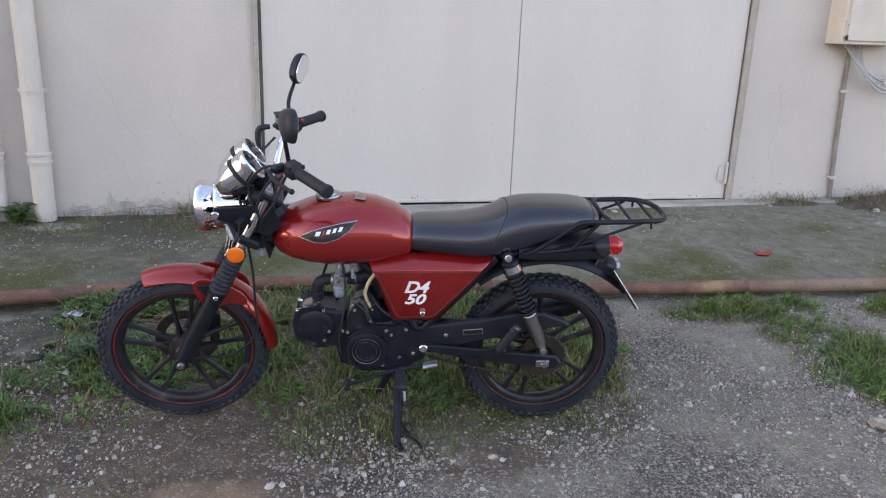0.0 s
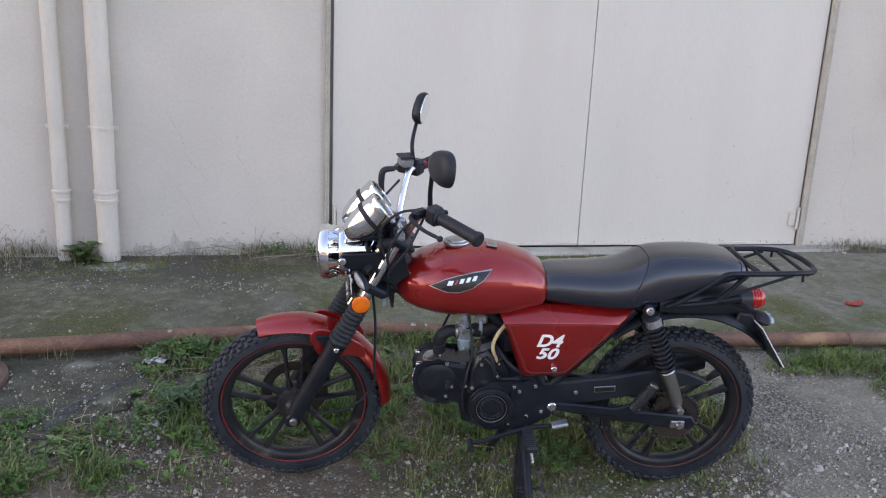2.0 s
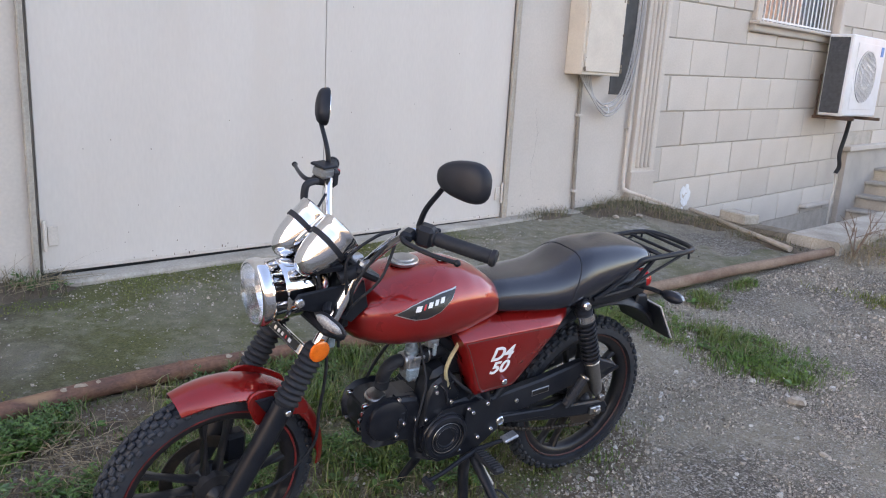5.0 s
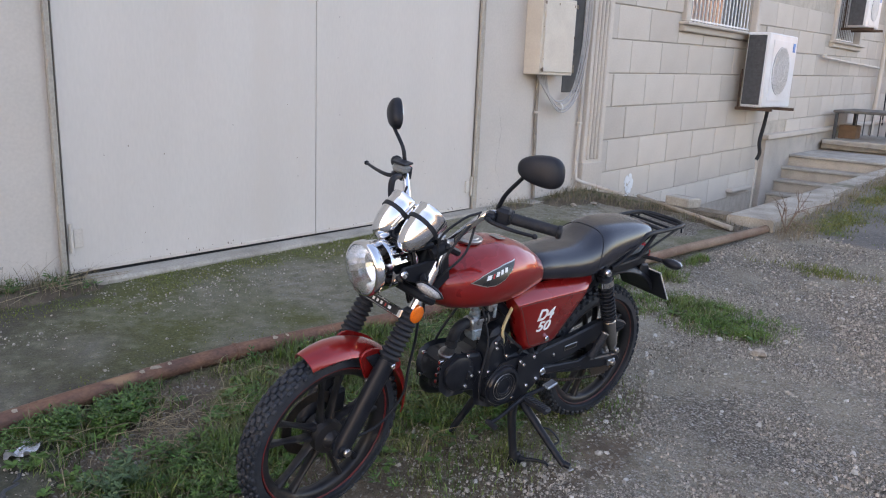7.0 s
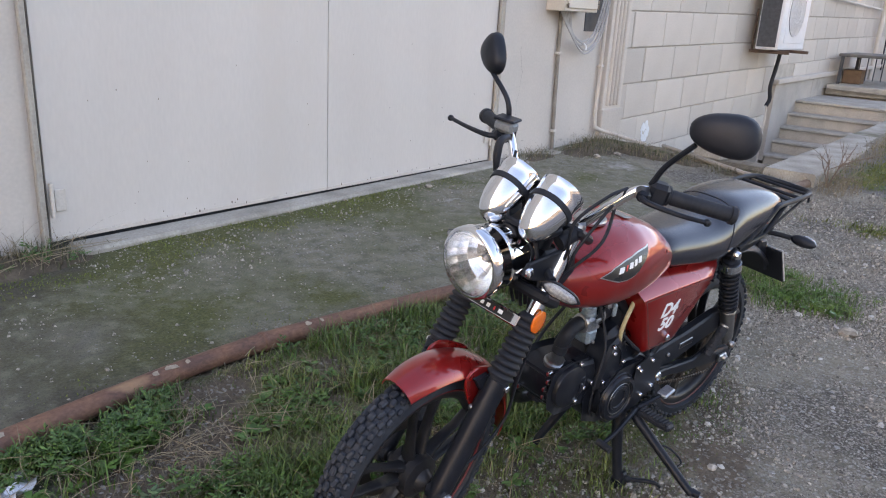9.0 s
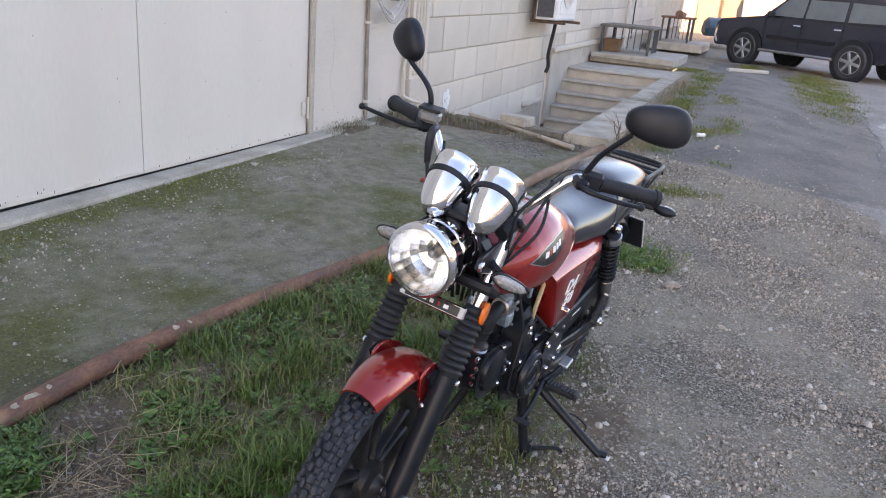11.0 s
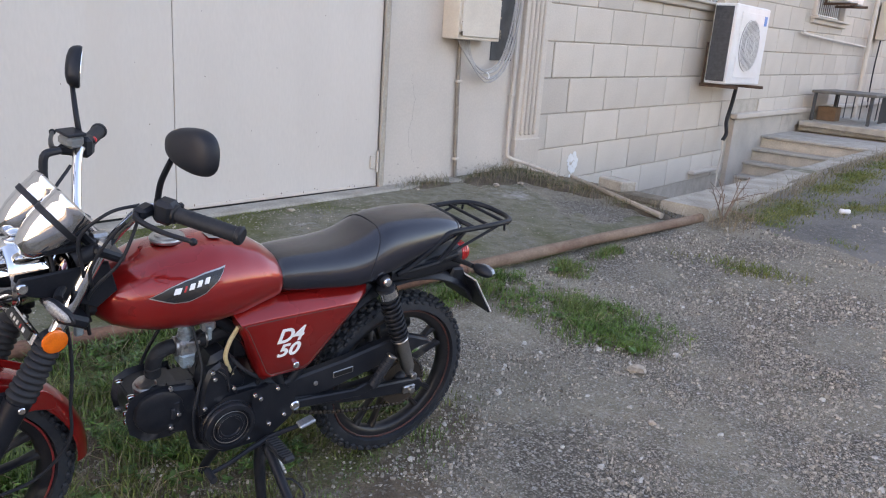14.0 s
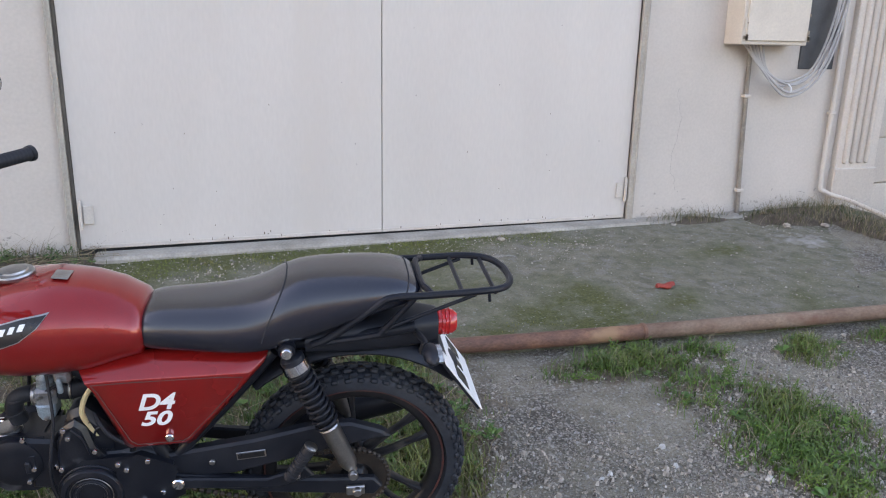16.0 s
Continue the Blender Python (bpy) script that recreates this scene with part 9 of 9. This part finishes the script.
rr = np.random.default_rng(12)
g = Geo()
for d in ((0.1, 0.1, 1), (-0.35, 0.2, 0.9), (0.3, -0.25, 0.9), (-0.2, -0.3, 0.85)):
    twig(g, Vector((4.98, 2.94, 0.15)), Vector(d).normalized(), 0.24, 0.006, 2, rr)
single("shrub", g, surface("bare_twig", (0.23, 0.16, 0.12), 0.8), "bare leafless shrub at the areaway corner", "shrub", sharp=60)


# ---- stone blocks of the east wall, one by one ----
block_meshes = {}


def block_mesh(w, h):
    key = (round(w, 2), round(h, 2))
    if key not in block_meshes:
        g_ = cbox((0, 0, 0), (key[0] - 0.010, 0.06, key[1] - 0.012), 0.007)
        me_ = g_.mesh("stone_block", None, 20)
        me_.materials.append(BLOCK)
        block_meshes[key] = me_
    return block_meshes[key]


def lay_blocks():
    n = 0
    for row in range(-2, 6):
        z0 = H0 + COURSE * row
        x = (5.93 if row % 2 else 5.60) - BLEN
        first = True
        while x < 21.5:
            a, b = max(x, BW0), x + BLEN
            x += BLEN
            if b - a < 0.08:
                continue
            zlo, zhi = z0, z0 + COURSE
            lift = SLOPE * ((a + b) / 2 - 5.4)
            cuts = [(a, b)]
            if zlo + SLOPE * (x - 5.4) < 0.50 and b > 10.20:
                if a < 10.15:
                    cuts = [(a, 10.20)]
                else:
                    cuts = []
            for wa, wb, wz0, wz1 in WIN:
                if zhi + lift > wz0 - 0.11 and a < wb + 0.12 and b > wa - 0.12:
                    new_cuts = []
                    if zlo + lift < wz0 - 0.11 - 0.1:
                        zhi = wz0 - 0.11 - lift
                        continue
                    for p, q in cuts:
                        if p < wa - 0.12:
                            new_cuts.append((p, min(q, wa - 0.12)))
                        if q > wb + 0.12:
                            new_cuts.append((max(p, wb + 0.12), q))
                    cuts = new_cuts
            for p, q in cuts:
                if q - p < 0.06:
                    continue
                ob_ = new("stone_block", block_mesh(q - p, zhi - zlo))
                ob_.parent = block_wall
                ob_.matrix_world = pose((p + q) / 2, WALL_Y + 0.062 + 0.004 * math.sin(17.0 * p + 5 * row), (zlo + zhi) / 2 + SLOPE * ((p + q) / 2 - 5.4), 0, -math.degrees(SLOPE), 0)
                n += 1
    return n


lay_blocks()
